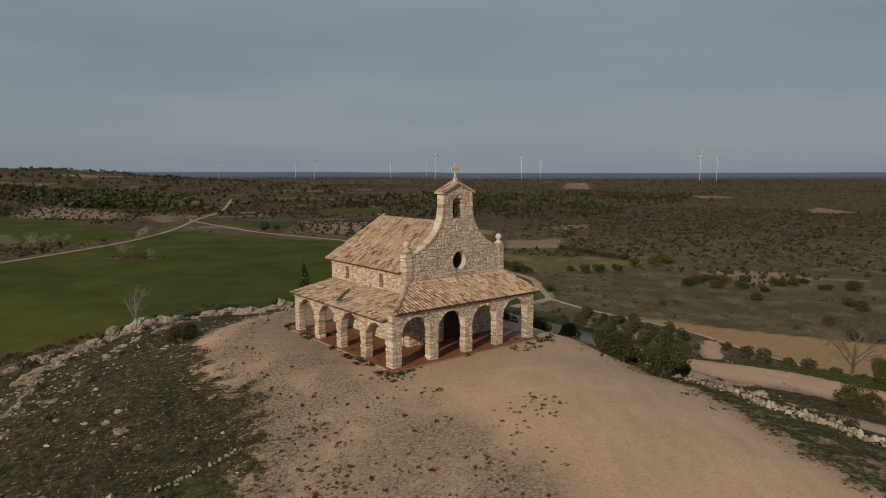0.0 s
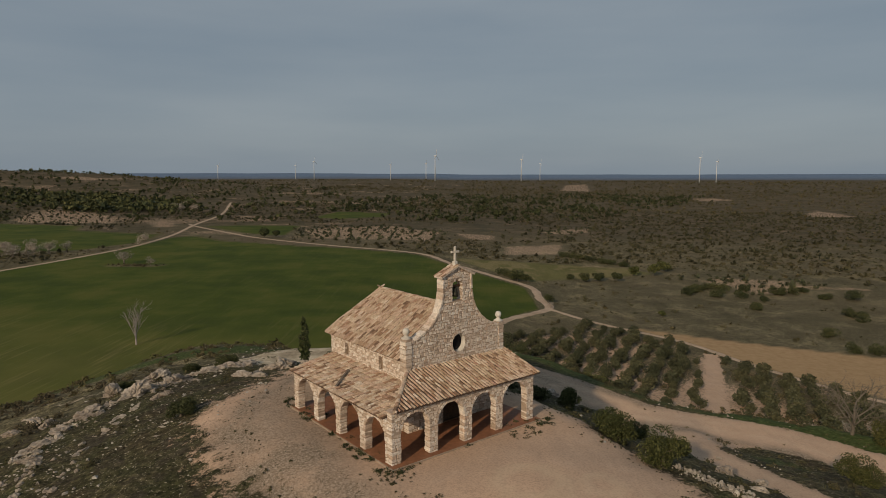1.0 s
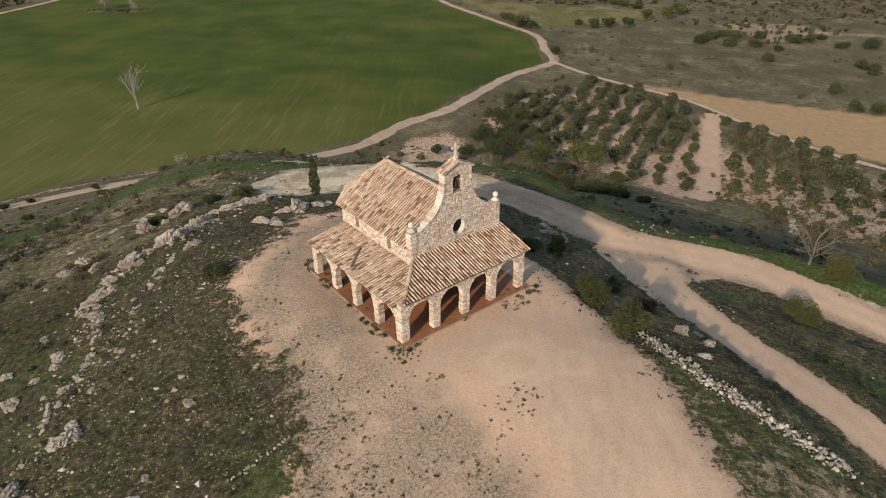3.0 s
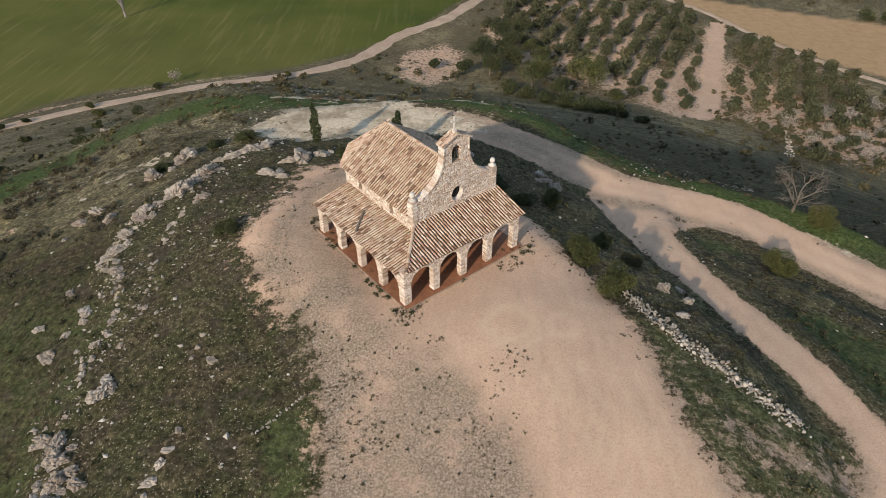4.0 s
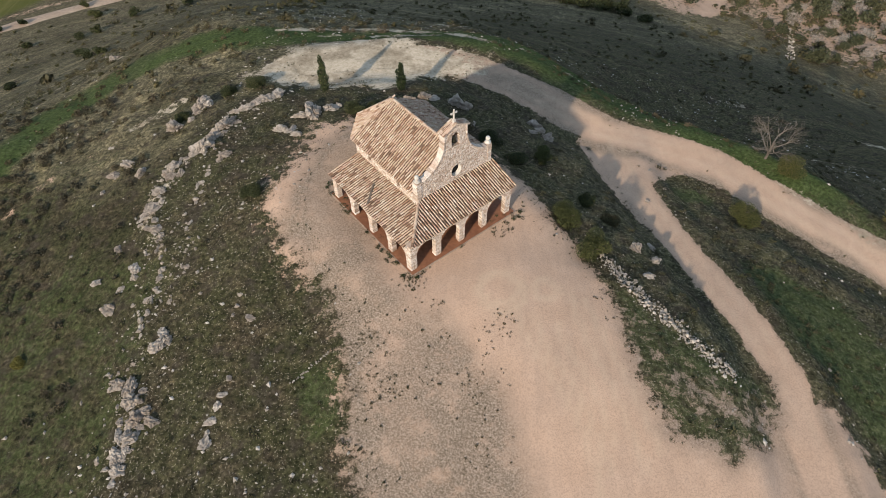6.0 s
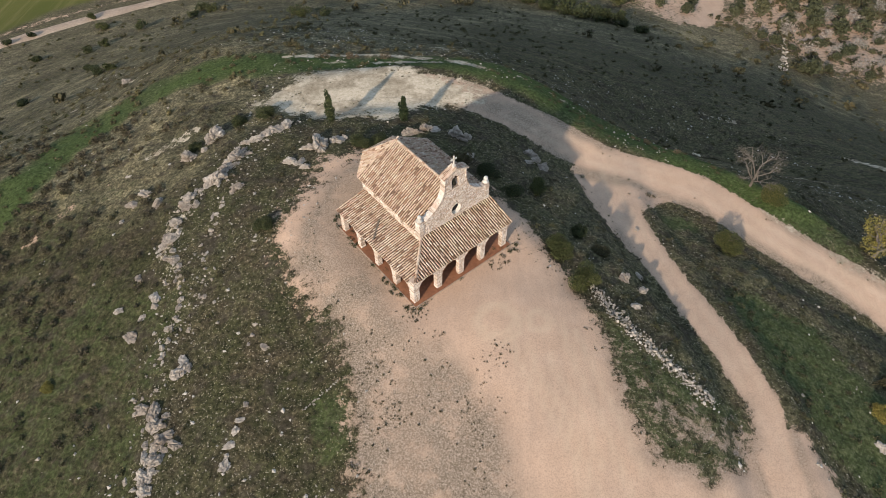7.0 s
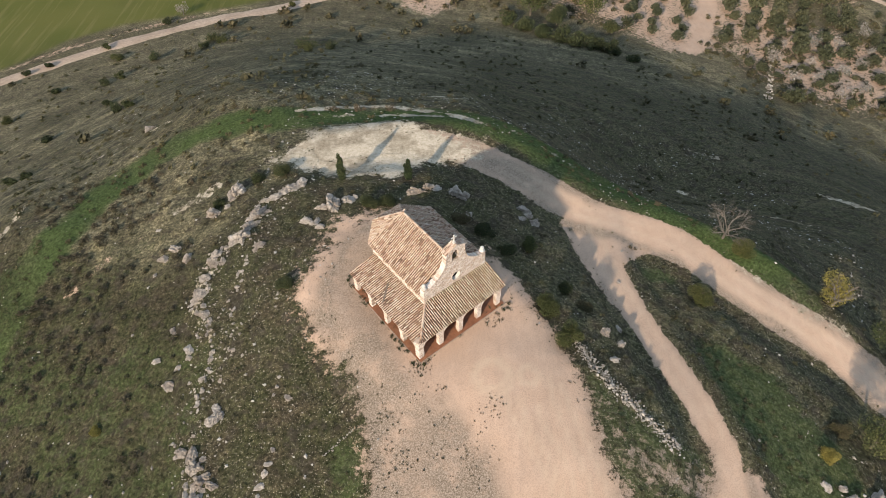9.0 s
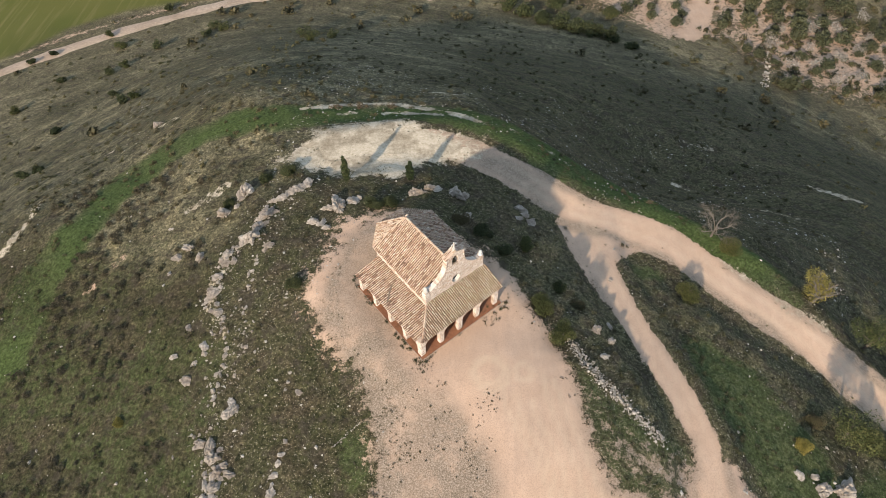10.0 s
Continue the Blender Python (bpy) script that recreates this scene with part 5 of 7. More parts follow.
# end piers of the facade with ball finials
for s in (MID - 3.5, MID + 3.5):
    bm = bmesh.new()
    box(bm, s - 0.21, s + 0.21, 2.53, 3.07, 3.3, 5.38, 0.02)
    pier = part("facade_pier", bm, MAT_MORTAR, chapel)
    st = Pieces(STONES)
    z = 3.3
    while z < 5.34:
        h = rng.uniform(0.18, 0.28)
        h = min(h, 5.4 - z)
        st.put(stone_at(s, 2.8, z + h / 2, 0.46, 0.57, h - 0.02), rng.randrange(9))
        z += h
    st.finish("stone", pier, 40, "stonework", MAT_STONES)
    bm = bmesh.new()
    lathe(bm, [(0.27, 0.0), (0.27, 0.07), (0.17, 0.11), (0.11, 0.17), (0.10, 0.22), (0.15, 0.26), (0.185, 0.34), (0.195, 0.41), (0.18, 0.49), (0.12, 0.57), (0.03, 0.60)], 14, (s, 2.8, 5.38))
    part("ball_finial", bm, MAT_PALE, chapel, "pale stone ball finial", flat=False)

# bell gable: little tiled cap, bell and cross
for sgn in (-1, 1):
    bm = bmesh.new()
    prism(bm, [(0.0, 9.20), (sgn * 1.24, 8.63), (sgn * 1.24, 8.52), (0.0, 9.09)], 2.44, 3.16, lambda s, t, a: (MID + s, a, t))
    cap = part("gable_cap", bm, MAT_STONES, chapel)
    st = Pieces(TILES)
    for j in range(6):
        for row in range(4):
            st.put(Matrix.Translation((MID + sgn * (1.26 - row * 0.32), 2.48 + j * 0.13, 8.60 + row * 0.32 * 0.46)) @ Matrix.Rotation(sgn * math.pi / 2, 4, "Z")
                   @ Matrix.Rotation(math.radians(24.5), 4, "X") @ Matrix.Diagonal((0.12, 0.40, 0.12, 1)))
    st.finish("tile", cap, 30, "roof_tiles", MAT_TILES)
bm = bmesh.new()
lathe(bm, [(0.02, 0.52), (0.10, 0.50), (0.14, 0.42), (0.16, 0.25), (0.19, 0.10), (0.24, 0.0), (0.20, 0.0), (0.15, 0.12)], 16, (MID, 2.8, 7.36))
bell = part("bell", bm, MAT_BRONZE, chapel, "dark bronze bell hung in the gable opening", flat=False)
bm = bmesh.new()
box(bm, MID - 0.35, MID + 0.35, 2.74, 2.86, 7.88, 8.02, 0.02)
part("yoke", bm, MAT_WOOD, bell)
bm = bmesh.new()
box(bm, MID - 0.12, MID + 0.12, 2.68, 2.92, 9.1, 9.40, 0.03)
base = part("cross_base", bm, MAT_PALE, chapel)
bm = bmesh.new()
box(bm, MID - 0.06, MID + 0.06, 2.74, 2.86, 9.38, 10.25, 0.015)
box(bm, MID - 0.29, MID - 0.063, 2.745, 2.855, 9.88, 10.0, 0.012)
box(bm, MID + 0.063, MID + 0.29, 2.745, 2.855, 9.88, 10.0, 0.012)
part("cross", bm, MAT_PALE, chapel, "pale stone cross on the bell gable")

# a loose plank lying on the side roof
a, b = CHAPEL @ Vector((-0.08, 5.62, side_z(-0.08) + 0.15)), CHAPEL @ Vector((1.55, 7.0, side_z(1.55) + 0.15))
d = (b - a).normalized()
sd = d.cross(Vector((0, 0, 1))).normalized()
bm = bmesh.new()
prism(bm, [(-0.06, 0.0), (0.06, 0.0), (0.06, 0.04), (-0.06, 0.04)], 0.0, (b - a).length, lambda s, t, q: tuple(d * q + sd * s + Vector((0, 0, t))))
plank = mesh_object("wooden_plank", bm, MAT_PLANK)
plank.matrix_basis = Matrix.Translation(a)
tagged(plank, "weathered grey wooden plank lying on the side roof", "plank")

# ---- plants: leaf clouds, trees, scrub ----
nrng = np.random.default_rng(11)


def leaf_quads(centres, sizes, gen):
    """One small folded leaf-spray (a rhombus) at each centre, turned at random."""
    n = len(centres)
    a = gen.normal(size=(n, 3))
    a /= np.linalg.norm(a, axis=1)[:, None]
    b = np.cross(a, gen.normal(size=(n, 3)))
    b /= np.linalg.norm(b, axis=1)[:, None] + 1e-9
    s = np.asarray(sizes)[:, None]
    k = gen.uniform(0.5, 0.9, (n, 1))
    v = np.stack([centres - a * s, centres - b * s * k, centres + a * s, centres + b * s * k], 1).reshape(-1, 3)
    return v, np.arange(4 * n).reshape(n, 4)


def cloud(lobes, count, leaf, gen, flat_base=0.0):
    """Leaf centres over a set of lobes (x, y, z, rx, ry, rz)."""
    lobes = np.array(lobes, float)
    area = lobes[:, 3] * lobes[:, 4] + lobes[:, 5] * lobes[:, 3]
    pick = gen.choice(len(lobes), count, p=area / area.sum())
    d = gen.normal(size=(count, 3))
    d /= np.linalg.norm(d, axis=1)[:, None]
    r = gen.uniform(0.45, 1.08, (count, 1)) ** 0.6
    c = lobes[pick, :3] + d * lobes[pick, 3:] * r
    c[:, 2] = np.maximum(c[:, 2], flat_base)
    return c, leaf * gen.uniform(0.6, 1.3, count)


def random_lobes(gen, n, spread, height0, height1, radius):
    out = []
    for k in range(n):
        a, q = gen.uniform(0, 2 * math.pi), spread * math.sqrt(gen.uniform(0, 1))
        z = gen.uniform(height0, height1)
        f = radius * gen.uniform(0.7, 1.2)
        out.append((q * math.cos(a), q * math.sin(a), z, f, f * gen.uniform(0.8, 1.2), f * gen.uniform(0.6, 0.95)))
    return out


def trunk_mesh(bm, gen, height, radius, limbs, spread, sides=6):
    """A tapering, slightly bent trunk with limbs."""
    bend = gen.uniform(-0.12, 0.12, 2) * height
    path = [(bend[0] * t * t, bend[1] * t * t, height * t) for t in (-0.08, 0.3, 0.65, 1.0)]
    tube(bm, path, [radius * 1.25, radius, radius * 0.8, radius * 0.55], sides)
    for k in range(limbs):
        a = 2 * math.pi * k / max(1, limbs) + gen.uniform(-0.4, 0.4)
        z0 = height * gen.uniform(0.5, 0.98)
        reach = spread * gen.uniform(0.6, 1.0)
        p0 = (bend[0] * (z0 / height) ** 2, bend[1] * (z0 / height) ** 2, z0)
        p2 = (p0[0] + reach * math.cos(a), p0[1] + reach * math.sin(a), z0 + reach * gen.uniform(0.5, 1.1))
        p1 = tuple((p0[i] * 0.5 + p2[i] * 0.5) + (0.0 if i < 2 else -0.1 * reach) for i in range(3))
        tube(bm, [p0, p1, p2], [radius * 0.5, radius * 0.35, radius * 0.12], 5)


def make_tree(name, label, category, seed, height, radius, lobes, count, leaf, mat, limbs=5, trunk_share=0.5, bark=None, group=""):
    gen = np.random.default_rng(seed)
    t = thing(name, label, category, None, group)
    bm = bmesh.new()
    trunk_mesh(bm, gen, height * trunk_share, radius, limbs, height * 0.28)
    part("trunk", bm, bark or MAT_BARK, t)
    c, s = cloud(lobes(gen), count, leaf, gen, 0.1)
    v, f = leaf_quads(c, s, gen)
    crown = new("crown", raw_mesh("crown", v, f, mat))
    crown.parent = t
    return t


def at(x, y, turn=0.0, size=1.0, sink=0.05):
    return Matrix.Translation((x, y, ground_z(x, y) - sink)) @ Matrix.Rotation(turn, 4, "Z") @ Matrix.Scale(size, 4)


def twig_tree(name, label, seed, height, spread, levels, radius, x, y, size=1.0, bark=MAT_TWIG):
    """A leafless tree: trunk and twice-forked branches."""
    gen = np.random.default_rng(seed)
    t = thing(name, label, "tree", at(x, y, gen.uniform(0, 6), size))
    bm = bmesh.new()
    tube(bm, [(0, 0, -0.2), (0.05, 0, height * 0.2), (0.0, 0.08, height * 0.42)], [radius * 1.3, radius, radius * 0.8], 7)
    part("trunk", bm, bark, t)

    def grow(bm, p, d, length, r, level):
        q = p + d * length
        mid = p + d * length * 0.5 + Vector(gen.normal(0, length * 0.06, 3))
        tube(bm, [p, mid, q], [r, r * 0.8, r * 0.5], 4 if level else 5)
        if level < levels:
            for k in range(3 if level else 4):
                turn = Vector(gen.normal(0, 1, 3)) * spread
                grow(bm, p + (q - p) * gen.uniform(0.45, 1.0), (d + turn + Vector((0, 0, 0.25))).normalized(), length * gen.uniform(0.5, 0.75), r * 0.5, level + 1)

    for k in range(6):
        a = k * 1.05 + gen.uniform(-0.3, 0.3)
        lean = spread * gen.uniform(0.7, 1.3)
        bm = bmesh.new()
        grow(bm, Vector((0, 0, height * gen.uniform(0.12, 0.4))), Vector((math.cos(a) * lean, math.sin(a) * lean, 1.0)).normalized(), height * 0.36, radius * 0.6, 0)
        part("branch", bm, bark, t)
    return t


def scatter(name, label, category, xs, ys, scales, mat, protos, sink=0.05, squash=None):
    """Countless small plants as one mesh: copies of a few leaf clouds."""
    n = len(xs)
    zs = height(xs, ys) - sink
    which = nrng.integers(0, len(protos), n)
    turn = nrng.uniform(0, 2 * math.pi, n)
    verts = []
    for k, (v, f) in enumerate(protos):
        i = np.where(which == k)[0]
        if not len(i):
            continue
        c, s = np.cos(turn[i])[:, None], np.sin(turn[i])[:, None]
        sc = scales[i][:, None]
        x = (v[None, :, 0] * c - v[None, :, 1] * s) * sc + xs[i][:, None]
        y = (v[None, :, 0] * s + v[None, :, 1] * c) * sc + ys[i][:, None]
        z = v[None, :, 2] * sc + zs[i][:, None]
        verts.append(np.stack([x, y, z], -1).reshape(-1, 3))
    verts = np.concatenate(verts)
    me = raw_mesh(name, verts, np.arange(len(verts)).reshape(-1, 4), mat)
    return tagged(new(name, me), label, category, kind="stuff")


def proto(seed, leaves, leaf, lobes):
    gen = np.random.default_rng(seed)
    c, s = cloud(lobes(gen), leaves, leaf, gen, 0.0)
    return leaf_quads(c, s, gen)


def blades(seed, count, spread, tall, wide):
    """A tuft: upright narrow blades that lean outwards."""
    gen = np.random.default_rng(seed)
    a, r = gen.uniform(0, 2 * math.pi, count), spread * np.sqrt(gen.uniform(0, 1, count))
    p = np.stack([r * np.cos(a), r * np.sin(a), np.zeros(count)], 1)
    h = tall * gen.uniform(0.5, 1.2, count)
    tip = p + np.stack([np.cos(a) * h * 0.6, np.sin(a) * h * 0.6, h], 1)
    side = np.stack([-np.sin(a + 0.6), np.cos(a + 0.6), np.zeros(count)], 1) * wide
    mid = p * 0.4 + tip * 0.6
    v = np.stack([p - side * 0.5, mid + side, tip, mid - side], 1).reshape(-1, 3)
    return v, np.arange(4 * count).reshape(count, 4)


# hilltop boulders -----------------------------------------------------------


def rock_mesh(seed, mat, fine):
    """An angular block: cut by random planes, then pitted and cracked."""
    bm = bmesh.new()
    bmesh.ops.create_icosphere(bm, subdivisions=fine, radius=1.0)
    r = random.Random(seed * 31 + 5)
    off = Vector((seed * 7.3, seed * 3.1, seed * 1.7))
    planes = []
    for k in range(13):
        n = Vector((r.gauss(0, 1), r.gauss(0, 1), r.gauss(0, 0.8))).normalized()
        planes.append((n, r.uniform(0.52, 0.92)))
    for v in bm.verts:
        d = v.co.normalized()
        reach = min([1.15] + [h / d.dot(n) for n, h in planes if d.dot(n) > 0.05])
        cell = noise.voronoi(d * 1.7 + off)[0]
        crack = -0.34 * max(0.0, 1 - (cell[1] - cell[0]) / 0.15)
        pit = noise.voronoi(d * 4.2 - off)[0]
        hole = -0.10 * max(0.0, 1 - (pit[1] - pit[0]) / 0.16)
        v.co = d * reach * (1.0 + crack + hole + 0.26 * noise.noise(d * 1.6 + off) + 0.10 * noise.noise(d * 5.0 - off))
        v.co.z = v.co.z * 0.85 if v.co.z > 0 else v.co.z * 0.5
    me = bpy.data.meshes.new("boulder")
    bm.to_mesh(me)
    bm.free()
    me.materials.append(mat)
    return me


SMALL_ROCKS = [rock_mesh(s + 40, MAT_ROCK, 3) for s in range(9)]
ROCKS = [rock_mesh(s, MAT_ROCK, 4) for s in range(9)]
LARGE_ROCKS = [rock_mesh(s + 20, MAT_ROCK, 5) for s in range(4)]


def boulder(x, y, size, seed, label="weathered grey limestone boulder in the rough grass", group=""):
    r = random.Random(seed)
    ob = new("boulder", LARGE_ROCKS[seed % 4] if size >= 1.0 else ROCKS[seed % 9] if size > 0.36 else SMALL_ROCKS[seed % 9])
    ob.matrix_basis = Matrix.Translation((x, y, ground_z(x, y) - 0.04 * size)) @ Matrix.Rotation(r.uniform(0, 6.3), 4, "Z") @ Matrix.Diagonal((size * r.uniform(0.85, 1.3), size * r.uniform(0.7, 1.0), size * r.uniform(0.50, 0.88), 1))
    return tagged(ob, label, "boulder", group)


LOOSE_ROCKS = [(-25.6, 56.0, 1.35), (-27.8, 53.0, 1.25), (-26.3, 53.6, 0.5), (-31.1, 47.9, 0.95), (-32.5, 46.7, 0.8), (-29.4, 46.0, 0.8), (-33.0, 44.6, 0.4), (-46.8, 79.9, 1.0),
               (-27.3, 30.5, 0.65), (-25.9, 34.1, 0.7), (-28.4, 36.6, 0.5), (-29.5, 33.4, 0.45), (-35, 52, 0.45)]
for k, (x, y, s) in enumerate(LOOSE_ROCKS):
    boulder(x, y, s, 100 + k)
BACK_ROCKS = [(-13.1, 52.0, 1.5), (-11.6, 52.6, 0.9), (-14.4, 51.4, 0.8), (-10.6, 53.1, 0.6), (-14.6, 48.9, 0.6), (-14.0, 48.0, 0.5), (-3.6, 54.2, 1.1), (-2.2, 55.2, 1.2), (-1.2, 54.9, 0.7), (1.2, 54.3, 1.2), (2.3, 54.0, 0.8),
              (9.3, 53.9, 1.1), (9.7, 52.6, 0.9), (10.2, 51.2, 0.9), (8.8, 51.6, 0.5), (2.4, 50.4, 0.5)]
for k, (x, y, s) in enumerate(BACK_ROCKS):
    boulder(x, y, s, 150 + k, "pale limestone outcrop behind the chapel")
crag_line = spline(CRAG, 0.5)
gen = np.random.default_rng(5)
for k, p in enumerate(crag_line):
    # the ledge is tall and blocky to the north, breaks up into rubble, and rises again at its southern end
    if p[1] > 37.5:
        sizes = [(gen.choice([0.45, 0.6, 0.8, 1.02], p=[0.35, 0.3, 0.25, 0.1]) * (gen.uniform() < 0.85) + 0.12, 0.34), (gen.uniform(0.2, 0.5), 0.6), (gen.uniform(0.14, 0.32), 0.8), (gen.uniform(0.10, 0.22), 1.1)]
    elif p[1] > 28:
        sizes = [(gen.uniform(0.22, 0.48), 0.35), (gen.uniform(0.15, 0.3), 0.6), (gen.uniform(0.12, 0.25), 0.9)]
    elif p[1] > 24.3:
        sizes = [(gen.uniform(0.12, 0.26), 0.8)]
    else:
        sizes = [(gen.uniform(0.4, 0.75), 0.35), (gen.uniform(0.25, 0.45), 0.6), (gen.uniform(0.12, 0.3), 0.9)]
    if p[1] < 17:
        sizes = sizes[1:]
    for j, (size, spread) in enumerate(sizes):
        if gen.uniform() < (0.24 if p[1] > 37.5 else 0.08):
            continue
        boulder(p[0] + gen.normal(0, spread), p[1] + gen.normal(0, 0.3), size, 300 + 5 * k + j * 2, "craggy limestone block of the rock ledge", "rock ledge")
# a lower rib of stone inside the ledge
for k, p in enumerate(spline([(-20.6, 47.0), (-21.9, 43.0), (-22.0, 38.5), (-21.6, 33.5), (-22.2, 30.0)], 0.55)):
    for j in range(2):
        if gen.uniform() < 0.62:
            boulder(p[0] + gen.normal(0, 0.5), p[1] + gen.normal(0, 0.4), gen.uniform(0.12, 0.34), 1200 + 5 * k + j, "small limestone block embedded in the grass")
for x, y, s in ((-21.9, 26.6, 0.85), (-21.7, 27.6, 0.6), (-22.3, 26.4, 0.5), (-21.1, 27.0, 0.45), (-22.0, 20.7, 0.9), (-20.8, 20.6, 0.7), (-26.1, 34.1, 0.7), (-25.8, 33.2, 0.4), (-26.8, 32.3, 0.55), (-27.3, 30.6, 0.6), (-20.7, 46.1, 0.75), (-21.0, 45.4, 0.45), (-15.7, 49.1, 0.7), (-15.1, 48.6, 0.5)):
    boulder(x, y, s, int(1500 + y * 10), "weathered limestone block beside the ledge")
for x, y, s in ((-16.2, 20.2, 0.55), (-15.7, 22.1, 0.4), (-16.1, 21.3, 0.45), (-15.6, 23.3, 0.42), (-16.3, 18.6, 0.6), (-14.8, 27.9, 0.5), (-16.0, 29.1, 0.3), (-16.4, 19.4, 0.35), (-15.9, 30.0, 0.25), (-16.2, 28.3, 0.25)):
    boulder(x, y, s, int(900 + y), "low limestone rib in the rough grass")
for k, (x, y, s) in enumerate(((15.8, 35.0, 0.8), (17.0, 33.6, 0.6), (33.5, 20.4, 0.8), (34.9, 20.5, 0.6), (35.4, 19.2, 1.0), (37.8, 19.4, 1.3), (38.9, 18.2, 0.7), (16.0, 31.5, 0.5), (17.5, 36.4, 0.5), (19.2, 43.5, 0.4))):
    boulder(x, y, s, 950 + k, "pale limestone boulder beside the lane")

# rubble bank above the lane
bank = thing("rubble_bank", "tumbled bank of pale field stones above the lane", "stone bank")
STONE_VARIANTS = []
for s in range(6):
    bm = bmesh.new()
    bmesh.ops.create_icosphere(bm, subdivisions=1, radius=0.5)
    r = random.Random(s)
    for v in bm.verts:
        v.co *= r.uniform(0.72, 1.15)
    me = bpy.data.meshes.new("stone")
    bm.to_mesh(me)
    bm.free()
    me.materials.append(MAT_WALLSTONE)
    STONE_VARIANTS.append(me)
line = spline(RUBBLE, 0.1)
gen = np.random.default_rng(3)
for k in range(290):
    p = line[int(gen.integers(0, len(line)))]
    x, y = p[0] + gen.normal(0.1, 0.32), p[1] + gen.normal(0.05, 0.32)
    s = 0.10 + 0.22 * gen.uniform(0, 1) ** 1.8
    piece("stone", STONE_VARIANTS[k % 6], bank, Matrix.Translation((x, y, ground_z(x, y) + 0.12 * s + 0.1 * gen.uniform(0, 1))) @ Euler(gen.uniform(0, 6, 3)).to_matrix().to_4x4() @ Matrix.Diagonal((s * 1.3, s, s * 0.8, 1)))

# a fallen dry-stone wall running down the foot of the grove
ruin = thing("stone_wall", "fallen dry-stone field wall below the olive grove", "wall")
for k in range(150):
    t = gen.uniform(0, 1)
    x, y = 89.5 - 10.5 * t + gen.normal(0, 0.45), 153 - 24.5 * t + gen.normal(0, 0.45)
    s = 0.28 + 0.5 * gen.uniform(0, 1) ** 2
    piece("stone", STONE_VARIANTS[k % 6], ruin, Matrix.Translation((x, y, ground_z(x, y) + 0.15 * s)) @ Euler(gen.uniform(0, 6, 3)).to_matrix().to_4x4() @ Matrix.Diagonal((s * 1.3, s, s * 0.8, 1)))

# a row of small stones in the grass
edging = thing("stone_row", "short row of small pale stones half sunk in grass", "stone row")
for k in range(26):
    t = k / 25
    x, y = -10.9 + 2.6 * t + gen.normal(0, 0.06), 22.4 + 2.2 * t + gen.normal(0, 0.06)
    s = gen.uniform(0.1, 0.2)
    piece("stone", STONE_VARIANTS[k % 6], edging, Matrix.Translation((x, y, ground_z(x, y) + 0.05)) @ Euler(gen.uniform(0, 6, 3)).to_matrix().to_4x4() @ Matrix.Scale(s, 4))


# single trees and bushes near the chapel ------------------------------------
def lobes_round(n, spread, z0, z1, r):
    return lambda g: random_lobes(g, n, spread, z0, z1, r)


def cypress_lobes(h):
    return lambda g: [(g.normal(0, 0.05), g.normal(0, 0.05), h * t, 0.55 * (1 - abs(t - 0.38) * 1.05), 0.55 * (1 - abs(t - 0.38) * 1.05), h * 0.11) for t in (0.1, 0.2, 0.3, 0.4, 0.5, 0.6, 0.7, 0.8, 0.9, 0.97)]


for x, y, h in ((-12.7, 57.2, 3.9), (-4.6, 57.0, 3.2)):
    t = make_tree("cypress", "slim dark green cypress behind the chapel", "tree", int(100 + x * 3), h, 0.08, cypress_lobes(h), 1500, 0.10, LEAF_CYPRESS, 0, 0.7, group="cypresses")
    t.matrix_basis = at(x, y, 0.4)

NEAR_BUSHES = [  # x, y, width, tall, material, label
    (-16.8, 39.9, 2.1, 1.6, LEAF_DARK, "dark rounded evergreen bush in rough grass"), (10.2, 36.9, 3.0, 2.3, LEAF_BUSH, "dense evergreen shrub at the edge of the clearing"),
    (11.7, 33.4, 2.8, 2.1, LEAF_BUSH, "dense evergreen shrub at the edge of the clearing"), (9.1, 46.4, 2.0, 2.0, LEAF_PINE, "small olive-green shrub on the shaded bank"),
    (34.8, 48.9, 3.4, 2.6, LEAF_BUSH, "yellow-green shrub beside the rim road"), (28.2, 42.0, 3.0, 2.7, LEAF_BUSH, "dark shrub in the grassy wedge between the roads"),
    (-8.6, 51.6, 2.6, 1.2, LEAF_DARK, "low dark shrub among rocks"), (-6.6, 51.8, 2.0, 1.1, LEAF_DARK, "low dark shrub among rocks"), (4.2, 47.6, 2.6, 1.3, LEAF_DARK, "dark shrub in the chapel's shade"),
    (6.4, 45.0, 2.2, 1.2, LEAF_DARK, "dark shrub in the chapel's shade"), (1.6, 49.2, 2.4, 1.0, LEAF_HEATH, "brown heath bush in the chapel's shade"),
    (12.5, 40.5, 1.8, 1.1, LEAF_DARK, "low shrub on the bank above the lane"), (14.2, 38.2, 1.6, 0.9, LEAF_HEATH, "low heath bush on the bank above the lane"),
    (-20.6, 59.4, 2.2, 0.9, LEAF_DARK, "low dark shrub beside the rocks"), (-23.4, 58.6, 2.0, 0.8, LEAF_DARK, "low dark shrub beside the rocks"), (-27.6, 54.6, 1.8, 0.8, LEAF_DARK, "low shrub in the lee of a boulder"),
    (43.5, 24.5, 4.0, 2.6, LEAF_BUSH, "spreading green shrub below the lane"), (44.5, 21.0, 3.0, 2.0, LEAF_YELLOW, "yellow-flowering broom below the lane"), (37.5, 26.5, 2.0, 1.0, LEAF_HEATH, "brown heath bush in the wedge"),
    (35.0, 23.5, 1.8, 0.9, LEAF_YELLOW, "yellow-flowering broom in the wedge"), (-34.3, 26.8, 1.3, 0.4, LEAF_YELLOW, "patch of yellow-flowering broom in the pasture"),
]
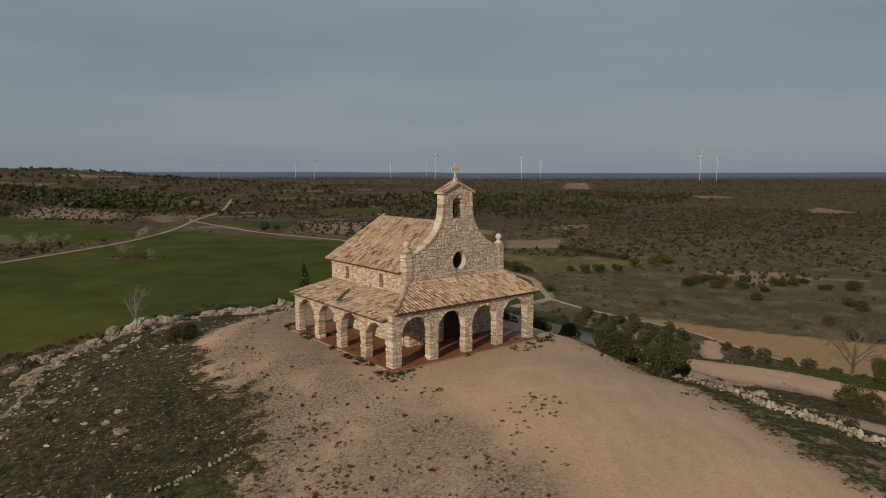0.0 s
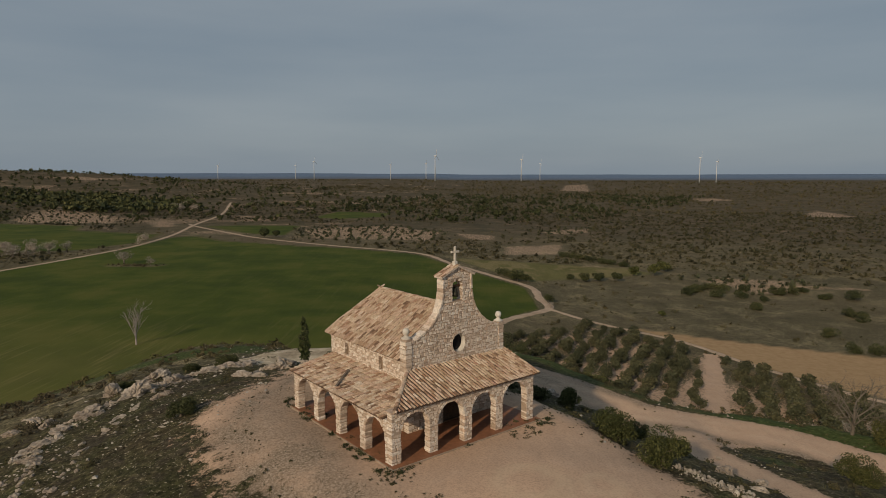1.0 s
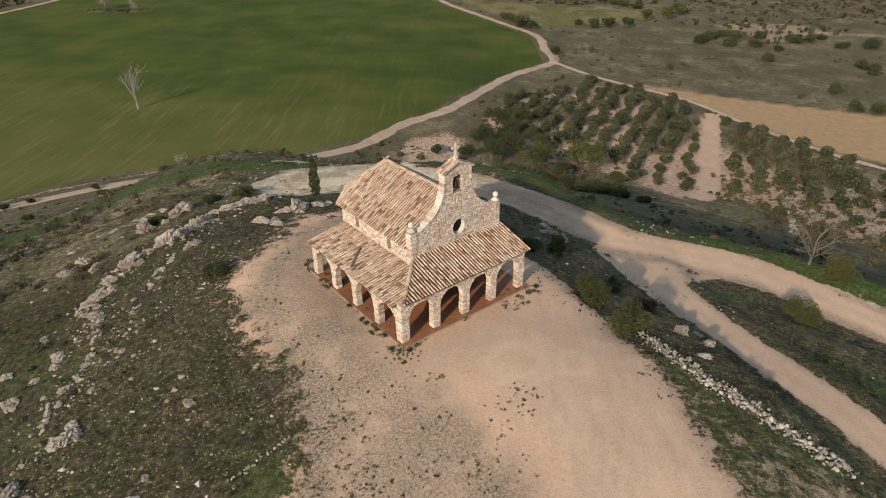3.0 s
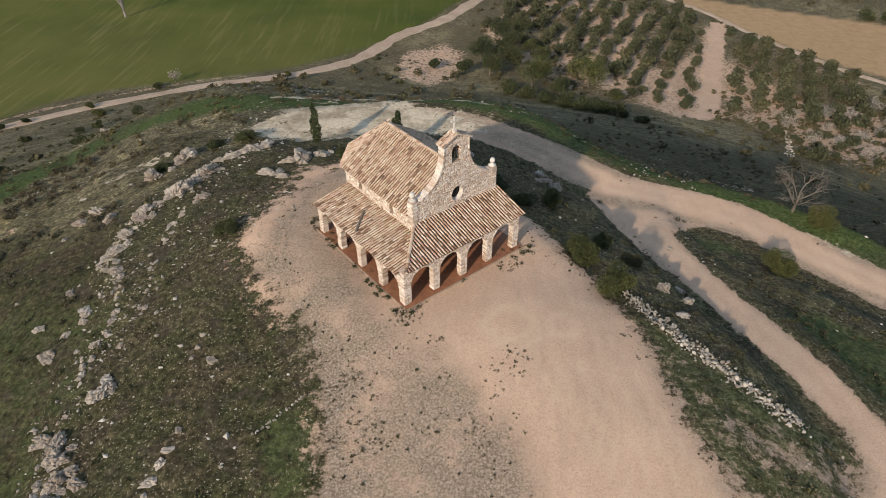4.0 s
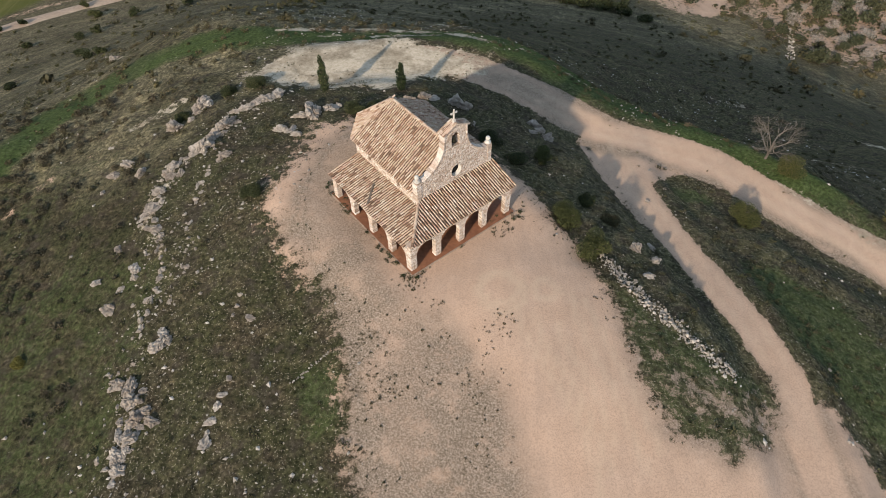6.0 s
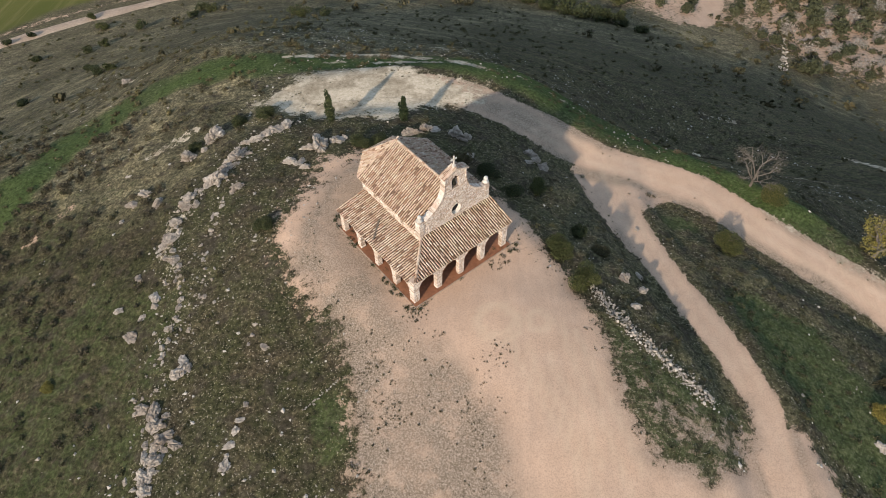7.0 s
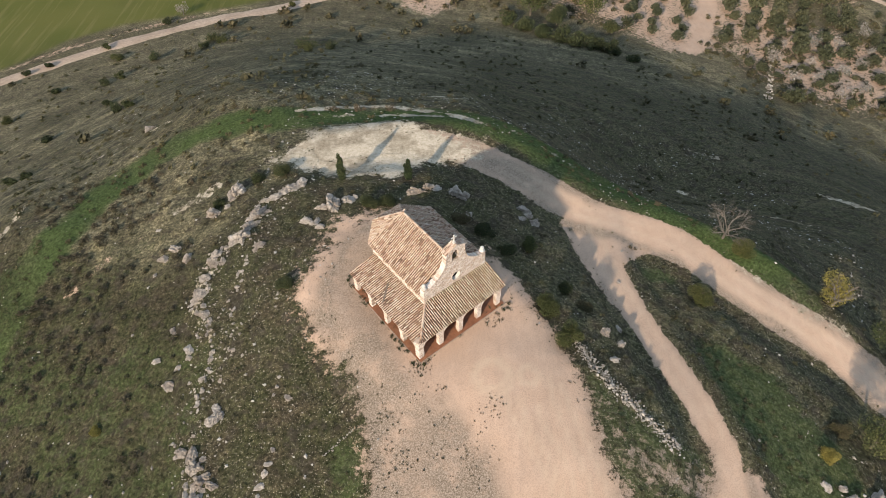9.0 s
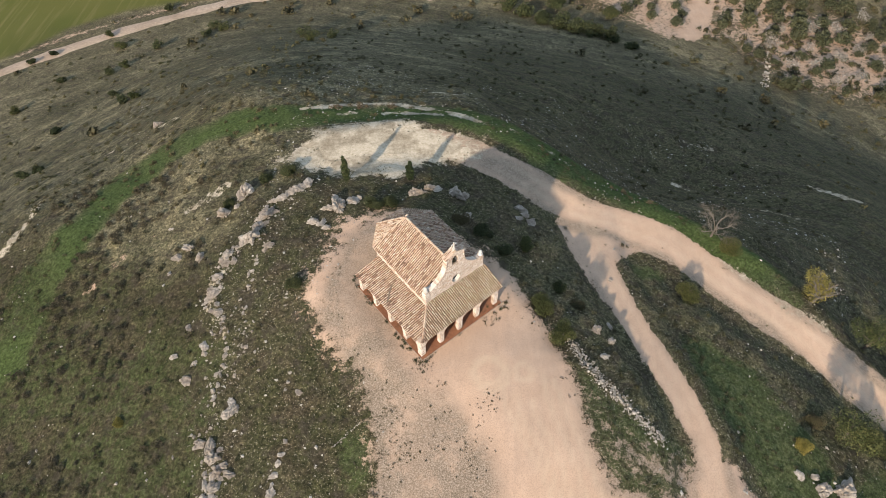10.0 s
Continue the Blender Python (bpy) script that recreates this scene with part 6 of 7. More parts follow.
for k, (x, y, w, h, mat, label) in enumerate(NEAR_BUSHES):
    b = make_tree("bush", label, "bush", 500 + k, h, 0.05 + 0.02 * w, lobes_round(11, w * 0.30, h * 0.14, h * 0.66, w * 0.23), int(2400 + 1300 * w), 0.055, mat, 4, 0.45)
    b.matrix_basis = at(x, y, k * 1.3)

SLOPE_BUSHES = [(-86.7, 145.0, 2.6), (-98.4, 137, 2.2), (-102.6, 134, 2.4), (-81.4, 138.5, 3.6), (-70.2, 135.9, 3.8), (-59.2, 146, 4.2), (-56.5, 144, 3.4), (-59.7, 141.0, 3.2), (-34.2, 136.0, 4.6), (-30.8, 130.2, 4.4), (-27, 133, 3.6), (-78.6, 124.4, 2.8), (-75.8, 126.8, 2.6),
                (-90.2, 123.3, 2.6), (-65.9, 104.3, 3.2), (-63.5, 105.0, 2.4), (-71.4, 110.2, 2.0), (-77.5, 96.4, 2.4), (-94.8, 110.4, 2.8), (-73.3, 77.7, 2.8), (-70.5, 78.8, 2.0), (-43, 168, 2.2), (-75, 158.5, 3.0)]
for k, (x, y, w) in enumerate(SLOPE_BUSHES):
    b = make_tree("bush", "dark evergreen bush on the rough hillside", "bush", 560 + k, w * 0.62, 0.06, lobes_round(8, w * 0.34, w * 0.14, w * 0.40, w * 0.22), 900, 0.13, LEAF_DARK if k % 3 else LEAF_BUSH, 4, 0.45)
    b.matrix_basis = at(x, y, k * 1.7)

twig_tree("bare_tree", "leafless pale-twigged tree beside the rim road", 21, 3.6, 0.95, 4, 0.085, 33.4, 51.2, 1.45)
twig_tree("bare_tree", "tall leafless tree standing in the green field", 22, 11.5, 0.38, 3, 0.22, -108.6, 220.6, 1.25, MAT_TWIG_PALE)
twig_tree("bare_tree", "leafless tree below the rim road", 23, 3.6, 0.8, 2, 0.12, 44.0, 42.4, 1.3)

PINES = [(44.8, 43.2, 5.2, 4.8, LEAF_YELLOW), (40.3, 25.0, 5.0, 4.6, LEAF_PINE), (49.6, 37.6, 6.0, 6.5, LEAF_PINE), (55, 35.5, 4.4, 5.0, LEAF_PINE), (50, 30.0, 3.0, 3.0, LEAF_DARK), (56, 29, 3.0, 3.2, LEAF_PINE), (24.4, 169.5, 10.0, 9.5, LEAF_PINE), (40.6, 172.0, 13.0, 9.5, LEAF_PINE), (18.7, 205, 8.5, 8.0, LEAF_DARK), (26.0, 212, 8.0, 7.0, LEAF_DARK),
         (31, 163, 6.0, 5.0, LEAF_DARK), (13, 177, 8.5, 8.0, LEAF_DARK), (20, 184, 9.0, 8.0, LEAF_DARK), (29, 187, 8.0, 7.5, LEAF_DARK), (11, 190, 8.5, 7.5, LEAF_DARK), (19, 196, 9.0, 8.0, LEAF_DARK), (6, 178, 5.0, 4.5, LEAF_DARK),
         (27, 197, 6.0, 5.5, LEAF_DARK), (-3, 181, 4.0, 3.0, LEAF_DARK), (46, 160, 5, 4, LEAF_DARK), (44, 388, 9, 7, LEAF_DARK), (50, 386, 7, 5, LEAF_DARK), (53, 326, 6, 4.5, LEAF_DARK), (86, 394, 8, 5.5, LEAF_DARK), (96, 398, 9, 5, LEAF_DARK), (107, 399, 8, 5.5, LEAF_DARK), (124, 422, 9, 7, LEAF_PINE), (138, 423, 9, 8, LEAF_PINE), (151, 440, 10, 8, LEAF_PINE), (104, 304, 4, 3.6, LEAF_PINE), (-170, 600, 11, 9, LEAF_DARK), (-160, 604, 9, 7, LEAF_DARK), (-392, 480, 16, 13, LEAF_DARK), (-405, 492, 14, 12, LEAF_DARK)]
for k, (x, y, w, h, mat) in enumerate(PINES):
    t = make_tree("pine" if mat is not LEAF_DARK else "holm_oak", "broad yellow-green pine with a rounded crown" if mat is not LEAF_DARK else "dark rounded holm oak on the valley side", "tree", 700 + k, h, 0.03 * h,
                  lobes_round(11, w * 0.32, h * 0.42, h * 0.78, w * 0.24), 3600 if y < 100 else 2600 if y < 300 else 700, 0.085 if y < 100 else 0.10 + 0.011 * w if y < 300 else 0.06 * w, mat, 6, 0.55)
    t.matrix_basis = at(x, y, k)

# olive grove -----------------------------------------------------------------
olives = []
for k in range(6):
    olives.append(make_tree("olive_tree", "grey-green olive tree in a planted row", "tree", 800 + k, 3.4, 0.16, lobes_round(6, 0.75, 1.25, 2.2, 1.35), 460, 0.26, LEAF_OLIVE, 4, 0.45, group="olive grove"))
gen = np.random.default_rng(17)
rows_dir, across = np.array([0.40, 0.917]), np.array([0.917, -0.40])
spots = []
for i in range(-14, 26):
    for j in range(-14, 30):
        p = np.array([62.0, 190.0]) + rows_dir * (i * 5.7) + across * (j * 6.6) + gen.normal(0, 0.85, 2)
        spots.append(p)
spots = np.array(spots)
inside = inside_dist(spots[:, 0], spots[:, 1], GROVE)
sand = inside_dist(spots[:, 0], spots[:, 1], GROVE_SAND)
lane_d = line_dist(spots[:, 0], spots[:, 1], [(100, 236), (80, 185), (71, 155)])[0]
pine_d = np.min([np.hypot(spots[:, 0] - q[0], spots[:, 1] - q[1]) - q[2] * 0.45 for q in PINES], axis=0)
used = 0
for p, d, s, l, w in zip(spots, inside, sand, lane_d, pine_d):
    if d < 2.0 or l < 4.5 or w < 1.5 or gen.uniform() < 0.06:
        continue
    size = gen.uniform(0.65, 1.0) if s > 0 else gen.uniform(1.0, 1.35)
    m = at(p[0], p[1], gen.uniform(0, 6), size)
    if used < 6:
        olives[used].matrix_basis = m
    elif used < 299:
        copy_thing(olives[used % 6], m)
    used += 1

# dense shrubs at the foot of the grove
for k, (x, y, w) in enumerate(((31.3, 153.5, 6.0), (35.4, 151.5, 6.5), (39.2, 149.5, 6.0), (43.5, 147, 5.0), (27, 156, 5.5), (22, 160, 6.0), (48, 143, 3.5), (17, 164, 5.0), (139, 362, 9), (153, 357, 10), (166, 357, 8), (190, 364, 9), (226, 350, 11), (160, 325, 6), (201, 306, 9), (168, 275, 8), (175, 347, 6), (93, 510, 8), (98, 503, 9), (104, 494, 9), (110, 485, 8), (116, 476, 9), (122, 469, 8), (129, 461, 8), (37, 411, 9), (44, 398, 10), (40, 405, 9), (79, 402, 6), (144, 371, 9), (150, 375, 9), (157, 378, 8), (164, 375, 9), (176, 375, 8), (193, 366, 8), (201, 368, 8), (209, 372, 7), (161, 329, 7), (201, 314, 9), (164, 252, 8), (172, 250, 8), (211, 353, 8))):
    b = make_tree("bush", "dark evergreen thicket at the edge of the fields", "bush", 640 + k, w * 0.55, 0.10, lobes_round(9, w * 0.36, w * 0.12, w * 0.36, w * 0.25), 1100, 0.15 + 0.016 * w, LEAF_DARK, 4, 0.45)
    b.matrix_basis = at(x, y, k * 1.1)

# a few more olives on the stony ground below the slope
for k in range(95):
    px, py = gen.uniform(80, 150), gen.uniform(128, 186)
    if inside_dist(np.array([px]), np.array([py]), GROVE)[0] < -1 and line_dist(np.array([px]), np.array([py]), TRACK_EAST)[0][0] > 5:
        copy_thing(olives[k % 6], at(px, py, gen.uniform(0, 6), gen.uniform(0.6, 1.1)))

# blossoming almonds and low trees at the foot of the slope
almond = [make_tree("almond_tree", "almond tree in pale pink blossom", "tree", 850 + k, 3.2, 0.12, lobes_round(9, 1.1, 1.2, 2.6, 0.8), 520, 0.11, LEAF_BLOSSOM, 6, 0.5, MAT_TWIG, "blossoming almonds") for k in range(3)]
SPOTS = [(99, 150), (106, 146), (113, 150), (94, 158), (103, 160), (111, 160), (119, 157), (88, 150), (122, 168), (97, 141), (108, 137), (118, 142), (52, 312), (-72, 163), (127, 150), (85, 163), (90, 140), (100, 133), (124, 135), (132, 160), (116, 130)]
FAR_ALMONDS = [(-327, 475, 3.0), (-318, 470, 2.6), (-310, 478, 3.2), (-302, 467, 2.4), (-296, 476, 3.0), (-289, 486, 2.6), (-334, 482, 3.0), (-345, 480, 3.2), (-356, 486, 2.8), (-322, 455, 2.4), (-307, 452, 2.6), (-298, 455, 2.2), (-340, 462, 2.8),
               (-258, 545, 2.8), (-262, 556, 2.2), (-256, 534, 1.8), (-214, 424, 3.0), (-194, 419, 1.8), (-430, 1010, 4), (-410, 990, 4), (-420, 1030, 4), (-395, 960, 3.5), (-385, 985, 3.5)]
for k, (x, y) in enumerate(SPOTS):
    m = at(x, y, k * 1.9, 0.95 + 0.35 * ((k * 37) % 10) / 10 + (0.9 if y > 400 else 0))
    if k < 3:
        almond[k].matrix_basis = m
    else:
        copy_thing(almond[k % 3], m)

for k, (x, y, size) in enumerate(FAR_ALMONDS):
    copy_thing(almond[k % 3], at(x, y, k * 1.3, size))

# scrub, heath and grass: too many to count -------------------------------------
SHRUB = [proto(60 + k, 46, 0.20, lobes_round(4, 0.42, 0.22, 0.5, 0.42)) for k in range(5)]
HEATH = [proto(70 + k, 84, 0.078, lobes_round(5, 0.34, 0.04, 0.18, 0.28)) for k in range(6)]
DOME = [proto(270 + k, 150, 0.062, lobes_round(6, 0.26, 0.05, 0.24, 0.27)) for k in range(6)]
FAR = [proto(80 + k, 13, 0.31, lobes_round(4, 0.58, 0.10, 0.42, 0.36)) for k in range(6)]
WOOD = [proto(280 + k, 26, 0.25, lobes_round(5, 0.34, 0.3, 0.95, 0.36)) for k in range(6)]
MIDDLE = [proto(180 + k, 15, 0.27, lobes_round(4, 0.55, 0.10, 0.42, 0.36)) for k in range(6)]
WEED = [proto(75 + k, 16, 0.26, lobes_round(3, 0.30, 0.1, 0.3, 0.35)) for k in range(5)]
CUSHION = [proto(170 + k, 26, 0.15, lobes_round(4, 0.36, 0.04, 0.16, 0.28)) for k in range(6)]
TUFT = [blades(90 + k, 8, 0.30, 0.14, 0.024) for k in range(5)]


def open_ground(x, y):
    """How far from bare ground and roads; negative on them."""
    d = -inside_dist(x, y, CLEARING)
    d = np.minimum(d, line_dist(x, y, LANE)[0] - 2.1)
    d = np.minimum(d, line_dist(x, y, RIM_ROAD)[0] - 3.1)
    d = np.minimum(d, -inside_dist(x, y, CHALK))
    c, s = math.cos(TURN), math.sin(TURN)
    u, v = (x + 2.47) * c + (y - 31.1) * s, -(x + 2.47) * s + (y - 31.1) * c
    return np.minimum(d, np.hypot(np.maximum(np.abs(u - 4.9) - 5.6, 0), np.maximum(np.abs(v - 6.5) - 7.3, 0)) - 0.3)


def sow(n, x0, x1, y0, y1, keep):
    x, y = nrng.uniform(x0, x1, n), nrng.uniform(y0, y1, n)
    k = nrng.uniform(0, 1, n) < keep(x, y)
    return x[k], y[k]


def western(x, y):
    """The dry ground outside the ledge, and the lower slopes."""
    ring = -inside_dist(x, y, CRAG + [(60, 14), (60, 62), (0, 75)])
    return np.maximum(smooth(0, 4, ring) * smooth(38, 48, y + 0.3 * x + 8), smooth(50, 80, np.hypot(x, y - 40)))


# heath cushions over the hilltop
x, y = sow(15000, -75, 62, 8, 112, lambda x, y: (open_ground(x, y) > 0.3) * smooth(0.36, 0.62, fbm(x, y, 9.0, 51)) * (0.14 + 0.2 * smooth(0, 14, x)) * (1 - 0.5 * western(x, y)))
scatter("heath", "low brown and grey-green heath cushions over the hill", "heath", x, y, nrng.uniform(0.35, 0.9, len(x)), LEAF_HEATH, HEATH)
x, y = sow(9000, -75, 62, 8, 112, lambda x, y: (open_ground(x, y) > 0.5) * smooth(0.5, 0.68, fbm(x, y, 12.0, 61)) * 0.18 * (1 - 0.5 * western(x, y)))
scatter("low_scrub", "dark green low scrub over the hill", "scrub", x, y, nrng.uniform(0.4, 1.0, len(x)), LEAF_THYME, HEATH)
x, y = sow(52000, -62, 56, 12, 90, lambda x, y: (open_ground(x, y) > -0.2) * smooth(0.3, 0.6, fbm(x, y, 6.0, 71)) * 0.8 * (1 - 0.75 * western(x, y)))
scatter("grass_tufts", "short green and straw-coloured grass tufts", "grass", x, y, nrng.uniform(0.4, 0.95, len(x)), LEAF_GRASS, TUFT)
x, y = sow(11000, -13, 16, 14, 46, lambda x, y: (open_ground(x, y) < 0) * smooth(-0.5, 0.6, inside_dist(x, y, CLEAR_WEEDS)) * smooth(0.40, 0.6, fbm(x, y, 2.5, 81)) * 0.34
           + 0.35 * (open_ground(x, y) > -1.4) * (open_ground(x, y) < 0.2))
scatter("weeds", "sparse dark weeds in the gravel of the clearing", "weeds", x, y, nrng.uniform(0.04, 0.09, len(x)) + 0.17 * nrng.uniform(0, 1, len(x)) ** 5, LEAF_HEATH, WEED, 0.01)
x, y = sow(9000, -26, 48, 30, 78, lambda x, y: np.maximum(smooth(1.6, 0.2, np.abs(line_dist(x, y, RIM_ROAD)[0] - 2.8)), np.maximum(smooth(2.4, 0.4, np.abs(inside_dist(x, y, CHALK))), smooth(0.8, 0.1, np.abs(line_dist(x, y, LANE)[0] - 1.9)))) * smooth(0.42, 0.62, fbm(x, y, 3.0, 87)) * 0.8)
scatter("weeds", "dark weeds and tufts along the track edges", "weeds", x, y, nrng.uniform(0.12, 0.34, len(x)), LEAF_THYME, HEATH, 0.01)
x, y = sow(2600, -62, 4, 36, 100, lambda x, y: western(x, y) * (open_ground(x, y) > 1.5) * 0.17)
scatter("heath_bushes", "dark rounded heath bushes on the dry slope", "heath", x, y, nrng.uniform(0.7, 1.5, len(x)), LEAF_HEATH, HEATH)
x, y = sow(3000, -12, 12, 6, 34, lambda x, y: smooth(-1.0, 1.0, inside_dist(x, y, CLEAR_WEEDS)) * (0.25 + 0.75 * smooth(0.40, 0.6, fbm(x, y, 1.8, 89))) * 0.8)
scatter("dry_grass", "thin dry grass and weeds in the gravel", "grass", x, y, nrng.uniform(0.25, 0.6, len(x)), LEAF_HEATH, TUFT, 0.0)
# rounded brown cushions in loose rows over the western pasture
x, y = np.meshgrid(np.arange(-58.0, -27.0, 1.75), np.arange(8.0, 64.0, 1.5))
x, y = x.ravel() + nrng.normal(0, 0.42, x.size) + 0.12 * (y.ravel() - 30), y.ravel() + nrng.normal(0, 0.5, x.size)
k = (nrng.uniform(0, 1, x.size) < 0.25 + 0.6 * smooth(-34, -42, x)) & (fbm(x, y, 9.0, 57) > 0.38) & (line_dist(x, y, CRAG)[0] > 1.5) & (x < -26) & (line_dist(x, y, VERGE)[0] > 2.5)
scatter("heath_cushions", "rounded brown heath cushions in loose rows", "heath", x[k], y[k], nrng.uniform(0.7, 1.75, int(k.sum())), LEAF_BROWN, DOME, 0.04)
# dark rounded bushes along the pale terrace edge
x, y = np.array([-16.2, -13.0, -8.1, -17.2, -12.2, 24.0, 22.6, 27.0]), np.array([76.4, 76.9, 77.1, 76.0, 77.0, 60.0, 60.6, 57.6])
scatter("terrace_bushes", "brown rounded bushes on the terrace edge", "bushes", x, y, np.array([1.9, 1.9, 1.8, 1.0, 1.1, 1.4, 0.9, 1.3]), LEAF_BROWN, DOME, 0.04)
# coarser growth down the slopes to the valley floor
x, y = sow(9000, -150, 140, 58, 190, lambda x, y: (np.hypot(x, y - 40) > 40) * (inside_dist(x, y, FIELD) < -4) * (inside_dist(x, y, GROVE) < 0) * (open_ground(x, y) > 1.0) * (line_dist(x, y, TRACK_FIELD)[0] > 3.0)
           * (0.25 + 0.75 * smooth(0.38, 0.6, fbm(x, y, 16.0, 53))) * 0.36)
scatter("slope_heath", "grey-brown heath over the steep slopes", "heath", x, y, nrng.uniform(0.5, 1.6, len(x)), LEAF_THYME, CUSHION)
# thicker clumps of weeds here and there in the clearing
clumps = np.array([(-2.5, 29.8, 0.5, 70), (-4.1, 22.3, 0.9, 90), (3.4, 25.4, 0.7, 34), (2.5, 22.5, 0.9, 34), (1.8, 20.5, 0.9, 34), (4.0, 34.7, 0.4, 30), (5.0, 35.1, 0.3, 20), (-0.7, 27.8, 0.3, 14), (-5.8, 25.5, 0.6, 40), (4.3, 26.6, 0.5, 24)])
x, y = np.repeat(clumps[:, 0], clumps[:, 3].astype(int)), np.repeat(clumps[:, 1], clumps[:, 3].astype(int))
wide = np.repeat(clumps[:, 2], clumps[:, 3].astype(int))
x, y = x + nrng.normal(0, 1, len(x)) * wide, y + nrng.normal(0, 1, len(x)) * wide
scatter("weeds", "dark green weeds in clumps on the gravel", "weeds", x, y, nrng.uniform(0.07, 0.28, len(x)), LEAF_THYME, HEATH, 0.02)
# weeds at the foot of the porch
x, y = sow(3200, -12, 12, 26, 46, lambda x, y: (np.abs(open_ground(x, y) + 0.0) < 50) * (line_dist(x, y, [(-9.5, 40.0), (-2.9, 30.6), (5.6, 36.9)])[0] < 0.75) * smooth(0.45, 0.6, fbm(x, y, 2.0, 83)))
scatter("weeds", "low green weeds at the foot of the porch", "weeds", x, y, nrng.uniform(0.25, 0.6, len(x)), LEAF_DARK, HEATH, 0.03)
# bushes on the slopes and round the valley
x, y = sow(2600, -150, 150, 70, 260, lambda x, y: (np.hypot(x, y - 40) > 44) * (inside_dist(x, y, FIELD) < -5) * (inside_dist(x, y, PLOUGH) < -2) * (line_dist(x, y, TRACK_FIELD)[0] > 3.5) * (line_dist(x, y, TRACK_EAST)[0] > 3.5)
           * (inside_dist(x, y, GROVE) < -1) * (0.035 + 0.9 * smooth(0.55, 0.7, fbm(x, y, 26.0, 91)) * smooth(100, 150, np.hypot(x, y - 40))))
scatter("slope_bushes", "scattered dark bushes on the lower slopes", "bushes", x, y, nrng.uniform(0.9, 2.6, len(x)), LEAF_SCRUB, SHRUB)
x, y = sow(4200, 0, 155, 125, 290, lambda x, y: np.maximum(smooth(-3, 2, inside_dist(x, y, GROVE)) * (inside_dist(x, y, GROVE_SAND) < 0) * (0.16 + 0.5 * smooth(60, 25, x)), smooth(36, 20, np.hypot((x - 110) / 1.3, y - 152)) * 0.9))
scatter("grove_undergrowth", "grey scrubby undergrowth in the olive grove", "scrub", x, y, nrng.uniform(0.5, 1.6, len(x)), LEAF_HEATH, SHRUB)
# far scrub and woodland, growing coarser with distance
def wood_share(x, y):
    clear = np.maximum.reduce([inside_dist(x, y, p) for p in (FIELD, FIELD_WEST, FIELD_NORTH, FIELD_FAR, PLOUGH, KHAKI, GROVE)] + [inside_dist(x, y, p) for p in PATCHES])
    road = np.minimum.reduce([line_dist(x, y, p)[0] for p in (TRACK_FIELD, TRACK_EAST, TRACK_WEST)])
    east = smooth(0.40, 0.62, fbm(x, y, 150.0, 101) + 0.40 * smooth(400, 520, y + 0.15 * x) * smooth(40, 160, x))
    clear = np.maximum(clear, 8 - np.minimum.reduce([line_dist(x, y, p)[0] for p in PALE_LINES]))
    return (clear < -4) * (road > 6) * (0.12 + 0.88 * east)


for lo, hi, n, size in ((230, 620, 9000, (0.7, 2.2)), (430, 1250, 20000, (1.4, 3.9)), (1150, 2300, 12000, (2.6, 6.0)), (2200, 3700, 5000, (4.5, 9.0))):
    a = nrng.uniform(radians(48), radians(132), n)
    r = np.sqrt(nrng.uniform(lo * lo, hi * hi, n))
    x, y = r * np.cos(a), r * np.sin(a)
    k = nrng.uniform(0, 1, n) < wood_share(x, y)
    x, y = x[k], y[k]
    pale = vnoise(x, y, 240.0, 131) + nrng.normal(0, 0.16, len(x)) > 0.66
    scatter("distant_scrub", "dark evergreen scrub and woodland over the plain", "scrub", x[~pale], y[~pale], size[0] * 0.6 + (size[1] * 1.25 - size[0] * 0.6) * nrng.uniform(0, 1, int((~pale).sum())) ** 2.2, LEAF_SCRUB, MIDDLE if hi < 700 else FAR, 0.3)
    scatter("distant_heath", "grey-brown scrub over the plain", "scrub", x[pale], y[pale], (size[0] * 0.6 + (size[1] - size[0] * 0.6) * nrng.uniform(0, 1, int(pale.sum())) ** 2.2) * 0.8, LEAF_HEATH, MIDDLE if hi < 700 else FAR, 0.3)
x, y = nrng.uniform(-1150, -370, 4500), nrng.uniform(880, 1600, 4500)
k = (inside_dist(x, y, WOOD_WEST) > 0) & (nrng.uniform(0, 1, 4500) < 0.25 + 0.75 * smooth(0.38, 0.55, fbm(x, y, 90.0, 141)))
scatter("west_wood", "dark pine wood on the western hillside", "woodland", x[k], y[k], nrng.uniform(7.0, 12.5, int(k.sum())), LEAF_DARK, WOOD, 0.3)
for poly, n, share in ((WOOD_MID, 5200, 0.62), (WOOD_HILL, 6000, 0.34)):
    q = np.array(poly)
    x, y = nrng.uniform(q[:, 0].min(), q[:, 0].max(), n), nrng.uniform(q[:, 1].min(), q[:, 1].max(), n)
    taken = np.maximum.reduce([inside_dist(x, y, p) for p in PATCHES + [FIELD_FAR, FIELD_WEST, FIELD_NORTH]] + [8 - line_dist(x, y, TRACK_WEST)[0]] + [10 - line_dist(x, y, p)[0] for p in PALE_LINES])
    k = (inside_dist(x, y, poly) + 60 * (fbm(x, y, 120.0, 151) - 0.5) > 0) & (taken < -3) & (nrng.uniform(0, 1, n) < share * (0.2 + 0.8 * smooth(0.42, 0.56, fbm(x, y, 70.0, 157))))
    scatter("far_wood", "dark pines and holm oaks in loose woods over the plain", "woodland", x[k], y[k], 2.5 + 6.5 * nrng.uniform(0, 1, int(k.sum())) ** 1.3, LEAF_DARK, WOOD, 0.3)
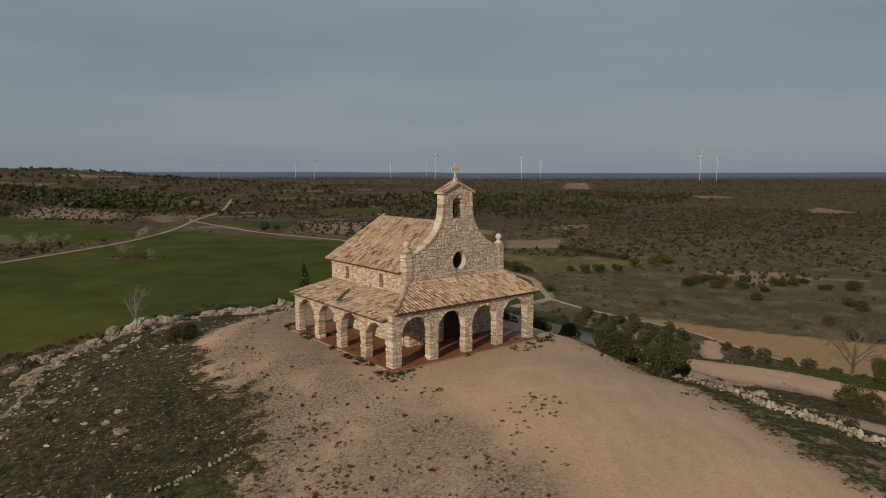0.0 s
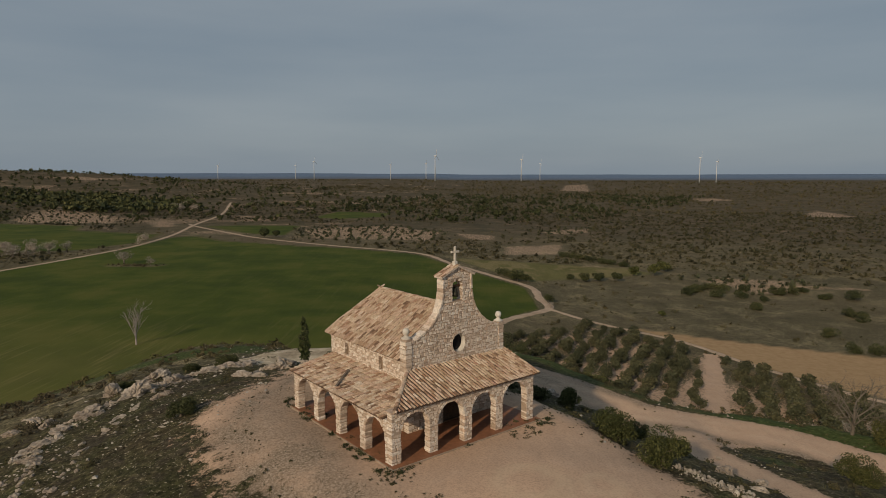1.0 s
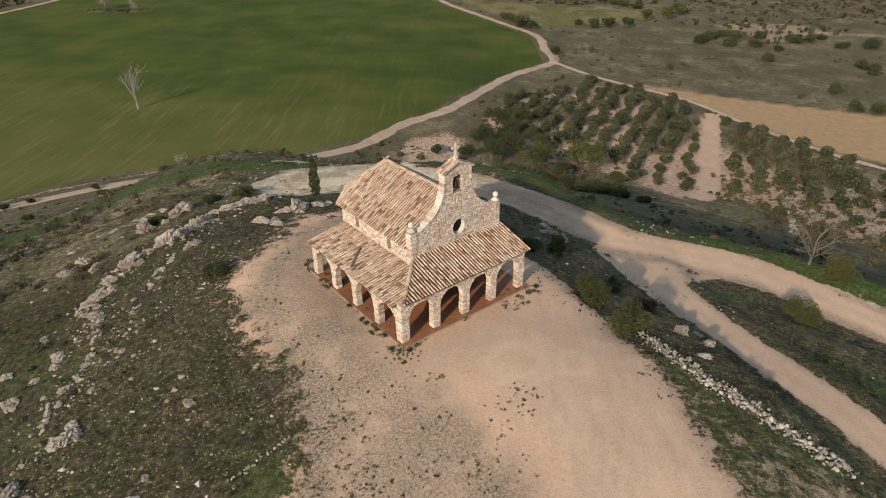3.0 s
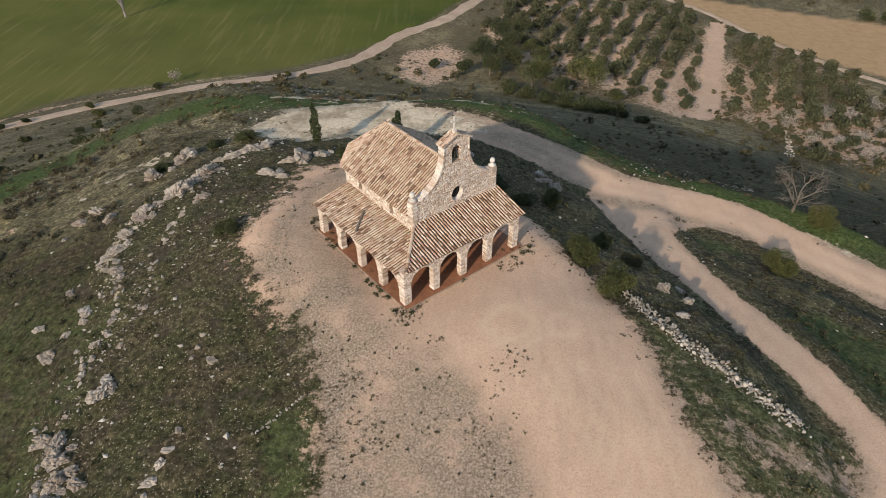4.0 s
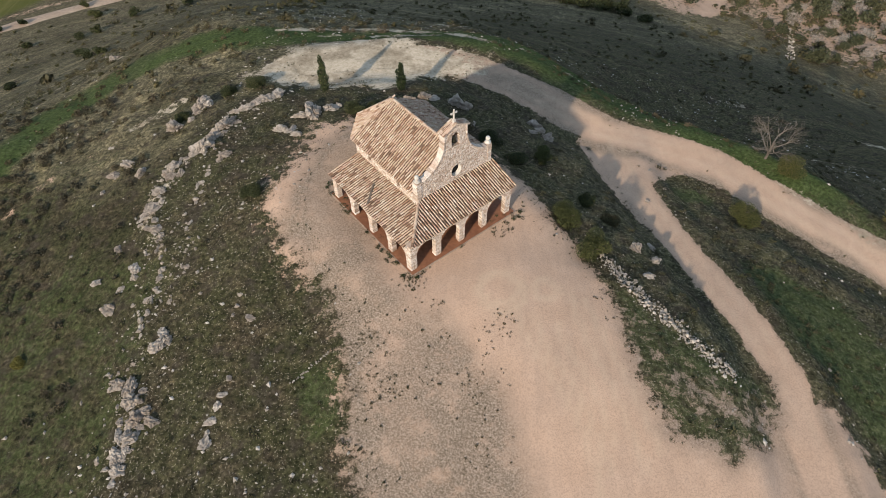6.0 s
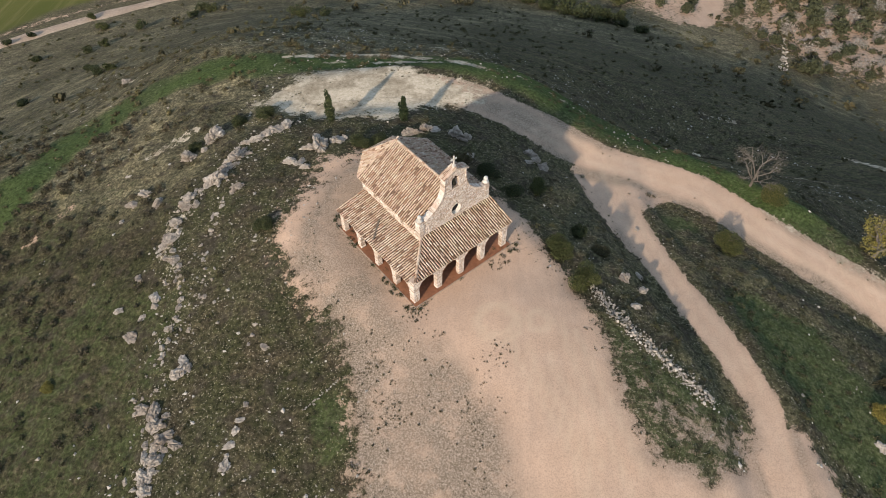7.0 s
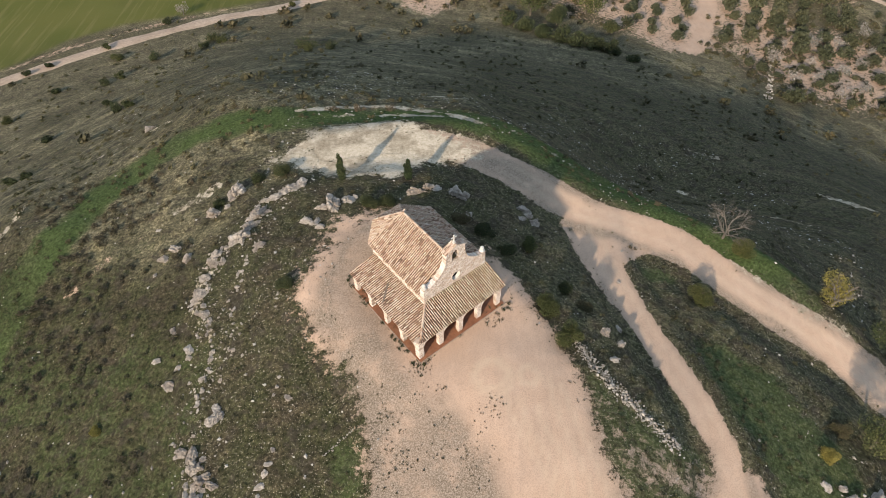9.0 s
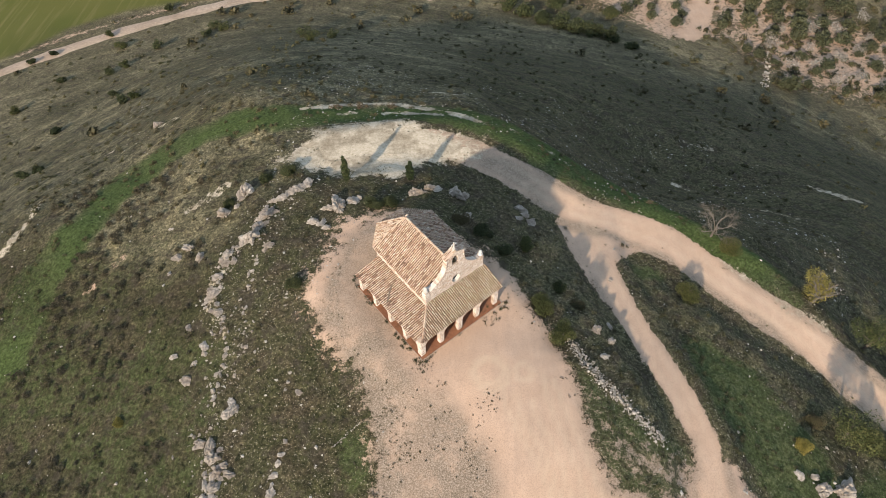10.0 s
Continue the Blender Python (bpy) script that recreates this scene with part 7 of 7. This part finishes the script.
# rows of orchard trees on the far bare plots
ox, oy = [], []
for p, row in ((PATCHES[0], 10), (PATCHES[1], 10), (PATCHES[3], 8.5), (PATCHES[8], 15)):
    q = np.array(p)
    gx, gy = np.meshgrid(np.arange(q[:, 0].min() - 15, q[:, 0].max() + 15, row), np.arange(q[:, 1].min() - 10, q[:, 1].max() + 15, row))
    gx, gy = gx.ravel() + nrng.normal(0, 2.4, gx.size), gy.ravel() + nrng.normal(0, 2.8, gx.size)
    k = (inside_dist(gx, gy, p) > -8) & (nrng.uniform(0, 1, gx.size) < 0.85)
    ox.append(gx[k]), oy.append(gy[k])
x, y = np.concatenate(ox), np.concatenate(oy)
scatter("far_orchards", "rows of small olive trees on far bare plots", "orchard", x, y, nrng.uniform(2.4, 4.4, len(x)), LEAF_OLIVE, FAR, 0.2)

# brown undergrowth below the almonds beside the far road, and round the islet of rough ground in the field
x, y = np.concatenate([nrng.uniform(-345, -276, 160), ISLE[0] + nrng.normal(0, 8, 40)]), np.concatenate([nrng.uniform(425, 470, 160), ISLE[1] + nrng.normal(0, 2.4, 40)])
scatter("field_scrub", "brown scrub on rough ground between the fields", "scrub", x, y, nrng.uniform(1.0, 2.4, len(x)), LEAF_HEATH, FAR, 0.2)

# loose stones over the hill
x, y = sow(17000, -62, 58, 12, 100, lambda x, y: (open_ground(x, y) > -0.5) * (0.05 + 0.3 * smooth(-25, -22, x) * smooth(-4, -8, x) + smooth(0.5, 0.66, fbm(x, y, 7.0, 111)) * (0.25 + 0.75 * smooth(-29, -24, x))) * 0.6 * (1 - 0.75 * smooth(-1, 1, inside_dist(x, y, WEDGE))))
line = np.array(crag_line)
k = nrng.integers(0, len(line), 350)
x, y = np.concatenate([x, line[k, 0] + nrng.normal(0, 1.5, 350)]), np.concatenate([y, line[k, 1] + nrng.normal(0, 1.5, 350)])
line = np.array(spline(RUBBLE, 0.1))
k = nrng.integers(0, len(line), 700)
x, y = np.concatenate([x, line[k, 0] + nrng.normal(0.1, 0.36, 700)]), np.concatenate([y, line[k, 1] + nrng.normal(0.05, 0.36, 700)])
octa = np.array([(1, 0, 0), (0, 1, 0), (-1, 0, 0), (0, -1, 0), (0, 0, 0.8), (0, 0, -0.5)], float)
of = np.array([(0, 1, 4), (1, 2, 4), (2, 3, 4), (3, 0, 4), (1, 0, 5), (2, 1, 5), (3, 2, 5), (0, 3, 5)])
n = len(x)
size = 0.035 + 0.16 * nrng.uniform(0, 1, n) ** 5 + 0.05 * nrng.uniform(0, 1, n)
size[-700:] = 0.035 + 0.08 * nrng.uniform(0, 1, 700) ** 2
v = octa[None] * size[:, None, None] * nrng.uniform(0.6, 1.3, (n, 6, 1)) * np.array([1.2, 0.9, 0.8])
a = nrng.uniform(0, 6.28, n)
c, s = np.cos(a)[:, None], np.sin(a)[:, None]
v = np.stack([v[:, :, 0] * c - v[:, :, 1] * s, v[:, :, 0] * s + v[:, :, 1] * c, v[:, :, 2]], -1)
v += np.stack([x, y, height(x, y) + 0.02], -1)[:, None]
f = (of[None] + 6 * np.arange(n)[:, None, None]).reshape(-1, 3)
tagged(new("loose_stones", raw_mesh("loose_stones", v.reshape(-1, 3), f, MAT_PEBBLE)), "loose pale limestone fragments scattered over the hill", "stones", kind="stuff")

# ---- wind turbines on the skyline ----
# bearing as sideways share of the distance, distance, tower height, rotor angle
MILLS = [(-0.640, 3300, 62, 10), (-0.580, 3500, 38, 35), (-0.528, 3500, 36, 70), (-0.502, 3400, 48, 20), (-0.352, 3300, 74, 50), (-0.232, 3700, 80, 15), (-0.203, 3400, 96, 5), (-0.085, 3500, 82, 40),
         (-0.030, 3700, 92, 75), (-0.016, 3300, 124, 2), (0.117, 3400, 112, 12), (0.146, 3500, 92, 3), (0.392, 3200, 118, 8), (0.418, 3200, 100, 55)]
for k, (b, dist, tall, angle) in enumerate(MILLS):
    x, y = b * dist, dist
    mill = thing("wind_turbine", "white three-bladed wind turbine on the far plain", "wind turbine", Matrix.Translation((x, y, ground_z(x, y))) @ Matrix.Rotation(radians(68 + 7 * (k % 3)), 4, "Z"), "wind turbines")
    w = tall / 100
    bm = bmesh.new()
    lathe(bm, [(2.3 * w, -2.0), (1.8 * w, tall * 0.5), (1.3 * w, tall)], 10)
    part("tower", bm, MAT_METAL, mill, flat=False)
    bm = bmesh.new()
    box(bm, -2.0 * w, 2.0 * w, -5 * w, 6 * w, tall, tall + 4 * w, 0.6 * w)
    part("nacelle", bm, MAT_METAL, mill)
    for j in range(3):
        a = radians(angle + 120 * j)
        d, n = Vector((math.sin(a), 0, math.cos(a))), Vector((math.cos(a), 0, -math.sin(a)))
        hub = Vector((0, -6 * w, tall + 2 * w))
        bm = bmesh.new()
        L = tall * 0.27
        prism(bm, [(0, -0.7 * w), (L * 0.2, -1.2 * w), (L, -0.25 * w), (L, 0.25 * w), (L * 0.2, 0.7 * w), (0, 0.7 * w)], -0.4 * w, 0.4 * w, lambda s, t, q: tuple(hub + d * s + n * t + Vector((0, q, 0))))
        part("blade", bm, MAT_METAL, mill)
